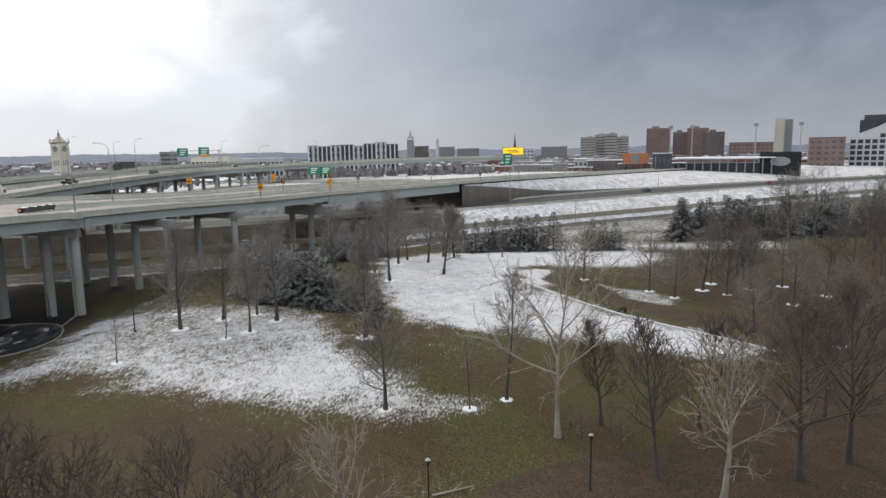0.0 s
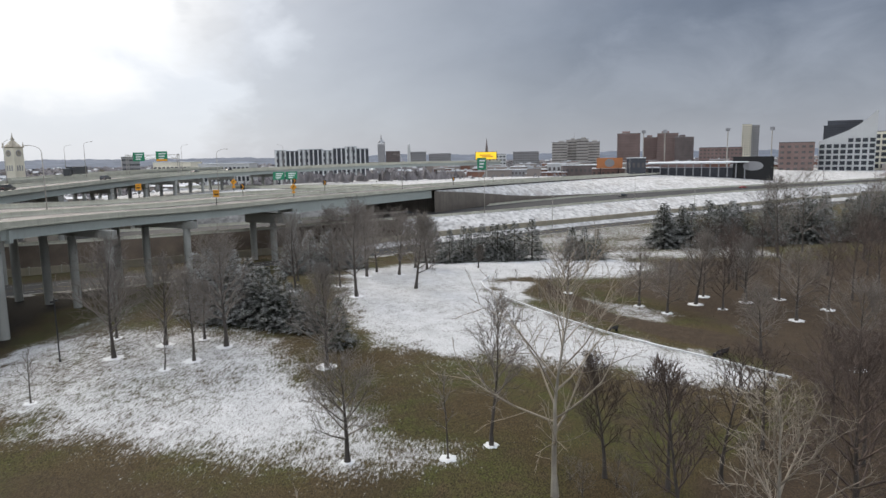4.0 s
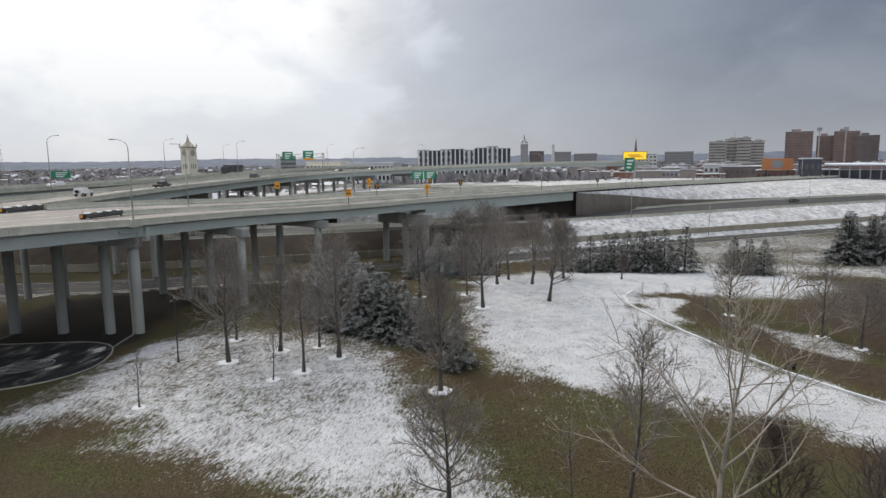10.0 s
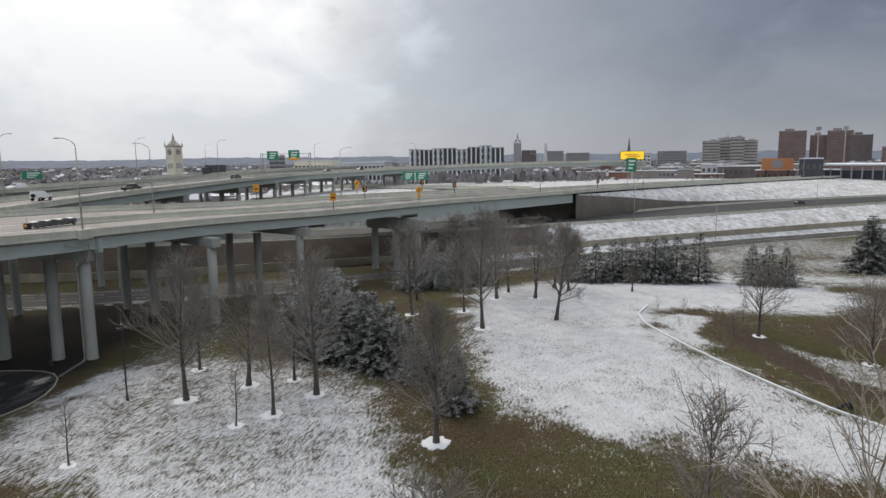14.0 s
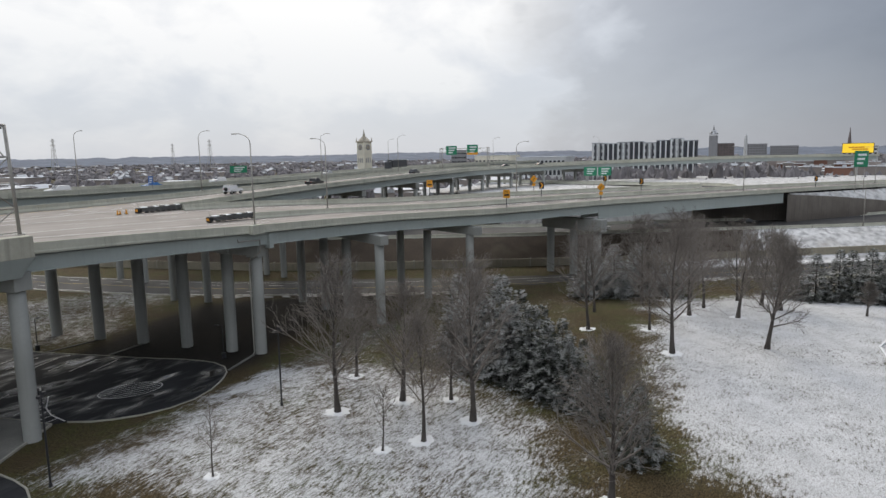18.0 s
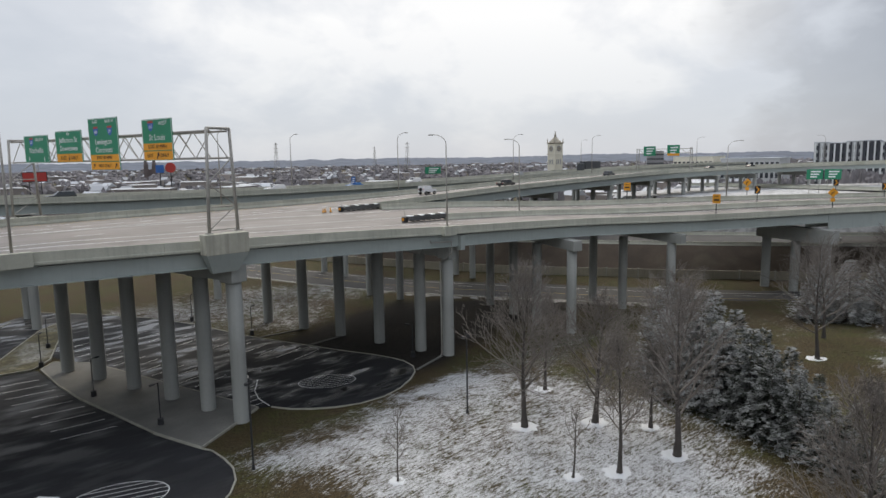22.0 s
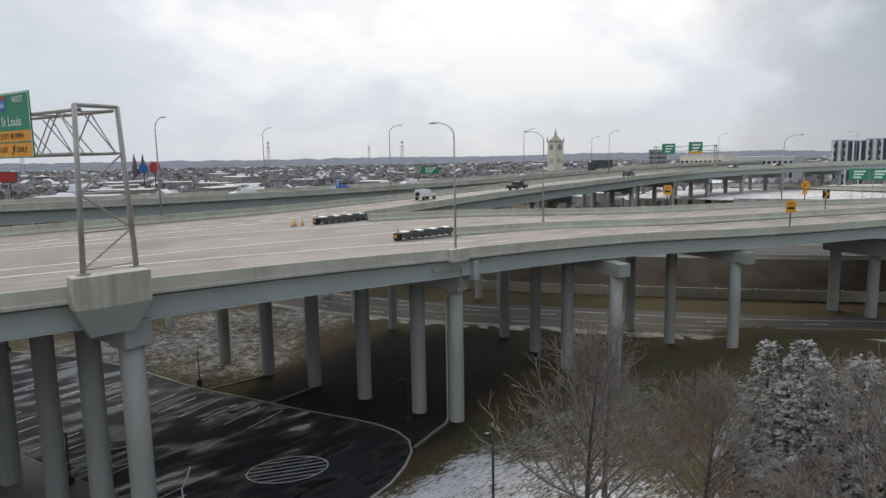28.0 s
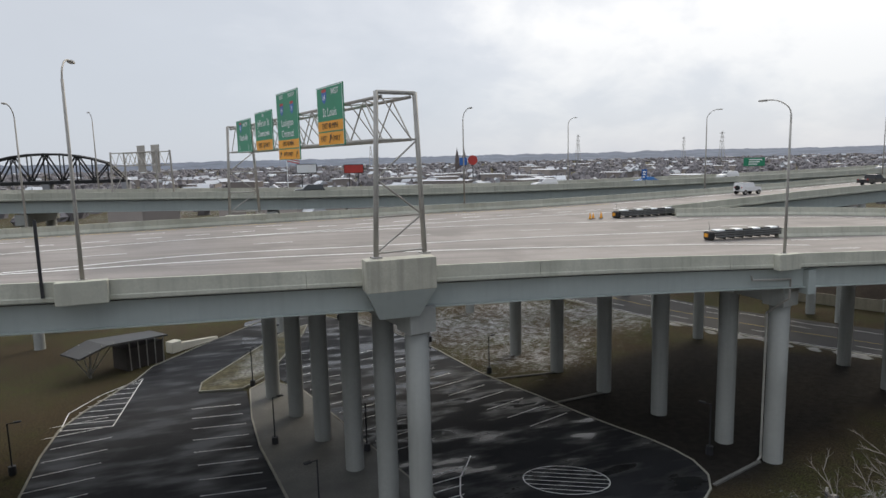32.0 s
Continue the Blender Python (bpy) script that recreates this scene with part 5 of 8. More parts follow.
# ---- pines ----
def pine_mesh(seed, h, r):
    rng = random.Random(seed)
    vs, fs = [], []

    def spray(p, d, ln, wd):
        """A drooping flat spray of needles: a bent, ridged blade."""
        side = d.cross(Vector((0, 0, 1)))
        if side.length < 0.01:
            return
        side.normalize()
        k = len(vs)
        tip = p + d * ln + Vector((0, 0, -0.22 * ln))
        mid = p + d * (ln * 0.55) + Vector((0, 0, 0.02))
        vs.extend([p, mid + side * wd + Vector((0, 0, -wd * 0.5)), mid + Vector((0, 0, wd * 0.35)), mid - side * wd + Vector((0, 0, -wd * 0.5)), tip])
        fs.extend([(k, k + 1, k + 2), (k, k + 2, k + 3), (k + 1, k + 4, k + 2), (k + 2, k + 4, k + 3)])

    z = 0.35
    while z < h * 0.985:
        f = z / h
        rad = r * 0.86 * (1 - f) ** 0.95 * rng.uniform(0.72, 1.15) + 0.1
        n = max(5, int(9 * (1 - f) + 5))
        a0 = rng.uniform(0, 6.28)
        for i in range(n):
            a = a0 + 2 * math.pi * i / n + rng.uniform(-0.3, 0.3)
            L_ = rad * rng.uniform(0.66, 1.14)
            d = Vector((math.cos(a), math.sin(a), rng.uniform(-0.22, 0.12) + 0.5 * f)).normalized()
            m = max(2, int(L_ / 0.27))
            for j in range(m):
                u = (j + 0.7) / m
                if u < 0.28:
                    continue
                p = Vector((0, 0, z)) + d * (L_ * u) + Vector((0, 0, -0.14 * L_ * u * u + rng.uniform(-0.06, 0.06)))
                for s in (-1, 0, 1):
                    aa = a + s * rng.uniform(0.4, 1.0) + rng.uniform(-0.15, 0.15)
                    spray(p, Vector((math.cos(aa), math.sin(aa), rng.uniform(-0.2, 0.35))).normalized(), rng.uniform(0.38, 0.75) * (1.05 - 0.35 * u), rng.uniform(0.065, 0.12))
            spray(Vector((0, 0, z)) + d * (L_ * 0.9), d, 0.5, 0.09)
        z += rng.uniform(0.36, 0.5)
    for i in range(6):
        spray(Vector((0, 0, h - 0.7)), Vector((math.cos(i), math.sin(i), 1.8)).normalized(), 0.75, 0.06)
    return vs, fs


PINE_MESH = [(mesh("trunk", *(lambda g: (g.v, g.f))(Geo().tube((0, 0, -0.2), (0, 0, 9.2), 0.16, 0.02, 7)), M["bark"]), mesh("crown", *pine_mesh(s, 10.0, r), M["needle" if s < 13 else "needle_clear"])) for s, r in ((11, 4.3), (12, 3.5), (13, 4.2))]


def pine(x, y, h, variant=0, label="dark green pine dusted with frost and snow", wide=1.0, group="pines"):
    th = tagged(new("pine_tree"), label, "tree", group)
    s = h / 10.0
    th.matrix_basis = pose(x, y, ground_z(x, y), 0, 0, (x * 53 + y * 29) % 360) @ Matrix.Diagonal((s * wide, s * wide, s, 1))
    part("trunk", PINE_MESH[variant][0], th)
    part("crown", PINE_MESH[variant][1], th)


for x, y, h, v in [(6.5, -27.5, 10.5, 0), (4.2, -30.6, 11.5, 0), (1.6, -32.4, 11, 0), (0.6, -35, 11.5, 0), (3.6, -34.6, 11, 0), (1.2, -38, 9.6, 2), (-1.2, -37.8, 9, 0), (-2.4, -40.8, 8.8, 2), (0.2, -41, 8.2, 2), (-4.6, -43.4, 7.8, 2), (-2.6, -44.2, 7.6, 2), (-6.0, -46, 6.8, 2), (-4.6, -47, 6.2, 2), (-8.0, -48.8, 5.8, 2), (-6.8, -50.2, 5.2, 2), (-14.6, -54.4, 6.5, 2)]:
    pine(x, y, h, v, "frost-dusted pine in a dense clump on the slope", 1.12 if h > 10 else 1.22, "slope pines")
for x, y, h, v in [(66.5, -71.5, 9.2, 2), (66, -76.2, 9.6, 0), (65.5, -80, 9.4, 2), (66, -84.3, 10, 1), (67, -88.8, 10.4, 1), (69, -73.5, 9, 2), (70, -79, 9.4, 2), (64.2, -98.4, 8.2, 0), (63.3, -104.3, 7.6, 2), (67.5, -63.7, 10.2, 1), (60, -37.6, 9, 0), (61, -33, 8.5, 0), (51, -36, 10, 0), (54, -31.5, 9.5, 0), (48, -32, 9, 0), (56, -39.5, 10, 0), (62, -41.2, 9, 0), (65, -68, 8.5, 2), (58.5, -45, 8, 0), (68, -82, 9.5, 2), (64.6, -101.5, 8, 2)]:
    pine(x, y, h, 2 if v == 1 or x > 62 else v, "snow-dusted pine at the edge of the lawn", 1.3, "lawn-edge pines")
for i in range(64):
    u = i / 63
    x, y = 90 + 24 * u ** 1.6 + rg.uniform(-4, 12), -127 - 118 * u + rg.uniform(-3, 3)
    pine(x, y, rg.uniform(10.5, 13) + 3.5 * u, rg.choice((2, 2, 2, 0)), "dark pine in a long dense row", rg.uniform(1.15, 1.4), "pine row")
for i in range(16):
    pine(rg.uniform(112, 165), -232 - 70 * rg.random(), rg.uniform(10, 14), 2, "dark pine in a long dense row", 1.2, "pine row")


# ---- park lamps ----
def park_lamp():
    th = thing("park_lamp", "slim black park lamp post with a floodlight head", "lamp post", "park lamps")
    part("base", Geo().tube((0, 0, -0.2), (0, 0, 0.35), 0.17, 0.14, 12).mesh("base", M["pole"]), th)
    part("post", Geo().tube((0, 0, 0.3), (0, 0, 8.4), 0.095, 0.075, 10).mesh("post", M["pole"]), th)
    part("bracket", Geo().tube((-0.45, 0, 7.9), (0.45, 0, 7.9), 0.04, 0.04, 8).mesh("bracket", M["pole"]), th)
    for s in (-1, 1):
        part("floodlight", Geo().box((0.5 * s, 0, 8.0), (0.34, 0.3, 0.26), 0, 0.04).mesh("floodlight", M["pole"]), th)
    part("sensor", Geo().tube((0, 0, 8.4), (0, 0, 8.62), 0.07, 0.05, 8).mesh("sensor", M["galv"]), th)
    return th


pl = park_lamp()
spots = [(-16.5, -18.6), (-36.3, -11.2)]
pl.matrix_basis = pose(*spots[0], ground_z(*spots[0]))
for x, y in spots[1:]:
    copy_thing(pl, pose(x, y, ground_z(x, y), 0, 0, 40))


def lot_lamp():
    th = thing("lot_lamp", "short black car-park lamp on a round concrete foot", "lamp post", "car park lamps")
    part("foot", Geo().tube((0, 0, 0), (0, 0, 0.75), 0.32, 0.3, 14).mesh("foot", M["pole"]), th)
    part("post", Geo().tube((0, 0, 0.7), (0, 0, 4.6), 0.07, 0.06, 8).mesh("post", M["pole"]), th)
    part("arm", Geo().tube((0, 0, 4.55), (0.6, 0, 4.6), 0.04, 0.04, 6).mesh("arm", M["pole"]), th)
    part("head", Geo().box((0.75, 0, 4.6), (0.6, 0.3, 0.14), 0, 0.04).mesh("head", M["pole"]), th)
    return th


ll = lot_lamp()
lots = [(-40.0, 19.6, 20), (-41.2, 37.3, 60), (-62, 22, 10), (-37.9, 5.2, 200), (-13.5, 30.8, 30), (-4.2, 3.2, 120), (-32.2, 15, 210), (-16, 47, 30), (-38, 47, 30), (-26, 66, 0)]
ll.matrix_basis = pose(lots[0][0], lots[0][1], 0.1, 0, 0, lots[0][2])
for x, y, a in lots[1:]:
    copy_thing(ll, pose(x, y, 0.1, 0, 0, a))

# ---- picnic shelter ----
sh = thing("picnic_shelter", "low park shelter with a folded metal roof and slanting struts", "shelter", at=(-57, 51, 0.05), rz=38)
g = Geo()
ring = [(-6.5, -2.2, 3.4), (-3, -2.4, 4.3), (5.5, -2.0, 3.6), (5.5, 2.0, 3.6), (-3, 2.4, 4.3), (-6.5, 2.2, 3.4)]
g.add([(x, y, z) for x, y, z in ring] + [(x, y, z - 0.22) for x, y, z in ring], [(0, 1, 4, 5), (1, 2, 3, 4), (11, 10, 7, 6), (10, 9, 8, 7)] + [(i, 6 + i, 6 + (i + 1) % 6, (i + 1) % 6) for i in range(6)])
part("roof", g.mesh("roof", material("dark_metal_roof", (0.075, 0.072, 0.068), 0.5, 0.25, 1, 6, 0.05)), sh)
for i in range(6):
    part("strut", Geo().tube((-4.2, 0.4 * (i % 2), 0), (-5.8 + 0.75 * i, -2 if i % 2 else 2, 3.6 + 0.25 * min(i, 3)), 0.09, 0.07, 7).mesh("strut", M["galv"]), sh)
part("wall", Geo().box((2.4, 0, 1.45), (5.4, 3.2, 2.9), 0, 0.05).mesh("wall", material("dark_timber_wall", (0.07, 0.06, 0.052), 0.85, 0.3, 1, 8, 0.2)), sh)
for i in range(5):
    part("post", Geo().tube((0.2 + 1.15 * i, -1.75, 0), (0.0 + 1.2 * i, -1.95, 3.7), 0.08, 0.08, 7).mesh("post", M["galv"]), sh)
bw_ = thing("stone_wall", "pale stepped stone wall beside the shelter", "wall", at=(-50.2, 57.5, 0.05), rz=42)
part("block", Geo().box((-1.2, 0, 0.8), (1.6, 1.4, 1.6), 0, 0.06).mesh("block", M["buff"]), bw_)
part("wall", Geo().add([(-0.4, -0.5, 0), (6.5, -0.3, 0), (6.5, 0.3, 0), (-0.4, 0.5, 0), (-0.4, -0.5, 1.1), (6.5, -0.2, 0.35), (6.5, 0.2, 0.35), (-0.4, 0.5, 1.1)], [(3, 2, 1, 0), (4, 5, 6, 7), (0, 1, 5, 4), (1, 2, 6, 5), (2, 3, 7, 6), (3, 0, 4, 7)]).mesh("wall", M["buff"]), bw_)


# ---- path lamps, benches and a fallen branch ----
def path_lamp():
    th = thing("path_lamp", "short black path lamp with a small cap", "lamp post", "path lamps")
    part("post", Geo().tube((0, 0, -0.2), (0, 0, 4.3), 0.075, 0.06, 8).mesh("post", M["pole"]), th)
    part("base", Geo().tube((0, 0, -0.1), (0, 0, 0.3), 0.14, 0.11, 10).mesh("base", M["pole"]), th)
    hd = part("head", Geo().tube((0, 0, 4.3), (0, 0, 4.62), 0.12, 0.17, 10).mesh("head", M["pole"]), th)
    part("cap", Geo().tube((0, 0, 4.62), (0, 0, 4.74), 0.22, 0.1, 10).mesh("cap", M["galv"]), hd)
    return th


def bench():
    th = thing("park_bench", "dark metal park bench beside the path", "bench", "park benches")
    for i in range(4):
        part("seat_slat", Geo().box((0, -0.2 + 0.13 * i, 0.46), (1.8, 0.1, 0.04)).mesh("seat_slat", M["pole"]), th)
    for i in range(3):
        part("back_slat", Geo().box((0, 0.28 + 0.03 * i, 0.6 + 0.13 * i), (1.8, 0.04, 0.1)).mesh("back_slat", M["pole"]), th)
    for s in (-0.8, 0.8):
        part("leg", Geo().box((s, 0, 0.22), (0.06, 0.5, 0.5)).mesh("leg", M["pole"]), th)
        part("upright", Geo().box((s, 0.3, 0.65), (0.05, 0.05, 0.5)).mesh("upright", M["pole"]), th)
    return th


lamp_a = path_lamp()
lamp_a.matrix_basis = pose(-63.1, -66.5, ground_z(-63.1, -66.5))
copy_thing(lamp_a, pose(-58.5, -78.9, ground_z(-58.5, -78.9)))
bench_a = bench()
bench_a.matrix_basis = pose(-15.5, -103.7, ground_z(-15.5, -103.7) + 0.02, 0, 0, 130)
for x, y in ((-4.8, -92.2), (-16.0, -102.9)):
    copy_thing(bench_a, pose(x, y, ground_z(x, y) + 0.02, 0, 0, 125))
log = thing("fallen_branch", "pale fallen branch lying on the brown grass", "branch", at=(-59.4, -68.2, ground_z(-59.4, -68.2) + 0.12), rz=-70)
part("limb", Geo().tube((-1.8, 0, 0), (1.6, 0.2, 0.12), 0.1, 0.05, 7).mesh("limb", M["bark_pale"]), log)
part("twig", Geo().tube((-0.2, 0.05, 0.05), (0.9, 0.9, 0.2), 0.04, 0.015, 5).mesh("twig", M["bark_pale"]), log)


# ---- dead grass tufts over the lawn ----
def grass_tufts(count):
    rng = random.Random(77)
    vs, fs = [], []
    done = 0
    while done < count:
        x, y = rng.uniform(-84, 34), rng.uniform(-112, -9)
        if x < -40 and y > -22:
            continue
        if -30 < x < -4 and y > -8 or noise.noise((x * 0.12, y * 0.12, 4)) < rng.uniform(-0.9, 0.5):
            continue
        if blob(DIRT_PATH, x, y) > -0.5 or blob(LOOP_PATH, x, y) > -0.5:
            continue
        z = ground_z(x, y)
        for b_ in range(4):
            a = rng.uniform(0, 6.283)
            hgt, w, lean = rng.uniform(0.04, 0.12), rng.uniform(0.010, 0.022), rng.uniform(0.05, 0.16)
            ca_, sa_ = math.cos(a), math.sin(a)
            k = len(vs)
            ox, oy = x + rng.uniform(-0.08, 0.08), y + rng.uniform(-0.08, 0.08)
            vs.extend([(ox - sa_ * w, oy + ca_ * w, z - 0.05), (ox + sa_ * w, oy - ca_ * w, z - 0.05), (ox + ca_ * lean, oy + sa_ * lean, z + hgt)])
            fs.append((k, k + 1, k + 2))
        done += 1
    me = mesh("grass_tufts", vs, fs, material("dead_grass_blades", (0.15, 0.118, 0.066), 0.95, 0.3, 1, 5, 0.0, island=0.7, tint=(0.085, 0.085, 0.035)))
    tagged(new("grass_tufts", me), "tufts of dead brown grass poking through thin snow", "grass", kind="stuff")


grass_tufts(30000)

# ---- road furniture on the bridge ----
def road_lamp(arm=2.5, h=12.0):
    th = thing("road_lamp", "tall galvanised road lamp with a curved arm on the parapet", "street lamp", "road lamps")
    part("base_plate", Geo().box((0, 0, 0.04), (0.4, 0.4, 0.08)).mesh("base_plate", M["galv"]), th)
    part("pole", Geo().tube((0, 0, 0.05), (0, 0, h - 1.3), 0.12, 0.075, 10).mesh("pole", M["galv"], True), th)
    pts = [(0, arm * (1 - math.cos(radians(a))) * 1.0, h - 1.3 + 1.3 * math.sin(radians(a))) for a in range(0, 91, 15)]
    part("arm", Geo().chain(pts, 0.05, 7).mesh("arm", M["galv"]), th)
    part("lamp_head", Geo().box((0, arm + 0.3, h - 0.03), (0.3, 0.75, 0.14), 0, 0.04).mesh("lamp_head", M["galv"]), th)
    return th


rl = road_lamp()
first = True
for f, x, a in [(EDGE_NEAR, -1.8, 0), (EDGE_NEAR, -50.7, 0), (EDGE_NEAR, -100, 0), (EDGE_A, 24.3, 0), (EDGE_B, 83, 180), (EDGE_NEAR, 128, 0), (EDGE_FAR, -13.4, 180), (EDGE_FAR, 28.5, 180), (EDGE_FAR, -62, 180), (EDGE_FAR, 76, 180), (EDGE_FAR, 124, 180), (EDGE_FAR, 200, 180),
                (EDGE_E, -118, 180), (EDGE_E, -62, 180), (EDGE_E, 22, 180), (EDGE_E, 176, 180), (EDGE_C, 248, 0), (EDGE_NEAR, 190, 0), (EDGE_NEAR, 250, 0), (EDGE_NEAR, 320, 0), (EDGE_D, -96, 0)]:
    y, z = f(x)[:2]
    m = pose(x, y + (0.1 if a == 0 else -0.1), z, 0, 0, a)
    if first:
        rl.matrix_basis, first = m, False
    else:
        copy_thing(rl, m)
for u in (80, 150, 240):
    copy_thing(rl, pose(R5_NEAR(u)[0] + 0.5, -u, R5_NEAR(u)[1], 0, 0, -90))
    copy_thing(rl, pose(FENCE(u + 25)[0] - 3, -u - 25, 0.1, 0, 0, 90))
for x in (-1.8, -50.7, -100):
    y, z = EDGE_NEAR(x)[:2]
    p_ = thing("lamp_pedestal", "concrete lamp pedestal built out from the parapet", "pedestal", "lamp pedestals", at=(x, y - 0.28, z - 0.58))
    part("block", Geo().box((0, 0, 0), (2.2 if x > -10 else 2.6, 0.62, 1.24), 0, 0.04).mesh("block", M["parapet"]), p_)
sp = thing("marker_post", "black delineator post on the parapet", "post", at=(-52.6, -1.6, 20.0))
part("post", Geo().box((0, 0, 1.6), (0.16, 0.1, 4.2)).mesh("post", M["pole"]), sp)


def text_mesh(txt, size, mat, name="lettering"):
    cu = bpy.data.curves.new(name, "FONT")
    cu.body, cu.size, cu.align_x, cu.align_y, cu.extrude = txt, size, "CENTER", "CENTER", 0.004
    cu.resolution_u = 2
    ob = bpy.data.objects.new("tmp", cu)
    me = bpy.data.meshes.new_from_object(ob)
    bpy.data.objects.remove(ob)
    bpy.data.curves.remove(cu)
    me.name = name
    me.materials.clear()
    me.materials.append(mat)
    return me


FACE_OUT = pose(0, 0, 0, 90, 0, -90)  # writing that is read from the -x side


def sign_panel(parent, y0, y1, z0, z1, mat="green", x=0.0, t=0.08, name="panel", border=True):
    p_ = part(name, Geo().box((x, (y0 + y1) / 2, (z0 + z1) / 2), (t, y1 - y0, z1 - z0), 0, 0.0).mesh(name, M[mat]), parent)
    if border:
        g = Geo()
        c, hw, hh, w = ((y0 + y1) / 2, (z0 + z1) / 2), (y1 - y0) / 2 - 0.07, (z1 - z0) / 2 - 0.07, 0.05
        for dy, dz, sy, sz in ((0, hh, 2 * hw, w), (0, -hh, 2 * hw, w), (hw, 0, w, 2 * hh), (-hw, 0, w, 2 * hh)):
            g.box((x - t / 2 - 0.006, c[0] + dy, c[1] + dz), (0.012, sy, sz))
        part("border", g.mesh("border", M["white"]), p_)
    return p_


def write(parent, txt, y, z, size, x=-0.06, mat="white"):
    m = pose(x, y, z) @ FACE_OUT
    part("lettering", text_mesh(txt, size, M[mat]), parent, m=m)


def shield(parent, y, z, num, x=-0.055):
    g = Geo()
    k = 0.84
    pts = [(-0.55, 0.5), (-0.35, 0.62), (0, 0.55), (0.35, 0.62), (0.55, 0.5), (0.6, 0.1), (0.42, -0.4), (0, -0.68), (-0.42, -0.4), (-0.6, 0.1)]
    g.add([(x, y - a * k, z + b * k) for a, b in pts], [tuple(range(len(pts)))])
    part("shield", g.mesh("shield", M["blue"]), parent, "blue route shield")
    part("shield_top", Geo().add([(x - 0.006, y - a * k, z + b * k) for a, b in ((-0.54, 0.32), (0.54, 0.32), (0.55, 0.5), (0.35, 0.62), (0, 0.55), (-0.35, 0.62), (-0.55, 0.5))], [tuple(range(7))]).mesh("shield_top", M["red"]), parent)
    write(parent, num, y, z - 0.11, 0.52, x - 0.012)


def arrow(parent, y, z, s, ang, x=-0.055, mat="black"):
    c, n = math.cos(radians(ang)), math.sin(radians(ang))
    pts = [(-0.1, -0.5), (0.1, -0.5), (0.1, 0.1), (0.32, 0.1), (0, 0.55), (-0.32, 0.1), (-0.1, 0.1)]
    part("arrow", Geo().add([(x, y - s * (a * c - b * n), z + s * (a * n + b * c)) for a, b in pts], [tuple(range(7))]).mesh("arrow", M[mat]), parent)


# ---- the sign gantry across the road ----
GX0, GY0, GX1, GY1 = -32.7, -1.1, -40.8, 38.4
gdir = Vector((GX1 - GX0, GY1 - GY0)).normalized()
gang = math.degrees(math.atan2(-gdir.x, gdir.y))
glen = math.hypot(GX1 - GX0, GY1 - GY0)
gantry = thing("sign_gantry", "galvanised tubular steel gantry spanning the highway", "gantry", at=(GX0, GY0, 0), rz=gang)
ZT, ZB = 30.45, 27.6
for yy, zb in ((0.0, 20.32), (glen, 20.5)):
    for s in (-1, 1):
        part("post", Geo().tube((s * 1.72, yy, zb), (s * 1.32, yy, ZT + 0.05), 0.17, 0.15, 12).mesh("post", M["galv"], True), gantry)
        part("foot_plate", Geo().box((s * 1.72, yy, zb + 0.05), (0.6, 0.6, 0.1)).mesh("foot_plate", M["galv"]), gantry)
    levels = [zb + 0.3, zb + 2.55, zb + 4.9, ZB]
    for i, z in enumerate(levels):
        w = 1.72 - 0.4 * (z - zb) / (ZT - zb)
        part("rung", Geo().tube((-w, yy, z), (w, yy, z), 0.065, 0.065, 8).mesh("rung", M["galv"]), gantry)
        if i < 3:
            w2 = 1.72 - 0.4 * (levels[i + 1] - zb) / (ZT - zb)
            s = 1 if i % 2 == 0 else -1
            part("brace", Geo().tube((-s * w, yy, z), (s * w2, yy, levels[i + 1]), 0.06, 0.06, 8).mesh("brace", M["galv"]), gantry)
    part("top_beam", Geo().tube((-1.32, yy, ZT), (1.32, yy, ZT), 0.13, 0.13, 8).mesh("top_beam", M["galv"]), gantry)
for s in (-1, 1):
    for z in (ZT - 0.25, ZB):
        part("chord", Geo().tube((s * 1.0, 0, z), (s * 1.0, glen, z), 0.105, 0.105, 10).mesh("chord", M["galv"], True), gantry)
nb = 16
for i in range(nb):
    ya, yb = glen * i / nb, glen * (i + 1) / nb
    for s in (-1, 1):
        za, zb = (ZB, ZT - 0.25) if i % 2 == 0 else (ZT - 0.25, ZB)
        part("lattice", Geo().tube((s, ya, za), (s, yb, zb), 0.05, 0.05, 6, False).mesh("lattice", M["galv"]), gantry)
    part("lattice", Geo().tube((-1 if i % 2 else 1, ya, ZT - 0.25), (1 if i % 2 else -1, yb, ZT - 0.25), 0.045, 0.045, 6, False).mesh("lattice", M["galv"]), gantry)
    part("lattice", Geo().tube((-1 if i % 2 else 1, ya, ZB), (1 if i % 2 else -1, yb, ZB), 0.045, 0.045, 6, False).mesh("lattice", M["galv"]), gantry)
    part("lattice", Geo().tube((1, ya, ZB), (-1, ya, ZT - 0.25), 0.04, 0.04, 6, False).mesh("lattice", M["galv"]), gantry)


def gantry_sign(label, s0, s1, z0, z1, build):
    th = thing("road_sign", label, "road sign", "gantry signs")
    th.matrix_basis = pose(GX0, GY0, 0, 0, 0, gang) @ pose(-1.22, 0, 0)
    sign_panel(th, s0, s1, z0, z1)
    for u in (0.2, 0.8):
        part("hanger", Geo().box((0.12, s0 + (s1 - s0) * u, (z0 + z1) / 2), (0.12, 0.12, z1 - z0 - 0.2)).mesh("hanger", M["galv"]), th)
    build(th, (s0 + s1) / 2)


def amber(th, s0, s1, z0, z1):
    sign_panel(th, s0 + 0.06, s1 - 0.06, z0, z1, "amber", -0.03, 0.06, "exit_panel", False)


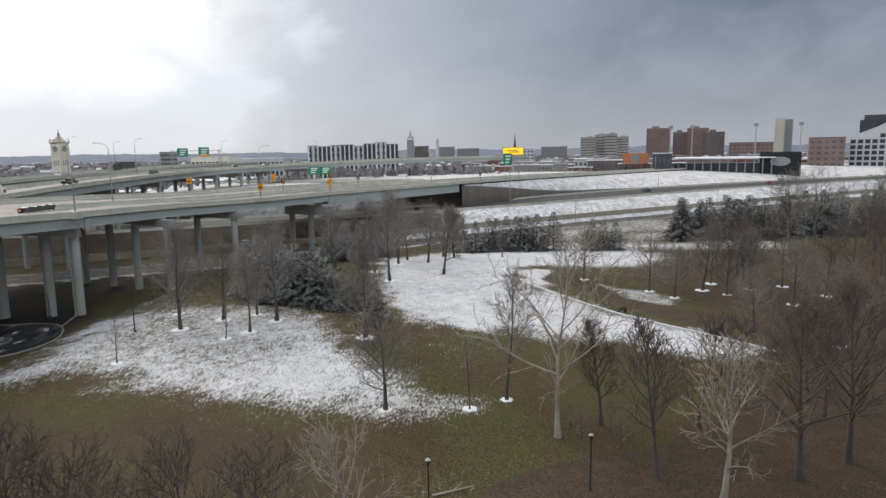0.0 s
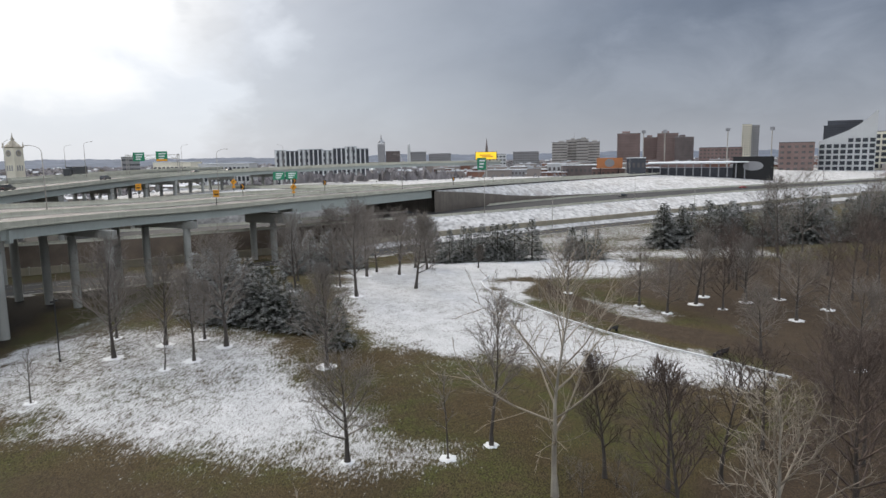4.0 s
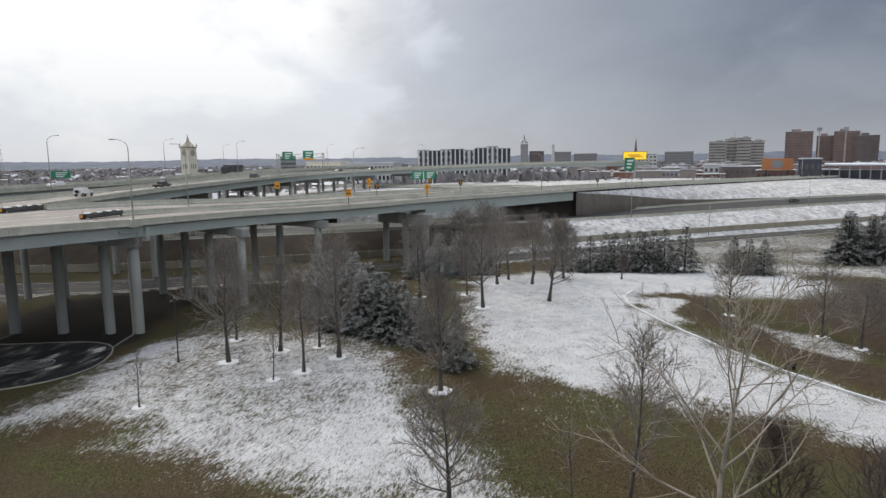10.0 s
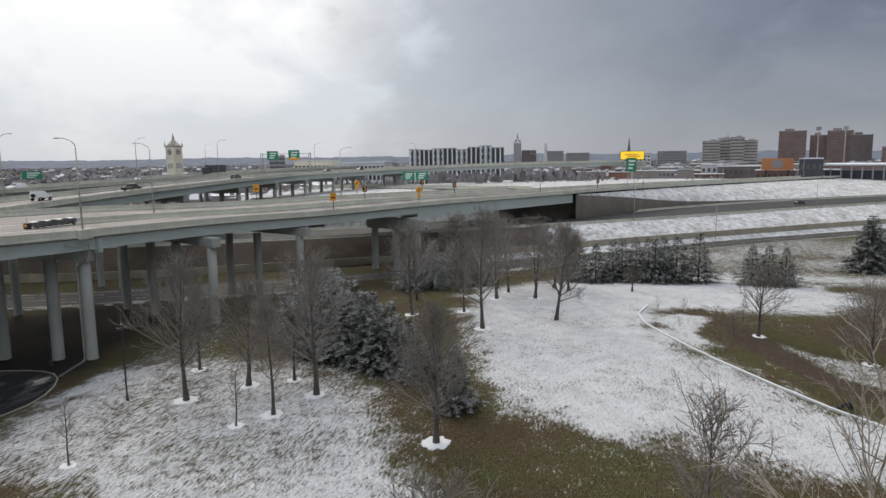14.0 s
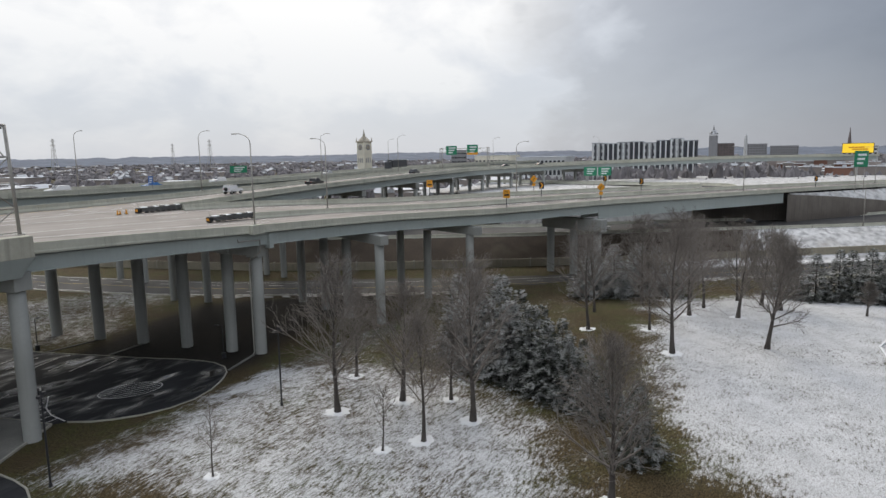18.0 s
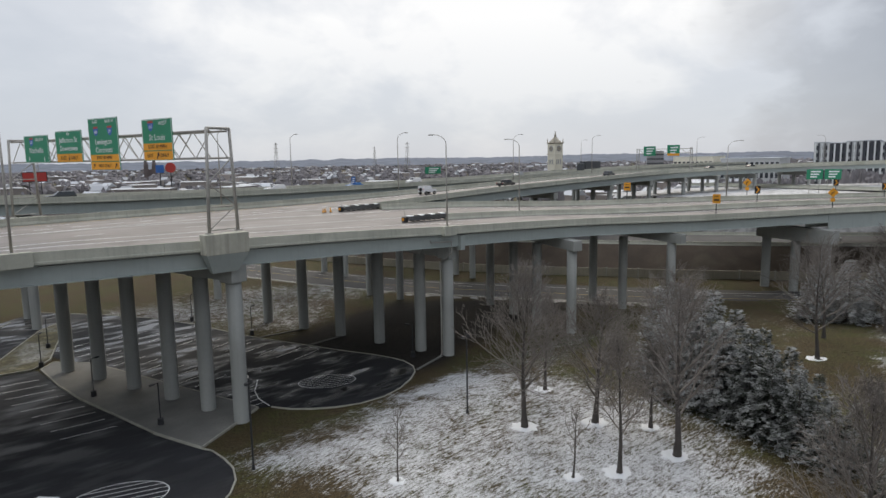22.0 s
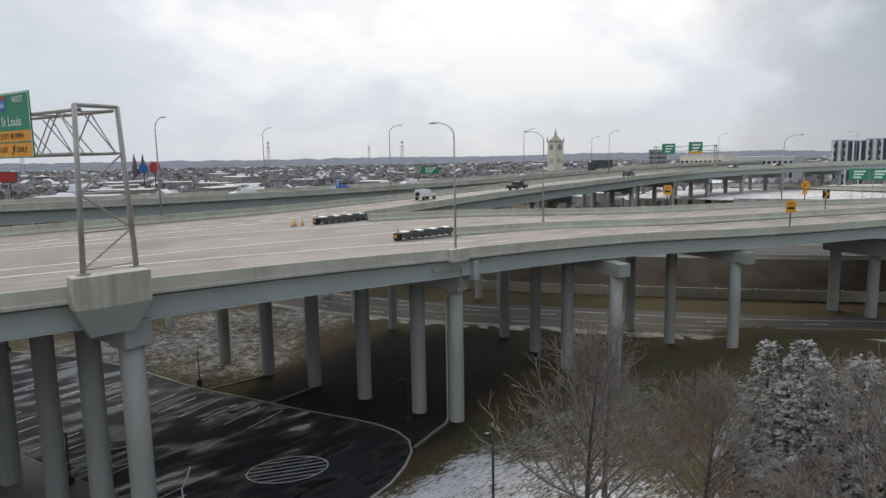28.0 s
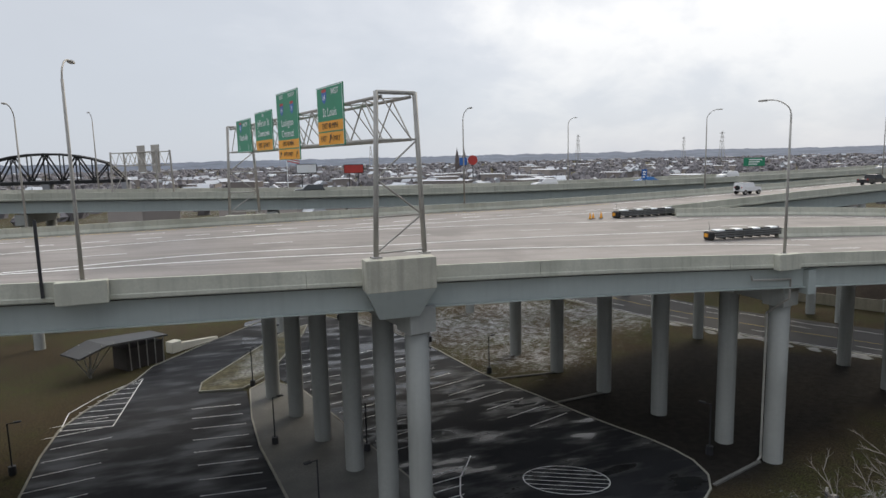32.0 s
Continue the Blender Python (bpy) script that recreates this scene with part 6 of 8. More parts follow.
def sign_a(th, c):
    write(th, "WEST", c - 1.1, 31.2, 0.56), shield(th, c + 1.0, 31.0, "64"), write(th, "St Louis", c, 29.8, 0.86)
    amber(th, 5.5, 10.55, 28.52, 29.22), amber(th, 5.5, 10.55, 27.54, 28.42)
    write(th, "EXIT 40 MPH", c, 28.86, 0.56, -0.08, "black"), write(th, "EXIT        ONLY", c, 27.97, 0.54, -0.08, "black"), arrow(th, c, 27.97, 0.75, -35, -0.08)


def sign_b(th, c):
    write(th, "EAST", c + 1.4, 31.85, 0.48), write(th, "NORTH", c - 1.4, 31.85, 0.48)
    shield(th, c + 1.4, 30.85, "64"), shield(th, c - 1.4, 30.85, "71")
    write(th, "Lexington", c, 29.65, 0.84), write(th, "Cincinnati", c, 28.75, 0.84)
    amber(th, 15.15, 20.95, 27.55, 28.25), amber(th, 15.15, 20.95, 26.62, 27.45)
    write(th, "EXIT 40 MPH", c, 27.9, 0.54, -0.08, "black"), write(th, "EXIT ONLY", c, 27.03, 0.5, -0.08, "black")
    arrow(th, c + 2.2, 27.03, 0.6, -35, -0.08), arrow(th, c - 2.2, 27.03, 0.6, -35, -0.08)


def sign_c(th, c):
    write(th, "TO", c, 30.75, 0.45), write(th, "Jefferson St", c, 30.05, 0.88), write(th, "Downtown", c, 29.1, 0.88)
    amber(th, 22.7, 28.4, 27.55, 28.48)
    write(th, "EXIT     ONLY", c, 28.0, 0.62, -0.08, "black"), arrow(th, c, 28.0, 0.6, 180, -0.08)


def sign_d(th, c):
    write(th, "SOUTH", c - 0.9, 30.3, 0.6), shield(th, c + 1.1, 30.1, "65"), write(th, "Nashville", c, 29.0, 0.95)
    arrow(th, c + 1.9, 28.0, 0.5, 180, -0.06, "white"), arrow(th, c - 1.9, 28.0, 0.5, 180, -0.06, "white")


gantry_sign("green highway sign reading West St Louis with amber exit panels", 5.45, 10.6, 27.48, 31.68, sign_a)
gantry_sign("tall green highway sign for Lexington and Cincinnati with amber panels", 15.1, 21.0, 26.58, 32.25, sign_b)
gantry_sign("green highway sign reading Jefferson St Downtown with amber panel", 22.6, 28.5, 27.5, 31.15, sign_c)
gantry_sign("green highway sign reading South Nashville on the gantry", 30.3, 36.3, 27.5, 30.85, sign_d)
ped = thing("gantry_pedestal", "stained concrete gantry pedestal corbelled out from the parapet", "pedestal")
ped.matrix_basis = pose(-33.0, -1.75, 0)
part("block", Geo().box((0, 0, 19.3), (4.5, 1.35, 2.0), 0, 0.04).mesh("block", M["pedestal"]), ped)
part("corbel", Geo().add([(-2.2, -0.66, 18.3), (2.2, -0.66, 18.3), (1.3, 0.2, 16.4), (-1.3, 0.2, 16.4), (-2.2, 0.6, 18.3), (2.2, 0.6, 18.3), (1.3, 0.7, 16.4), (-1.3, 0.7, 16.4)],
                         [(0, 1, 5, 4), (0, 3, 2, 1), (1, 2, 6, 5), (3, 0, 4, 7), (7, 6, 2, 3), (4, 5, 6, 7)]).mesh("corbel", M["girder"]), ped)
farped = thing("gantry_pedestal", "concrete gantry pedestal on the farther parapet", "pedestal")
farped.matrix_basis = pose(-40.8, 37.0, 0)
part("block", Geo().box((0, 0, 19.6), (4.4, 0.9, 1.85), 0, 0.04).mesh("block", M["parapet"]), farped)


# ---- crash cushions at the gores ----
M["rail"] = material("weathered_guard_rail", (0.12, 0.12, 0.115), 0.6, 0.25, 2, 10, 0.05, metal=0.2)
def crash_cushion(x, y, z, rz):
    th = thing("crash_cushion", "steel crash cushion with ribbed rails and chequered top", "crash cushion", "crash cushions", at=(x, y, z), rz=rz)
    L_ = 8.2
    for s in (-1, 1):
        for i in range(5):
            g = Geo()
            x0, x1 = 0.5 + i * 1.55, 0.5 + i * 1.55 + 1.6
            for k in range(3):
                zc = 0.28 + 0.22 * k
                g.add([(x0, s * 0.5, zc - 0.1), (x1, s * (0.5 + 0.02), zc - 0.1), (x1, s * 0.58, zc), (x0, s * 0.56, zc), (x1, s * (0.5 + 0.02), zc + 0.1), (x0, s * 0.5, zc + 0.1)], [(0, 1, 2, 3), (3, 2, 4, 5)])
            part("rail_panel", g.mesh("rail_panel", M["rail"]), th)
    for i in range(7):
        x0 = 0.7 + i * 1.05
        part("cover", Geo().box((x0 + 0.5, 0, 0.86), (0.92, 0.9, 0.16), 0, 0.05).mesh("cover", M["white" if i % 2 == 0 else "black"]), th, "white cover plate" if i % 2 == 0 else "")
        part("cover_gap", Geo().box((x0 + 1.0, 0, 0.88), (0.14, 0.86, 0.14)).mesh("cover_gap", M["black"]), th)
        part("diaphragm", Geo().box((x0 + 1.0, 0, 0.42), (0.08, 0.9, 0.84)).mesh("diaphragm", M["black"]), th)
    part("nose", Geo().box((0.2, 0, 0.42), (0.7, 1.0, 0.8), 0, 0.12).mesh("nose", M["black"]), th)
    part("nose_plate", Geo().box((-0.17, 0, 0.45), (0.05, 0.5, 0.35)).mesh("nose_plate", M["amber"]), th)
    part("whip", Geo().tube((0.5, 0.3, 0.8), (0.35, 0.3, 1.7), 0.025, 0.015, 5).mesh("whip", M["pole"]), th)
    return th


crash_cushion(1.0, 10.3, 17.95, -2)
crash_cushion(1.2, 26.3, 18.8, 2)
for i, (dx, dy) in enumerate(((-1.2, -0.3), (-2.0, 0.1), (-2.6, -0.2), (-0.6, 0.6))):
    c = thing("traffic_cone", "knocked-about orange and white traffic cone", "traffic cone", "traffic cones", at=(dx + 0.2, 26.2 + dy, 18.9))
    part("cone", Geo().tube((0, 0, 0.04), (0, 0, 0.7), 0.17, 0.03, 10).mesh("cone", M["amber"]), c)
    part("foot", Geo().box((0, 0, 0.02), (0.4, 0.4, 0.05)).mesh("foot", M["black"]), c)
    part("band", Geo().tube((0, 0, 0.34), (0, 0, 0.5), 0.105, 0.07, 10).mesh("band", M["white"]), c)

# drain pipes on the piers
dp = thing("drain_pipe", "grey drain pipe down the face of a bridge column", "pipe", at=(0, 0, 0))
part("downpipe", Geo().chain([(-0.86, 0.86, 0.2), (-0.86, 0.86, 13.0)], 0.10, 8).mesh("downpipe", M["galv"]), dp)
part("elbow", Geo().chain([(-0.86, 0.86, 13.0), (-1.0, -0.5, 14.0), (-0.8, -1.25, 14.6), (-0.8, -1.3, 16.2), (-4.6, -1.25, 16.4), (-4.6, -1.15, 16.75)], 0.09, 8).mesh("elbow", M["galv"]), dp)
part("outlet", Geo().chain([(-0.86, 0.86, 0.3), (-1.3, 0.7, 0.12)], 0.1, 8).mesh("outlet", M["galv"]), dp)
jb = thing("joint_cover", "projecting steel bearing plate at the deck joint", "bridge part", at=(0.9, -1.35, 15.9))
part("plate", Geo().box((0, 0, 0), (0.8, 0.9, 2.0), 0, 0.04).mesh("plate", M["girder"]), jb)


# ---- warning signs ----
def warning_sign(x, y, z, kind, face=200):
    th = thing("warning_sign", {"speed": "amber advisory speed sign on a black post", "diamond": "amber diamond curve sign on a black post", "chevron": "black and amber chevron sign on a post"}[kind], "road sign", "warning signs", at=(x, y, z), rz=face - 180)
    part("post", Geo().box((0.06, 0, 1.1), (0.1, 0.14, 3.2)).mesh("post", M["pole"]), th)
    if kind == "speed":
        p_ = part("panel", Geo().box((0, 0, 2.7), (0.05, 1.3, 1.6)).mesh("panel", M["amber"]), th)
        for i, (w, h) in enumerate(((0.7, 0.16), (0.9, 0.5))):
            part("bar", Geo().box((-0.03, 0, 3.1 - 0.6 * i), (0.02, w, h * 0.6)).mesh("bar", M["black"]), p_)
    elif kind == "diamond":
        p_ = part("panel", Geo().add([(x_, y_, z_) for x_ in (-0.03, 0.03) for y_, z_ in ((0, 2.0), (0.95, 2.95), (0, 3.9), (-0.95, 2.95))], [(0, 1, 2, 3), (7, 6, 5, 4), (0, 4, 5, 1), (1, 5, 6, 2), (2, 6, 7, 3), (3, 7, 4, 0)]).mesh("panel", M["amber"]), th)
        part("curve_arrow", Geo().chain([(-0.05, 0.25, 2.5), (-0.05, 0.2, 2.9), (-0.05, -0.2, 3.2)], 0.07, 4).mesh("curve_arrow", M["black"]), p_)
        part("plate", Geo().box((0, 0, 1.6), (0.05, 0.8, 0.7)).mesh("plate", M["amber"]), th)
    else:
        p_ = part("panel", Geo().box((0, 0, 2.6), (0.05, 1.1, 1.5)).mesh("panel", M["black"]), th)
        for s in (-1, 1):
            part("stroke", Geo().add([(-0.03, 0.35, 2.6 + 0.62 * s), (-0.03, 0.05, 2.6 + 0.62 * s), (-0.03, -0.4, 2.6), (-0.03, -0.1, 2.6)], [(0, 1, 2, 3)]).mesh("stroke", M["amber"]), p_)
    return th


for x, f, kind in ((49.8, EDGE_NEAR, "speed"), (58.5, EDGE_B, "speed"), (75.0, EDGE_A, "chevron"), (88.5, EDGE_B, "diamond"), (77.2, EDGE_NEAR, "diamond"), (108, EDGE_A, "chevron"), (112, EDGE_B, "chevron"), (160, EDGE_NEAR, "chevron"), (-56, EDGE_NEAR, "speed")):
    y, z = f(x)[:2]
    warning_sign(x, y + 0.1, z - 0.1, kind, 215)


def small_sign(name, label, x, y, z, w, h, mat, post, face=205, cat="road sign"):
    th = thing(name, label, cat, at=(x, y, z), rz=face - 180)
    p_ = part("panel", Geo().box((0, 0, 0), (0.08, w, h), 0, 0.02).mesh("panel", M[mat]), th)
    part("border", Geo().box((-0.03, 0, 0), (0.06, w - 0.14, h - 0.14), 0, 0.01).mesh("border", M[mat]), p_)
    for i in range(3):
        part("bar", Geo().box((-0.07, 0.06 * w * (i - 1), h * (0.26 - 0.26 * i)), (0.02, w * (0.62 - 0.1 * i), h * 0.13)).mesh("bar", M["white"]), p_)
    if post:
        for s in (-0.3, 0.3):
            part("post", Geo().tube((0.1, s * w, -h / 2 - post), (0.1, s * w, h / 2), 0.09, 0.09, 8).mesh("post", M["galv"]), th)
    return th


small_sign("road_sign", "wide green direction sign on posts between the ramps", 173.4, -1.4, 20.3, 4.7, 3.2, "green", 6.5)
small_sign("road_sign", "wide green direction sign on posts between the ramps", 171.7, 3.4, 20.3, 4.7, 3.2, "green", 6.5)
small_sign("road_sign", "tall green direction sign above the ramp", 163.5, -79.8, 24.0, 3.6, 4.7, "green", 7.5, 190)
small_sign("road_sign", "small blue route marker on the farther parapet", 30, 60.6, 22.6, 0.9, 1.8, "blue", 1.2, 230)
small_sign("road_sign", "green exit sign beyond the farther viaduct", 140, 148, 22.4, 7, 3, "green", 8, 230)
g2 = thing("sign_gantry", "distant galvanised gantry over the main line", "gantry", at=(174.2, 45.2, 1.4), rz=0)
for yy in (0.5, 22):
    for s in (-1, 1):
        part("post", Geo().tube((s, yy, 19.4), (s * 0.8, yy, 28.5), 0.16, 0.16, 8).mesh("post", M["galv"]), g2)
    part("top_beam", Geo().tube((-0.8, yy, 28.4), (0.8, yy, 28.4), 0.13, 0.13, 6).mesh("top_beam", M["galv"]), g2)
for z in (26.6, 28.2):
    part("chord", Geo().tube((0.8, 0.5, z), (0.8, 22, z), 0.12, 0.12, 6).mesh("chord", M["galv"]), g2)
for i in range(10):
    part("lattice", Geo().tube((0.8, 0.5 + 2.15 * i, 26.6 if i % 2 else 28.2), (0.8, 0.5 + 2.15 * (i + 1), 28.2 if i % 2 else 26.6), 0.07, 0.07, 5).mesh("lattice", M["galv"]), g2)
small_sign("road_sign", "green direction sign on the distant gantry", 173.2, 61.8, 28.9, 4.4, 3.6, "green", 0)
s_ = small_sign("road_sign", "green direction sign with amber strip on the distant gantry", 172.8, 52, 29.0, 4.4, 4.0, "green", 0)
part("exit_panel", Geo().box((-0.05, 0, -1.55), (0.08, 4.2, 0.85)).mesh("exit_panel", M["amber"]), s_, "amber exit panel")


# ---- vehicles ----
PAINT = {k: material("car_paint_" + k, c, 0.3, 0.05, 1, 4, 0.0, spec=0.6) for k, c in {"white": (0.7, 0.7, 0.7), "black": (0.015, 0.015, 0.017), "silver": (0.35, 0.36, 0.37), "blue": (0.04, 0.16, 0.40), "dark": (0.04, 0.045, 0.05), "red": (0.2, 0.02, 0.02)}.items()}


def vehicle(x, y, z, rz, kind, paint, label):
    prof = {"suv": ([(-2.3, 0.45), (-2.35, 0.95), (-2.2, 1.1), (-2.0, 1.72), (0.3, 1.75), (1.0, 1.12), (2.2, 0.98), (2.3, 0.5)], 1.85),
            "car": ([(-2.3, 0.4), (-2.3, 0.85), (-1.7, 0.98), (-1.1, 1.42), (0.3, 1.45), (1.1, 0.95), (2.2, 0.82), (2.3, 0.42)], 1.78),
            "pickup": ([(-2.9, 0.55), (-2.9, 1.15), (-0.9, 1.15), (-0.75, 1.85), (0.75, 1.88), (1.35, 1.22), (2.75, 1.12), (2.85, 0.6)], 1.95),
            "jeep": ([(-2.0, 0.55), (-2.0, 1.15), (-1.95, 1.85), (0.4, 1.85), (0.65, 1.2), (1.95, 1.12), (2.0, 0.6)], 1.8),
            "truck": ([(-8.5, 1.0), (-8.5, 4.1), (5.5, 4.1), (5.5, 1.0)], 2.55)}[kind]
    pts, w = prof
    th = thing("pickup_truck" if kind == "pickup" else ("lorry" if kind == "truck" else "car"), label, "lorry" if kind == "truck" else ("pickup truck" if kind == "pickup" else "car"), "traffic", at=(x, y, z), rz=rz)
    n = len(pts)
    g = Geo()
    vs = []
    for s, k in ((-1, 0.0), (1, 0.0)):
        vs += [(a, s * (w / 2 - (0.16 if b > 1.3 and kind != "truck" else 0)), b) for a, b in pts]
    g.add(vs, [tuple(range(n)), tuple(range(2 * n - 1, n - 1, -1))] + [(i, n + i, n + (i + 1) % n, (i + 1) % n) for i in range(n)])
    part("body", g.mesh("body", PAINT[paint]), th)
    wx = {"truck": (-7, -5.8, 4.5)}.get(kind, (-1.4, 1.45))
    for a in wx:
        for s in (-1, 1):
            wh = part("wheel", Geo().tube((a, s * (w / 2 - 0.22), 0.36), (a, s * (w / 2 + 0.02), 0.36), 0.37, 0.37, 16).mesh("wheel", M["tyre"]), th)
            part("rim", Geo().tube((a, s * (w / 2 + 0.0), 0.36), (a, s * (w / 2 + 0.03), 0.36), 0.2, 0.2, 10).mesh("rim", M["galv"]), wh)
    if kind == "truck":
        part("cab", Geo().box((7.0, 0, 2.0), (2.6, 2.4, 2.9), 0, 0.2).mesh("cab", PAINT["dark"]), th)
        for s in (-1, 1):
            part("wheel", Geo().tube((7.2, s * 0.95, 0.5), (7.2, s * 1.25, 0.5), 0.5, 0.5, 16).mesh("wheel", M["tyre"]), th)
        return th
    lo, hi = (1.15, 1.62) if kind != "car" else (0.98, 1.36)
    back_x, front_x = {"suv": (-2.0, 0.55), "car": (-1.25, 0.6), "pickup": (-0.72, 0.95), "jeep": (-1.8, 0.45)}[kind]
    for s in (-1, 1):
        part("side_window", Geo().add([(back_x, s * (w / 2 - 0.06), lo), (front_x, s * (w / 2 - 0.06), lo), (front_x - 0.45, s * (w / 2 - 0.14), hi), (back_x + 0.2, s * (w / 2 - 0.14), hi)], [(0, 1, 2, 3)]).mesh("side_window", M["glassy"]), th)
        part("headlight", Geo().box((pts[-1][0] - 0.02, s * (w / 2 - 0.3), pts[-2][1] - 0.18), (0.1, 0.36, 0.16), 0, 0.03).mesh("headlight", M["white"]), th)
        part("tail_light", Geo().box((pts[0][0] + 0.02, s * (w / 2 - 0.2), pts[1][1] - 0.05), (0.08, 0.2, 0.2), 0, 0.02).mesh("tail_light", M["red"]), th)
    i = next(k for k in range(n - 1) if pts[k][1] > 1.4 and pts[k + 1][1] < 1.3)
    (ax, az_), (bx, bz) = pts[i], pts[i + 1]
    part("windscreen", Geo().add([(ax + 0.05 + 0.02, -w / 2 + 0.26, az_ - 0.06), (ax + 0.07, w / 2 - 0.26, az_ - 0.06), (bx - 0.02, w / 2 - 0.16, bz + 0.06), (bx - 0.02, -w / 2 + 0.16, bz + 0.06)], [(0, 1, 2, 3)]).mesh("windscreen", M["glassy"]), th)
    if kind == "jeep":
        part("soft_top", Geo().box((-0.8, 0, 1.66), (2.2, 1.5, 0.44), 0, 0.08).mesh("soft_top", PAINT["black"]), th)
        part("spare_wheel", Geo().tube((-2.05, 0, 1.05), (-2.3, 0, 1.05), 0.38, 0.38, 16).mesh("spare_wheel", M["tyre"]), th)
    return th


def on_road(fa, fb, x, u, kind, paint, label, back=False):
    (ya, za), (yb, zb) = fa(x)[:2], fb(x)[:2]
    d = math.degrees(math.atan2(fa(x + 1)[0] - fa(x - 1)[0], 2))
    vehicle(x, ya + (yb - ya) * u, za + (zb - za) * u - PARAPET + 0.02, d + (180 if back else 0), kind, paint, label)


on_road(EDGE_C, EDGE_FAR, 60, 0.45, "pickup", "black", "black pickup truck driving on the main line")
on_road(EDGE_C, EDGE_FAR, 122, 0.5, "suv", "dark", "dark car driving on the main line")
on_road(EDGE_C, EDGE_FAR, 200, 0.6, "car", "dark", "dark saloon car on the upper viaduct")
on_road(EDGE_C, EDGE_FAR, 222, 0.5, "car", "black", "black saloon car on the upper viaduct")
on_road(EDGE_C, EDGE_FAR, 33.8, 0.72, "jeep", "white", "white off-road car with a black soft top")
on_road(EDGE_NEAR, EDGE_FAR, -62, 0.42, "pickup", "black", "black pickup truck on the wide deck")
on_road(EDGE_D, EDGE_E, 12, 0.35, "suv", "white", "white car on the farther viaduct", True)
on_road(EDGE_D, EDGE_E, 58, 0.6, "suv", "white", "white car on the farther viaduct", True)
on_road(EDGE_D, EDGE_E, -30, 0.35, "suv", "dark", "dark car on the farther viaduct", True)
on_road(EDGE_D, EDGE_E, 34, 0.35, "car", "blue", "blue car on the farther viaduct", True)
on_road(EDGE_D, EDGE_E, 110, 0.4, "suv", "silver", "pale car on the farther viaduct", True)
on_road(EDGE_D, EDGE_E, 170, 0.5, "truck", "dark", "dark box lorry on the farther viaduct", True)
vehicle(-52.3, -6.1, 0.09, 40, "car", "white", "white car parked on the wet drive")
for u, k, c, b in ((30, "suv", "silver", 0.4), (52, "car", "dark", 0.6), (18, "pickup", "white", 0.3), (150, "suv", "dark", 0.5), (232, "car", "red", 0.6)):
    d = math.degrees(math.atan2(-2, R5_FAR(u + 1)[0] - R5_FAR(u - 1)[0]))
    vehicle(R5_NEAR(u)[0] * (1 - b) + R5_FAR(u)[0] * b, -u, 6.35 + (0.2 if u > 170 else 0), d, k, c, {"white": "white pickup on the lower highway", "silver": "silver car on the lower highway", "dark": "dark car on the lower highway", "red": "dark red car on the lower highway"}[c])

# ---- the city and the distance ----
EYE = Vector((-90, -70))


def far_at(az, d):
    return EYE.x + d * math.cos(radians(az)), EYE.y + d * math.sin(radians(az))


PANE = {}


def building(name, label, x, y, rz, w, dpt, h, wall, rows, cols, wmat="glassy", wfrac=(0.5, 0.55), roof="roof", strip=False, sides=(-1,), cat="building", z0=0.0):
    """A block with its own windows on the sides that face the park; local -x is the main front, width along y."""
    th = thing(name, label, cat, at=(x, y, z0), rz=rz)
    part("wall", Geo().box((0, 0, h / 2 - 1), (dpt, w, h + 2), 0, 0.02).mesh("wall", M[wall]), th)
    part("roof", Geo().box((0, 0, h + 0.2), (dpt + 0.5, w + 0.5, 0.5)).mesh("roof", M[roof]), th)
    if not rows:
        return th
    cw, rh = w / cols, h * 0.94 / rows
    sw, sh_ = cw * wfrac[0], rh * wfrac[1]
    if strip:
        cols, sw, cw = 1, w * 0.94, w
    key = (round(sw, 2), round(sh_, 2), wmat)
    if key not in PANE:
        PANE[key] = Geo().box((0, 0, 0), (0.3, sw, sh_)).mesh("window", M[wmat])
    for r in range(rows):
        for c in range(cols):
            part("window", PANE[key], th, m=pose(-dpt / 2 - 0.05, -w / 2 + cw * (c + 0.5), h * 0.03 + rh * (r + 0.5)))
    if len(sides) > 1:
        n = max(2, int(dpt / (w / max(cols, 1)))) if not strip else 1
        cw2 = dpt / n
        key2 = (round(cw2 * wfrac[0], 2), round(sh_, 2), wmat, "side")
        if key2 not in PANE:
            PANE[key2] = Geo().box((0, 0, 0), (cw2 * (wfrac[0] if not strip else 0.9), 0.3, sh_)).mesh("window", M[wmat])
        for r in range(rows):
            for c in range(n):
                part("window", PANE[key2], th, m=pose(-dpt / 2 + cw2 * (c + 0.5), sides[1] * (w / 2 + 0.05), h * 0.03 + rh * (r + 0.5)))
    return th


# black and white apartment blocks
for i in range(8):
    yy = 66 - i * 9.0
    tall = (33.5, 33.0, 33.8, 34, 33, 34.5, 35.5, 34)[i]
    th = building("apartment_block", "modern apartment block with black and white vertical panels", 412, yy, 8, 8.8, 16, tall, "pale" if i % 2 == 0 else "darkclad", 7, 3, "glassy", (0.42, 0.6), "roofsnow")
    for k in range(5):
        part("panel", Geo().box((-8.2, -3.52 + 1.76 * k, tall / 2), (0.5, 0.95, tall - 0.6)).mesh("panel", M["white" if (i + k) % 2 == 0 else "darkclad"]), th)
dome = thing("domed_tower", "dark brick tower with a small domed cap behind the apartments", "tower", at=(600, 10, 0), rz=0)
part("shaft", Geo().box((0, 0, 20), (7, 7, 42)).mesh("shaft", M["greyc"]), dome)
part("cap", Geo().tube((0, 0, 42), (0, 0, 46), 4.2, 1.6, 12).mesh("cap", M["roof"]), dome)
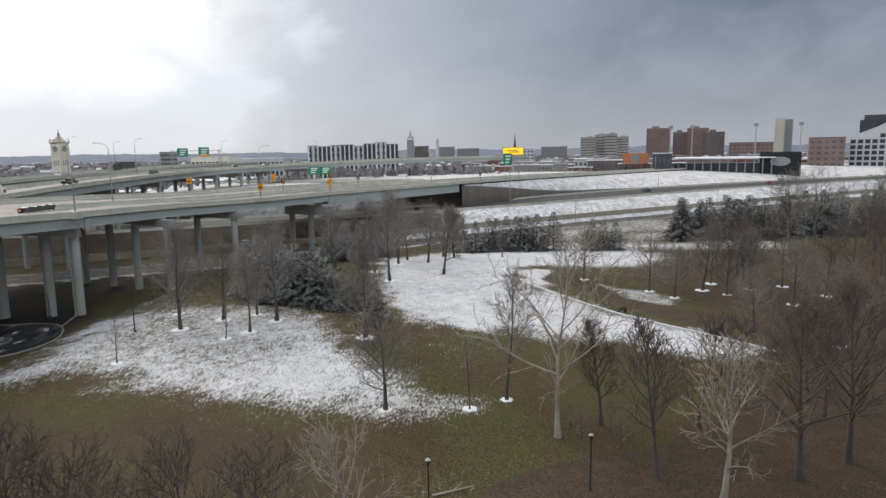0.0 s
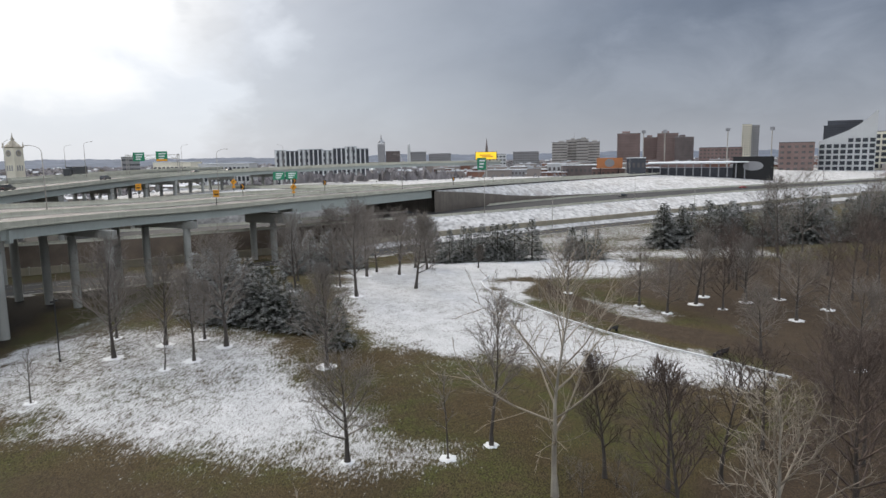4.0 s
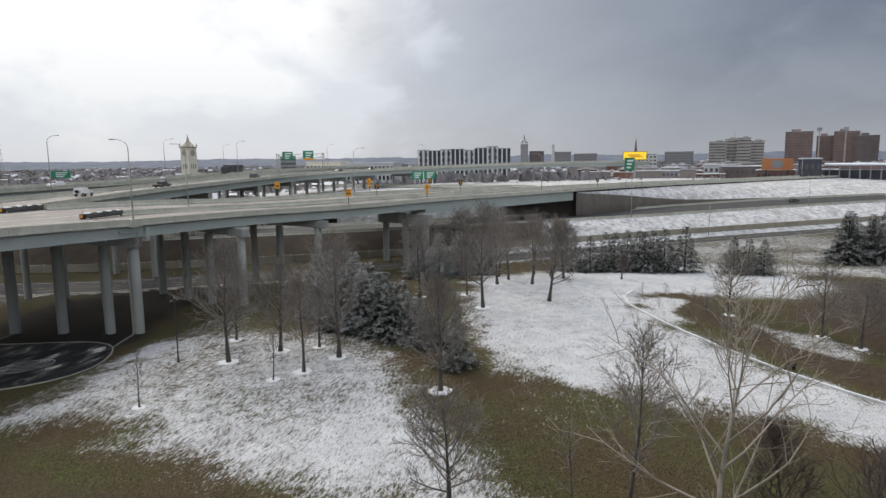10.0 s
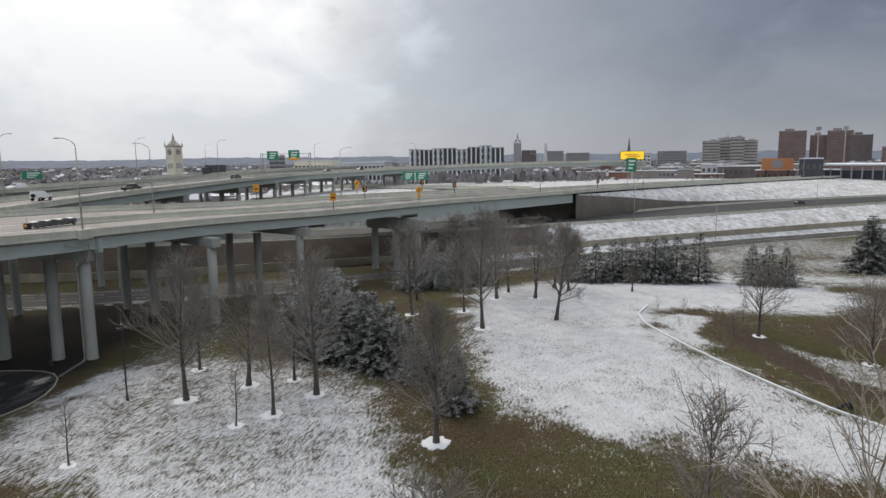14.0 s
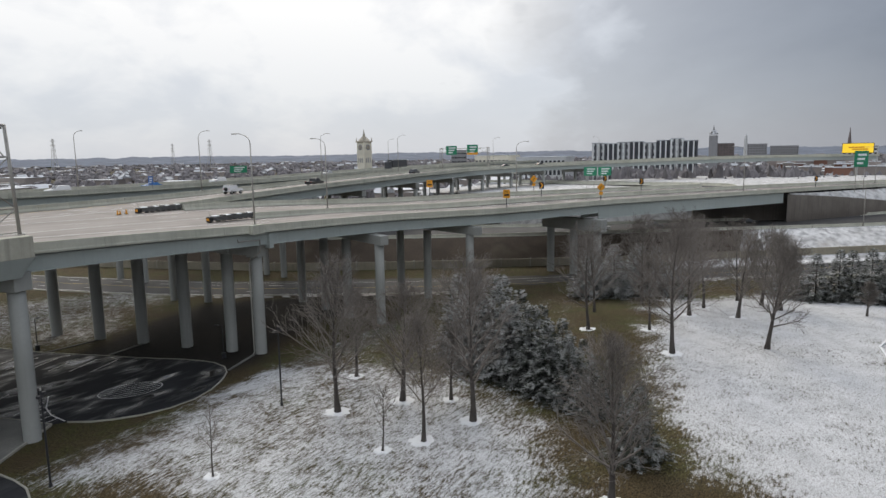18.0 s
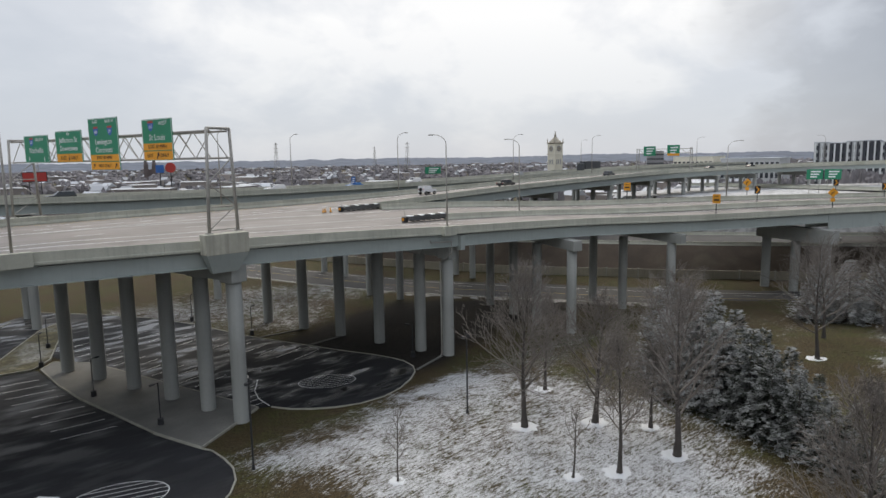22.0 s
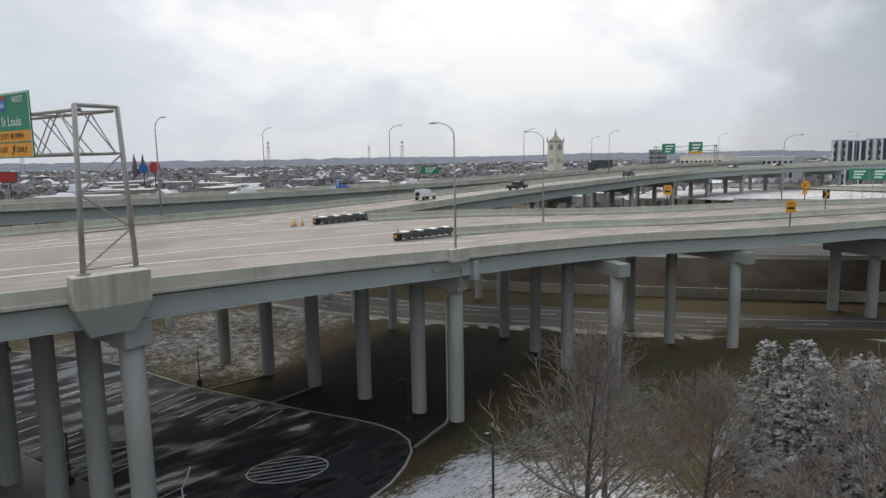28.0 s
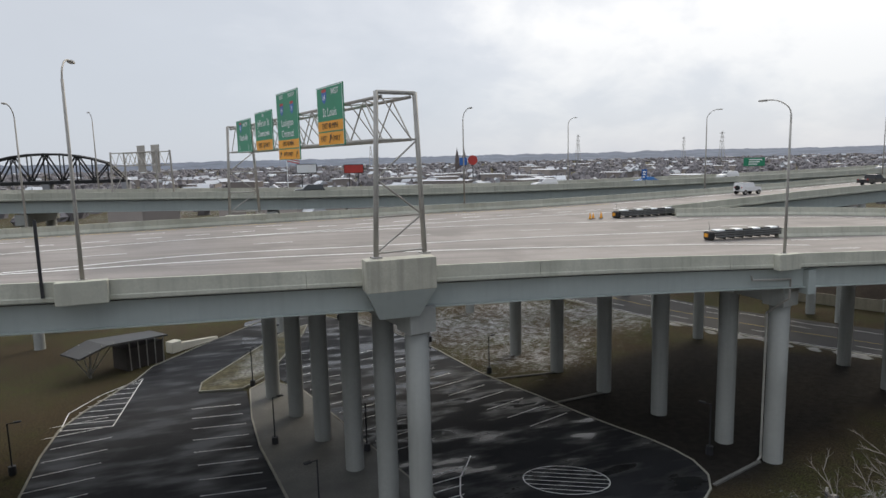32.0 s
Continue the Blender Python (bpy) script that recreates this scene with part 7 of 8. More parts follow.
part("spire", Geo().tube((0, 0, 46), (0, 0, 51), 0.7, 0.1, 8).mesh("spire", M["roof"]), dome)
# pale long warehouses left of them
building("warehouse", "long pale industrial building with square windows", 440, 118, 5, 40, 30, 24, "pale", 3, 12, "glassy", (0.6, 0.5), "roofsnow")
building("warehouse", "long pale industrial building with square windows", 445, 162, 5, 30, 30, 26, "buff", 2, 9, "glassy", (0.6, 0.5), "roofsnow")
building("office_block", "grey slab office building far behind the viaduct", 640, 300, 30, 18, 18, 32, "greyc", 6, 10, "glassy", (0.7, 0.4))
# clock tower
ct = thing("clock_tower", "tall buff stone clock tower with an ornate crown roof", "tower", at=(464, 313, 0), rz=78)
part("shaft", Geo().box((0, 0, 19.8), (10.4, 10.4, 41.6), 0, 0.25).mesh("shaft", M["buff"]), ct)
part("string_course", Geo().box((0, 0, 30.6), (10.9, 10.9, 0.7), 0, 0.1).mesh("string_course", M["buff"]), ct)
part("cornice", Geo().box((0, 0, 40.9), (11.8, 11.8, 0.9), 0, 0.2).mesh("cornice", M["stone_worn"]), ct)
for a in range(4):
    ca_, sa_ = math.cos(a * math.pi / 2), math.sin(a * math.pi / 2)
    fc = part("clock_face", Geo().tube((ca_ * 5.2, sa_ * 5.2, 35.6), (ca_ * 5.45, sa_ * 5.45, 35.6), 2.7, 2.7, 20).mesh("clock_face", M["greyc"]), ct, "dark open clock ring")
    part("dial_ring", Geo().tube((ca_ * 5.4, sa_ * 5.4, 35.6), (ca_ * 5.55, sa_ * 5.55, 35.6), 2.0, 2.0, 18).mesh("dial_ring", M["stone_worn"]), fc)
    part("clock_hand", Geo().box((ca_ * 5.6, sa_ * 5.6, 36.3), (0.15 + abs(sa_) * 0.3, 0.15 + abs(ca_) * 0.3, 1.8)).mesh("clock_hand", M["darkclad"]), fc)
    for u in (-2.4, 0, 2.4):
        part("slit_window", Geo().box((ca_ * 5.2 - sa_ * u, sa_ * 5.2 + ca_ * u, 23), (0.5 + abs(sa_) * 0.5, 0.5 + abs(ca_) * 0.5, 4.5)).mesh("slit_window", M["greyc"]), ct)
    px_, py_ = 5.2 * (ca_ - sa_), 5.2 * (sa_ + ca_)
    part("pinnacle", Geo().tube((px_, py_, 41), (px_, py_, 45.2), 0.75, 0.12, 6).mesh("pinnacle", M["stone_worn"]), ct)
    part("dormer", Geo().box((ca_ * 4.1, sa_ * 4.1, 42.6), (1.6, 1.6, 2.6), 0, 0.1).mesh("dormer", M["buff"]), ct)
part("crown_roof", Geo().tube((0, 0, 41.2), (0, 0, 46.4), 6.6, 1.5, 8).mesh("crown_roof", M["stone_worn"]), ct)
part("lantern", Geo().tube((0, 0, 46.2), (0, 0, 49.0), 1.3, 1.0, 8).mesh("lantern", M["stone_worn"]), ct)
part("finial", Geo().tube((0, 0, 49), (0, 0, 53), 0.7, 0.1, 6).mesh("finial", M["stone_worn"]), ct)

# brick housing towers, hospital, towers
for az, d, w, h, lab, mat in ((-14.6, 1180, 38, 61, "tall red brick apartment tower", "brick"), (-16.4, 1200, 26, 54, "red brick apartment block", "brick"), (-17.7, 1190, 34, 60, "tall red brick apartment tower", "brick"), (-19.0, 1185, 30, 53, "red brick apartment block", "brick_dark")):
    x, y = far_at(az, d)
    th = building("brick_tower", lab + " on the skyline", x, y, az, w, 22, h, mat, 13, 10, "pane_dull", (0.42, 0.42))
    part("roof_house", Geo().box((2, w * 0.12, h + 2.2), (9, w * 0.34, 4.4)).mesh("roof_house", M[mat]), th)
    part("parapet", Geo().box((-10.4, 0, h + 0.6), (0.5, w, 0.8)).mesh("parapet", M["stone_grey"]), th)
for az, d, w, h in ((-8.9, 1150, 26, 48), (-9.9, 1160, 20, 52), (-10.8, 1150, 20, 53), (-11.7, 1155, 22, 48)):
    x, y = far_at(az, d)
    th = building("hospital_block", "grey institutional block with banded windows", x, y, az, w, 24, h, "stone_grey", 10, 1, "pane_dull", (0.9, 0.34), strip=True)
    part("roof_house", Geo().box((3, -w * 0.1, h + 1.6), (8, w * 0.4, 3.2)).mesh("roof_house", M["stone_grey"]), th)
x, y = far_at(-10.1, 1160)
ant = thing("antenna_mast", "thin mast on the hospital roof", "mast", at=(x, y, 48))
part("mast", Geo().tube((0, 0, 0), (0, 0, 16), 0.7, 0.2, 6).mesh("mast", M["greyc"]), ant)
for az, d, w, h, mat, lab in ((-23.6, 1420, 17, 80, "buff", "slender tan apartment tower on the skyline"), (-24.2, 1425, 15, 78, "greyc", "slender grey apartment tower on the skyline"), (-30.2, 1600, 62, 88, "darkclad", "dark glass office tower on the skyline"), (-29.5, 1590, 36, 78, "darkclad", "dark glass office tower with a sloped top"), (-34.6, 1700, 32, 80, "darkclad", "dark glass office tower on the skyline"), (-37.5, 900, 30, 33, "greyc", "brown brick office block"), (-39.5, 1000, 40, 38, "brick", "red brick block at the edge of downtown"), (-41.5, 1000, 34, 36, "brick", "red brick block at the edge of downtown"), (-36.2, 900, 26, 35, "brick", "tan brick office block behind the ballpark"), (-27.3, 620, 26, 34, "brick", "red brick building near the ballpark"), (-21.8, 900, 50, 33, "brick", "low red brick warehouse"), (-6.0, 1300, 50, 34, "greyc", "grey flat-roofed block in the distance"), (-3.2, 900, 34, 29, "pale", "pale office building beyond the ramps"), (3.5, 1300, 36, 37, "greyc", "grey apartment blocks in the distance"), (5.6, 1400, 30, 40, "brick_dark", "dark apartment block in the distance"), (1.5, 1500, 50, 34, "greyc", "long grey block in the distance")):
    x, y = far_at(az, d)
    building("city_building", lab, x, y, az, w, 24, h, mat, max(5, int(h / 4.6)), max(4, int(w / 4.5)), "glassy" if mat in ("darkclad", "pale") else "pane_dull", (0.55, 0.42))

# the office building with the sail-shaped gable
x, y = far_at(-30.6, 640)
tb = thing("gable_office", "pale stone office building with a tall curved triangular gable", "building", at=(x, y, 0), rz=-30.6)
prof = [(20, 0), (20, 35), (14, 37), (8, 39.5), (0, 43), (-8, 48), (-14, 53), (-19, 58.5), (-20, 58.5), (-20, 0)]
n = len(prof)
g = Geo()
g.add([(-13, a, b) for a, b in prof] + [(-9, a, b) for a, b in prof], [tuple(range(n)), tuple(range(2 * n - 1, n - 1, -1))] + [(i, n + i, n + (i + 1) % n, (i + 1) % n) for i in range(n)])
part("gable_wall", g.mesh("gable_wall", M["pale"]), tb)
part("wing", Geo().box((4, -2, 16), (24, 36, 34)).mesh("wing", M["pale"]), tb)
me_p = Geo().box((0, 0, 0), (0.4, 3.6, 3.1)).mesh("window", M["glassy"])
for r in range(8):
    for c in range(8):
        yy = 17.5 - c * 5.0
        zz = 3 + r * 4.6
        if zz < 34 or (zz < 40 and c > 3):
            part("window", me_p, tb, m=pose(-13.1, yy, zz))
x, y = far_at(-33.2, 660)
building("office_block", "square-windowed yellow office block beside the gable", x, y, -33, 34, 20, 42, "buff", 8, 6, "glassy", (0.75, 0.65))

# ballpark
x, y = far_at(-20.2, 470)
sd = thing("ballpark_stand", "dark low ballpark grandstand with a long pale roof", "stadium", at=(x, y, 0), rz=-20)
part("wall", Geo().box((4, 0, 8), (20, 62, 18)).mesh("wall", M["darkclad"]), sd)
part("roof", Geo().add([(-12, -31, 20.3), (-12, 31, 20.3), (-3, 31, 20.9), (-3, -31, 20.9), (-12, -31, 20.7), (-12, 31, 20.7), (-3, 31, 21.3), (-3, -31, 21.3)], [(3, 2, 1, 0), (4, 5, 6, 7), (0, 1, 5, 4), (1, 2, 6, 5), (2, 3, 7, 6), (3, 0, 4, 7)]).mesh("roof", M["roofsnow"]), sd)
for i in range(12):
    part("pillar", Geo().box((-10, -29 + 5.2 * i, 9), (0.7, 0.7, 22)).mesh("pillar", M["greyc"]), sd)
for k in range(3):
    part("tier", Geo().box((-7.5 + 2 * k, 0, 5.5 + 4.5 * k), (3, 60, 1.0)).mesh("tier", M["greyc"]), sd)
x, y = far_at(-24.4, 465)
sb = thing("scoreboard", "black ballpark scoreboard with a pale oval badge", "scoreboard", at=(x, y, 0), rz=-24)
part("panel", Geo().box((0, 0, 13.5), (3, 24, 21)).mesh("panel", M["black"]), sb)
part("badge", Geo().add([(-1.6, 6 * math.cos(a / 12 * math.pi), 18 + 3 * math.sin(a / 12 * math.pi)) for a in range(24)], [tuple(range(24))]).mesh("badge", M["greyc"]), sb)
for s in (-8, 8):
    part("leg", Geo().box((0, s, 2), (1, 1, 6)).mesh("leg", M["pole"]), sb)
for az in (-15.9, -25.6, -22.4, -17.6):
    x, y = far_at(az, 540)
    fl = thing("floodlight_mast", "tall ballpark floodlight mast", "mast", "floodlight masts", at=(x, y, 0), rz=az)
    part("mast", Geo().tube((0, 0, 0), (0, 0, 44), 0.6, 0.35, 7).mesh("mast", M["galv"]), fl)
    part("lamp_bank", Geo().box((0, 0, 44), (0.8, 3.2, 2.4)).mesh("lamp_bank", M["greyc"]), fl)
x, y = far_at(-13.2, 455)
bb = thing("painted_billboard", "weathered orange billboard with a dark round emblem", "billboard", at=(x, y, 0), rz=-13)
part("panel", Geo().box((0, 0, 21), (0.8, 17, 7)).mesh("panel", material("billboard_orange", (0.55, 0.22, 0.09), 0.6, 0.15, 0.5, 3, 0.0)), bb)
part("emblem", Geo().add([(-0.45, 3.2 * math.cos(a / 10 * math.pi), 21 + 2.8 * math.sin(a / 10 * math.pi)) for a in range(20)], [tuple(range(20))]).mesh("emblem", M["greyc"]), bb)
for s in (-6, 6):
    part("leg", Geo().box((0, s, 9), (0.6, 0.6, 18)).mesh("leg", M["pole"]), bb)
for az, d, w, h, mat, lab in ((-13.1, 470, 22, 17, "brick", "orange brick warehouse under a billboard"), (-16.0, 480, 22, 17, "brick_dark", "dark brick warehouse by the highway"), (-10.6, 500, 26, 19, "brick_dark", "dark brick warehouse by the highway"), (-8.7, 520, 14, 20, "pale", "row of pale storage silos"), (-15.4, 452, 12, 24, "darkclad", "dark boxy building beside the ballpark"), (-18.6, 520, 40, 19, "brick", "brick warehouse behind the ballpark"), (-36.8, 560, 26, 18, "greyc", "low brick depot with snowy roof"), (-41, 620, 40, 17, "greyc", "low cream depot building"), (-6.3, 560, 30, 15, "greyc", "low grey depot beyond the ramps")):
    x, y = far_at(az, d)
    building("warehouse", lab, x, y, az, w, 16, h, mat, 3, max(3, int(w / 3)), "pane_dull", (0.5, 0.4), "roofsnow")
x, y = far_at(-36.0, 600)
mu = thing("mural_wall", "long blue and green painted wall by the ballpark", "wall", at=(x, y, 0), rz=-36)
part("wall", Geo().box((0, 0, 10), (2, 30, 20)).mesh("wall", M["greyc"]), mu)
part("blue_band", Geo().add([(-1.1, -15, 15), (-1.1, 15, 18), (-1.1, 15, 20), (-1.1, -15, 20)], [(0, 1, 2, 3)]).mesh("blue_band", M["blue"]), mu)
part("green_band", Geo().add([(-1.1, -15, 10), (-1.1, 15, 14), (-1.1, 6, 17), (-1.1, -15, 13)], [(0, 1, 2, 3)]).mesh("green_band", M["green"]), mu)

# lit billboard
glow = bpy.data.materials.new("billboard_light")
glow.use_nodes = True
b_ = glow.node_tree.nodes["Principled BSDF"]
b_.inputs["Base Color"].default_value = (0.1, 0.08, 0.01, 1)
b_.inputs["Emission Color"].default_value, b_.inputs["Emission Strength"].default_value = (1.0, 0.66, 0.03, 1), 0.95
lb = thing("lit_billboard", "bright yellow electronic billboard on a steel post", "billboard", at=(331, -89, 0), rz=-4)
part("screen", Geo().box((-0.5, 0, 27.2), (0.2, 13.4, 4.6)).mesh("screen", glow), lb)
part("cabinet", Geo().box((0.2, 0, 27.2), (1.2, 13.9, 5.1)).mesh("cabinet", M["pole"]), lb)
for s in (-0.6, 0.4):
    part("bar", Geo().box((-0.62, 1.5 * s, 27.2 + s), (0.05, 7, 0.7)).mesh("bar", M["amber"]), lb)
part("post", Geo().tube((0.3, 0, 0), (0.3, 0, 25), 0.7, 0.6, 10).mesh("post", M["galv"]), lb)

# pylons, spires, masts
def pylon(x, y, h):
    th = thing("power_pylon", "distant grey lattice power pylon", "pylon", "power pylons", at=(x, y, 0))
    for sx in (-1, 1):
        for sy in (-1, 1):
            part("leg", Geo().tube((sx * 5, sy * 5, 0), (sx * 0.8, sy * 0.8, h), 0.4, 0.25, 4).mesh("leg", M["galv"]), th)
    for i in range(7):
        z0, z1 = h * i / 7, h * (i + 1) / 7
        a, b = 5 - 4.2 * i / 7, 5 - 4.2 * (i + 1) / 7
        part("brace", Geo().tube((-a, -a, z0), (b, -b, z1), 0.22, 0.22, 4).tube((a, a, z0), (-b, b, z1), 0.22, 0.22, 4).mesh("brace", M["galv"]), th)
    for z in (h * 0.7, h * 0.82, h * 0.94):
        part("cross_arm", Geo().box((0, 0, z), (1.0, 15, 0.7)).mesh("cross_arm", M["galv"]), th)
    return th


pylon(663, 1163, 68), pylon(939, 1059, 68), pylon(300, 1500, 60), pylon(1200, 1500, 70)
ch = thing("twin_spire_church", "dark brick church with two pointed spires", "church", at=(412, 1187, 0), rz=70)
for s in (-1, 1):
    part("tower", Geo().box((0, s * 7, 12), (8, 8, 28)).mesh("tower", M["brick_dark"]), ch)
    part("spire", Geo().tube((0, s * 7, 26), (0, s * 7, 46), 4.5, 0.2, 6).mesh("spire", M["brick_dark"]), ch)
part("nave", Geo().box((14, 0, 8), (30, 18, 20)).mesh("nave", M["brick_dark"]), ch)
obel = thing("stone_obelisk", "white stone obelisk far beyond the flyover", "monument", at=(*far_at(4.2, 1250), 0))
part("shaft", Geo().tube((0, 0, 0), (0, 0, 50), 4, 2.2, 4).mesh("shaft", M["pale"]), obel)
part("tip", Geo().tube((0, 0, 50), (0, 0, 54), 2.2, 0.1, 4).mesh("tip", M["pale"]), obel)
sp2 = thing("church_spire", "slim dark church spire above the ramps", "church", at=(*far_at(-2.6, 1100), 0))
part("spire", Geo().tube((0, 0, 20), (0, 0, 56), 4, 0.2, 8).mesh("spire", M["brick_dark"]), sp2)
part("tower", Geo().box((0, 0, 10), (9, 9, 24)).mesh("tower", M["brick_dark"]), sp2)

# the black truss bridge by the river
tr = thing("truss_bridge", "old black steel truss bridge with a curved top chord", "bridge", at=(-172, 439, -3), rz=-4)
bays, L_ = 10, 92.0
def chord_z(u):
    return 27 + 11 * (1 - abs(2 * u - 1) ** 2.2)
for s in (-4, 4):
    for i in range(bays):
        a, b = i / bays, (i + 1) / bays
        xa, xb = -L_ + L_ * a + 70, -L_ + L_ * b + 70
        za, zb = (chord_z(a) if 0 < i else 21), (chord_z(b) if i < bays - 1 else 21)
        part("top_chord", Geo().tube((xa, s, za), (xb, s, zb), 0.75, 0.75, 5).mesh("top_chord", M["black"]), tr)
        part("bottom_chord", Geo().tube((xa, s, 20.5), (xb, s, 20.5), 0.8, 0.8, 5).mesh("bottom_chord", M["black"]), tr)
        if 0 < i < bays:
            part("hanger", Geo().tube((xa, s, 20.5), (xa, s, za), 0.4, 0.4, 4).mesh("hanger", M["black"]), tr)
        if 0 < i < bays - 1:
            up_ = i % 2 == 0
            part("diagonal", Geo().tube((xa, s, 20.5 if up_ else za), (xb, s, zb if up_ else 20.5), 0.5, 0.5, 4).mesh("diagonal", M["black"]), tr)
part("deck", Geo().box((-L_ / 2 + 70, 0, 19.6), (L_, 9, 1.6)).mesh("deck", M["black"]), tr)
for i in range(3):
    part("pier", Geo().box((-L_ + 70 + 46 * i, 0, 9), (4, 10, 20)).mesh("pier", M["greyc"]), tr)
part("approach", Geo().add([(70 + 6 * k, s * 3.5 + -0.045 * (6 * k) ** 1.6, 20.4 - 0.12 * k) for k in range(9) for s in (-1, 1)], [(2 * i, 2 * i + 2, 2 * i + 3, 2 * i + 1) for i in range(8)]).mesh("approach", M["greyc"]), tr)
fg = thing("sign_gantry", "galvanised gantry over the farther viaduct seen from behind", "gantry", at=(-53.2, 67.8, -2), rz=32)
for yy in (-4.2, 10.5):
    for s in (-1.3, 1.3):
        part("post", Geo().tube((s, yy, 22.2), (s * 0.8, yy, 30.6), 0.16, 0.14, 8).mesh("post", M["galv"]), fg)
    part("brace", Geo().tube((-1.3, yy, 23.5), (1.2, yy, 28), 0.06, 0.06, 6).mesh("brace", M["galv"]), fg)
for z in (28.4, 30.4):
    for s in (-1, 1):
        part("chord", Geo().tube((s, -4.2, z), (s, 10.5, z), 0.09, 0.09, 6).mesh("chord", M["galv"]), fg)
for i in range(10):
    for s in (-1, 1):
        part("lattice", Geo().tube((s, -4.2 + 1.47 * i, 28.4 if i % 2 else 30.4), (s, -4.2 + 1.47 * (i + 1), 30.4 if i % 2 else 28.4), 0.05, 0.05, 5).mesh("lattice", M["galv"]), fg)
for yy in (0.5, 5.0):
    part("sign_back", Geo().box((1.25, yy, 29.4), (0.1, 2.4, 4.2)).mesh("sign_back", M["galv"]), fg)
for az, d, w, h, mat, z in ((83, 420, 12, 5, "white", 22), (79, 430, 12, 5, "red", 21)):
    x, y = -43 + d * math.cos(radians(az)), -41 + d * math.sin(radians(az))
    rb = thing("roadside_billboard", "roadside billboard on posts beyond the viaduct", "billboard", at=(x, y, 0), rz=az)
    part("panel", Geo().box((0, 0, z), (0.6, w, h)).mesh("panel", M[mat]), rb)
    part("frame", Geo().box((0.5, 0, z), (0.6, w + 0.8, h + 0.8)).mesh("frame", M["pole"]), rb)
    for s in (-3, 3):
        part("post", Geo().box((0.4, s, z / 2), (0.5, 0.5, z)).mesh("post", M["pole"]), rb)
x, y = -43 + 620 * math.cos(radians(69)), -41 + 620 * math.sin(radians(69))
ft = thing("roadside_sign", "tall pair of red and blue roadside trade signs on poles", "sign", at=(x, y, 0), rz=69)
part("red_panel", Geo().tube((0, -4, 24), (0.8, -4, 24), 4.6, 4.6, 16).mesh("red_panel", M["red"]), ft)
part("blue_panel", Geo().box((0, 5, 23), (0.8, 7, 7), 0, 0.3).mesh("blue_panel", M["blue"]), ft)
for s in (-4, 5):
    part("pole", Geo().tube((0.5, s, 0), (0.5, s, 21), 0.5, 0.4, 8).mesh("pole", M["pole"]), ft)
fp = thing("flag_pole", "white pole with a striped flag", "flag", at=(-8, 330, 0), rz=80)
part("pole", Geo().tube((0, 0, 0), (0, 0, 32), 0.25, 0.15, 8).mesh("pole", M["white"]), fp)
for k in range(7):
    part("stripe", Geo().add([(0.1 * math.sin(i), -0.2 - i * 1.1, 31 - k * 0.62 - 0.25 * i) for i in range(7)] + [(0.1 * math.sin(i), -0.2 - i * 1.1, 30.4 - k * 0.62 - 0.25 * i) for i in range(7)], [(i, i + 1, 8 + i, 7 + i) for i in range(6)]).mesh("stripe", M["red" if k % 2 == 0 else "white"]), fp)
part("canton", Geo().add([(-0.15, -0.2, 31.1), (-0.15, -3.2, 30.4), (-0.15, -3.2, 28), (-0.15, -0.2, 28.7)], [(0, 1, 2, 3)]).mesh("canton", M["blue"]), fp)

# neighbourhoods and woods out to the horizon
rh_ = random.Random(8)
hw, hr = Geo(), Geo()
for i in range(800):
    az, d = rh_.uniform(-42, 112), 330 * (10 ** (rh_.random() ** 0.9))
    if d > 3000 or (az < 20 and d < 520) or (az > 90 and d < 700):
        continue
    x, y = far_at(az, d)
    big = rh_.random() < 0.16
    w, dp, h = (rh_.uniform(20, 46), rh_.uniform(14, 26), rh_.uniform(6, 11)) if big else (rh_.uniform(8, 14), rh_.uniform(7, 10), rh_.uniform(4.5, 8))
    a = rh_.uniform(0, 180)
    hw.box((x, y, h / 2), (w, dp, h), a)
    c_, s_ = math.cos(radians(a)), math.sin(radians(a))
    rz_ = 0.6 if big else dp * 0.38
    pts = [(-w / 2 - 0.4, -dp / 2 - 0.5, h), (w / 2 + 0.4, -dp / 2 - 0.5, h), (w / 2 + 0.4, dp / 2 + 0.5, h), (-w / 2 - 0.4, dp / 2 + 0.5, h), (-w / 2 - 0.4, 0, h + rz_), (w / 2 + 0.4, 0, h + rz_)]
    hr.add([(x + px_ * c_ - py_ * s_, y + px_ * s_ + py_ * c_, pz_) for px_, py_, pz_ in pts], [(0, 1, 5, 4), (2, 3, 4, 5), (0, 4, 3), (1, 2, 5)])
hb = Geo()
for i in range(330):
    az, d = rh_.uniform(-42, 2), rh_.uniform(480, 950)
    x, y = far_at(az, d)
    w, dp, h = rh_.uniform(7, 24), rh_.uniform(8, 16), rh_.uniform(7, 19)
    if (abs(az + 20.5) < 4.5 and d < 560) or (az < -25 and d < 640):
        continue
    (hb if rh_.random() < 0.4 else hw).box((x, y, h / 2), (dp, w, h), az)
    hr.box((x, y, h + 0.25), (dp + 0.5, w + 0.5, 0.5), az)
    for k in range(rh_.randrange(0, 3)):
        hr.box((x + rh_.uniform(-2, 2), y + rh_.uniform(-w, w) * 0.3, h + 1.0), (2, rh_.uniform(1.5, 4), 1.5), az)
houses = thing("distant_houses", "scattered low houses with snowy roofs in the distance", "houses", kind="stuff")
part("walls", hw.mesh("walls", material("house_walls", (0.42, 0.37, 0.34), 0.9, 0.3, 0.02, 0.5, 0.0, island=0.6)), houses, kind="stuff")
part("brick_walls", hb.mesh("brick_walls", material("house_brick", (0.28, 0.15, 0.11), 0.9, 0.3, 0.02, 0.5, 0.0, island=0.8)), houses, kind="stuff")
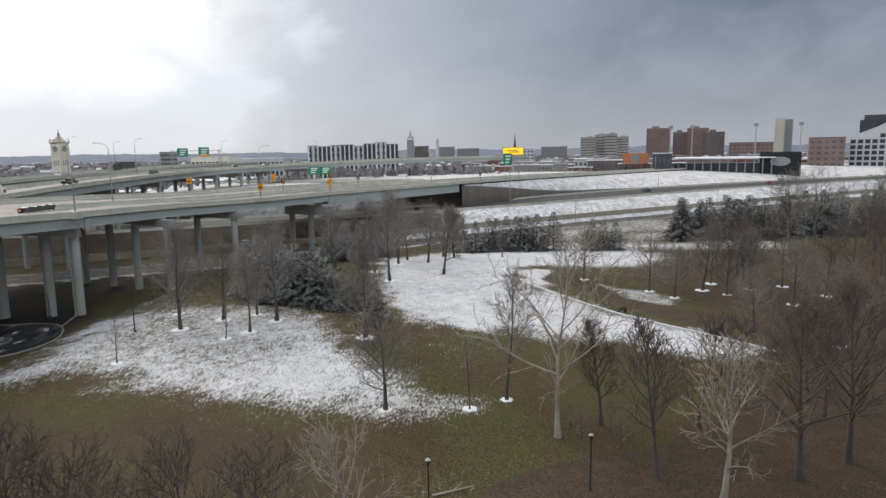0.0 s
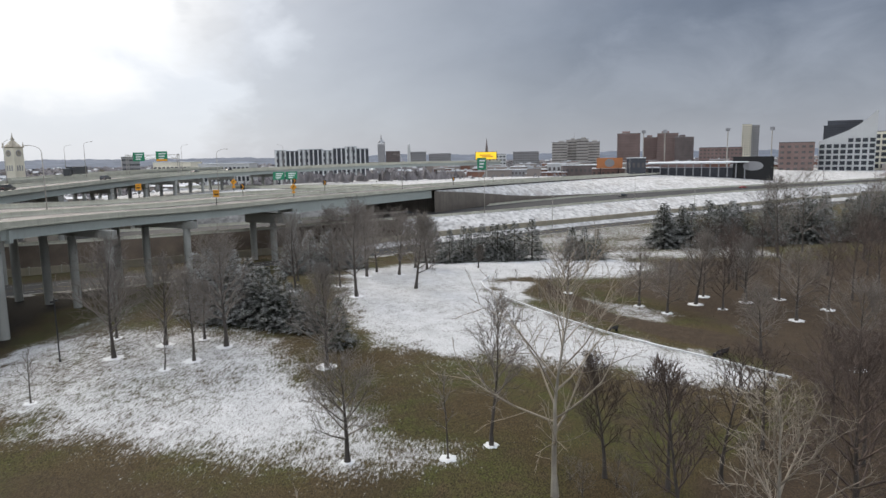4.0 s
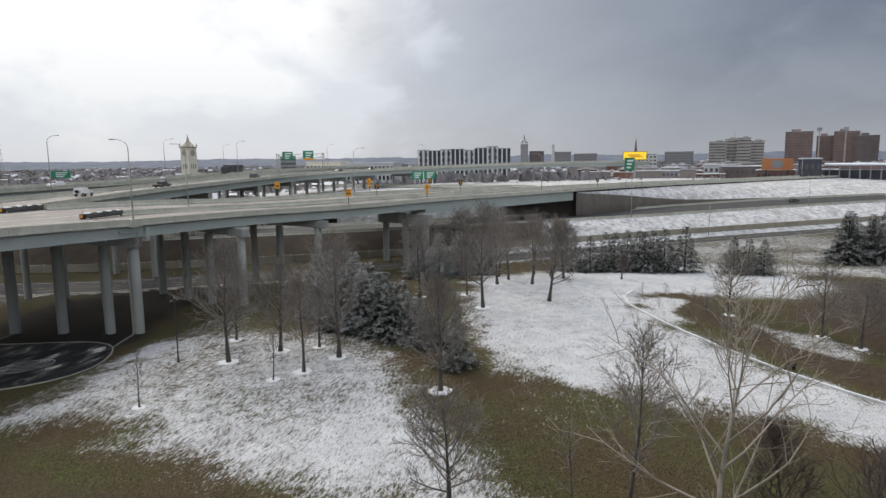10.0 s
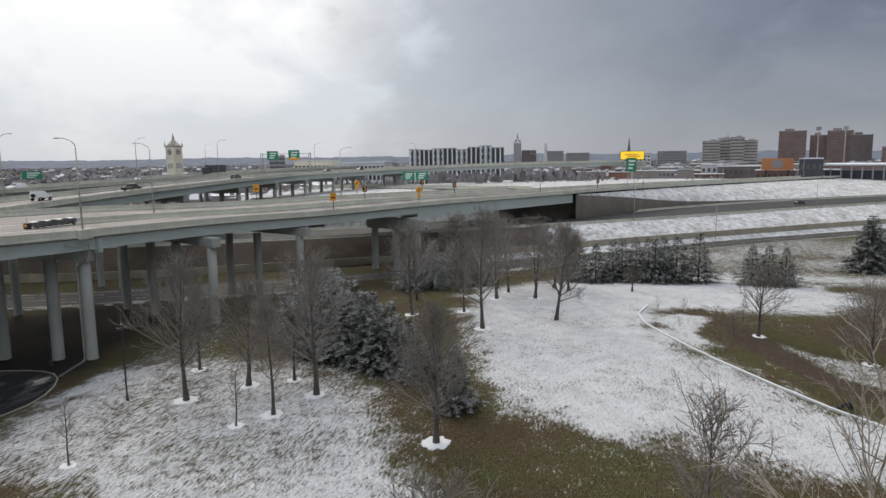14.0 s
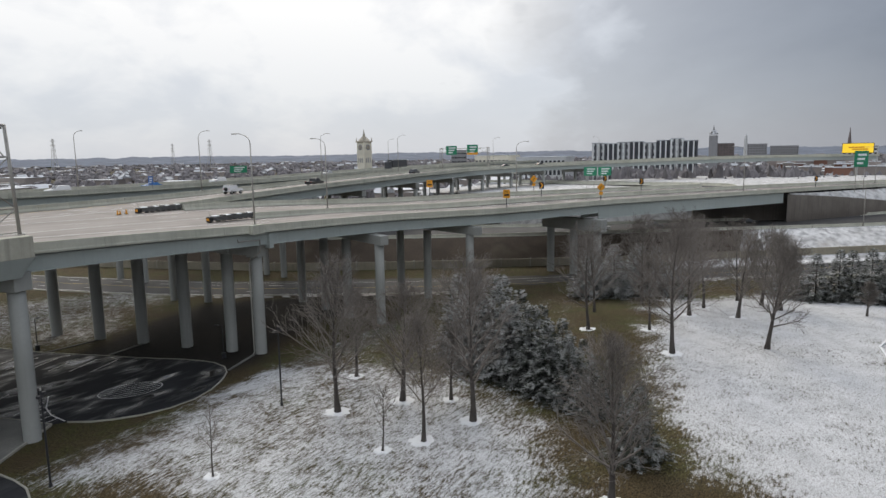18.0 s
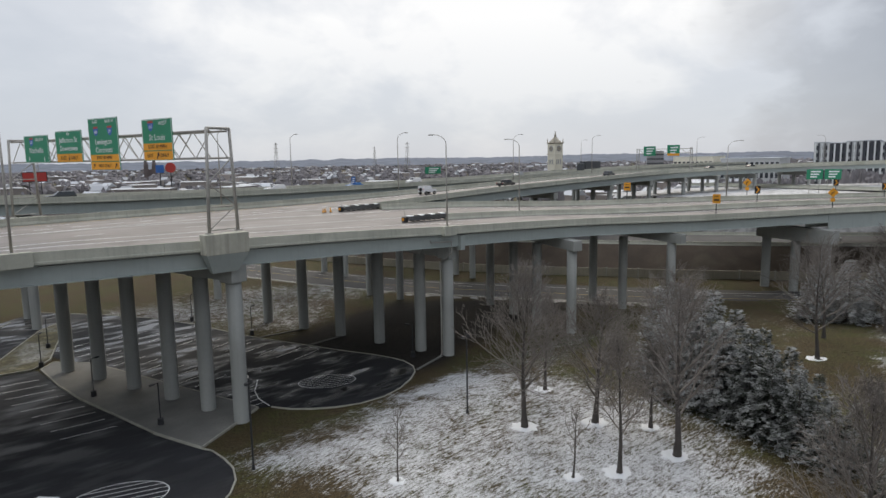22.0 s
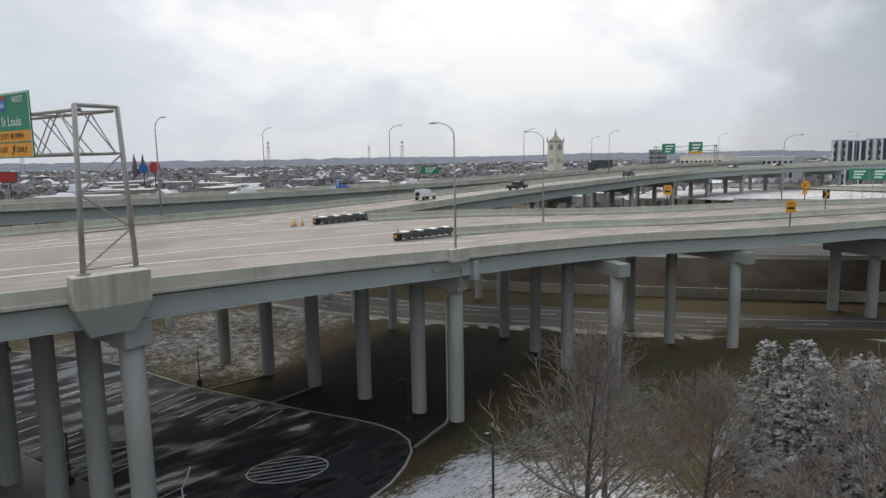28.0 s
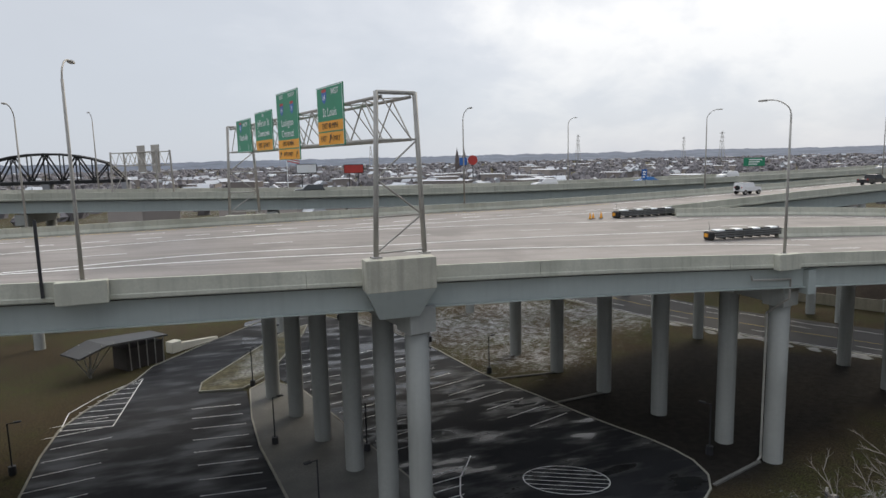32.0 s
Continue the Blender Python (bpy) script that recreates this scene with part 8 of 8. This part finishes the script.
part("roofs", hr.mesh("roofs", material("house_roofs", (0.60, 0.615, 0.64), 0.9, 0.15, 0.02, 0.5, 0.0, island=0.55)), houses, kind="stuff")
wv, wf_ = [], []


def clump(x, y, r, h):
    k = len(wv)
    n_ = 7
    for ring, (rr, zz) in enumerate(((0.75, 0.0), (1.0, 0.45), (0.62, 0.85))):
        for i in range(n_):
            t = 2 * math.pi * (i + 0.5 * ring) / n_
            q = r * rr * rh_.uniform(0.7, 1.25)
            wv.append((x + q * math.cos(t), y + q * math.sin(t), h * zz * rh_.uniform(0.85, 1.15)))
    wv.append((x, y, h * rh_.uniform(0.95, 1.15)))
    for ring in range(2):
        for i in range(n_):
            a, b = k + ring * n_ + i, k + ring * n_ + (i + 1) % n_
            wf_.append((a, b, b + n_, a + n_))
    for i in range(n_):
        wf_.append((k + 2 * n_ + i, k + 2 * n_ + (i + 1) % n_, k + 3 * n_))


for i in range(11000):
    az = rh_.uniform(-44, 116)
    d = 380 * (10 ** (1.04 * rh_.random() ** 0.8))
    if d > 4300 or (az < 18 and d < 500) or (d < 700 and rh_.random() < 0.5):
        continue
    x, y = far_at(az, d)
    clump(x, y, rh_.uniform(1.6, 3.6) * (1 + d / 1300), rh_.uniform(4, 11))
for i in range(420):
    az, d = rh_.uniform(-10, 14), rh_.uniform(395, 470)
    x, y = far_at(az, d)
    clump(x, y, rh_.uniform(1.5, 3.5), rh_.uniform(12, 18) if az > 0 else rh_.uniform(7, 14))
for i in range(340):
    x, y = far_at(rh_.uniform(1, 22), rh_.uniform(372, 440))
    clump(x, y, rh_.uniform(1.2, 2.8), rh_.uniform(8, 14))
for i in range(700):
    az, d = rh_.uniform(-42, 0), rh_.uniform(520, 950)
    x, y = far_at(az, d)
    clump(x, y, rh_.uniform(1.2, 2.6), rh_.uniform(4, 9))
# twig brown is paled to grey here, standing in for haze over distance
woods = tagged(new("distant_woods", mesh("distant_woods", wv, wf_, material("hazed_woods", (0.225, 0.210, 0.215), 0.95, 0.3, 0.05, 1.5, 0.6, island=0.3))), "leafless brown woods spreading to the horizon, paled with painted haze", "woods", kind="stuff")
ridge = []
for i in range(721):
    az = -60 + i * 0.25
    hgt = 40 + 11 * noise.noise((az * 0.11, 0, 0)) + 6 * noise.noise((az * 0.7, 3, 0)) + rh_.uniform(-2.5, 2.5)
    for d, z in ((3000, 4), (3700, hgt * 0.72), (4400, hgt)):
        x, y = far_at(az, d)
        ridge.append((x, y, z))
# the blue-grey of distance haze is put into the hill colour
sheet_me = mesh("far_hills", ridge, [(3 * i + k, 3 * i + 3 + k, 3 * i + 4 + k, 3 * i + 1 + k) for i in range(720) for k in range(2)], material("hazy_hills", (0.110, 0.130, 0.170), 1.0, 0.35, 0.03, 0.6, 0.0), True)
tagged(new("far_hills", sheet_me), "low wooded hills along the horizon, blue-grey with painted haze", "hills", kind="structure")
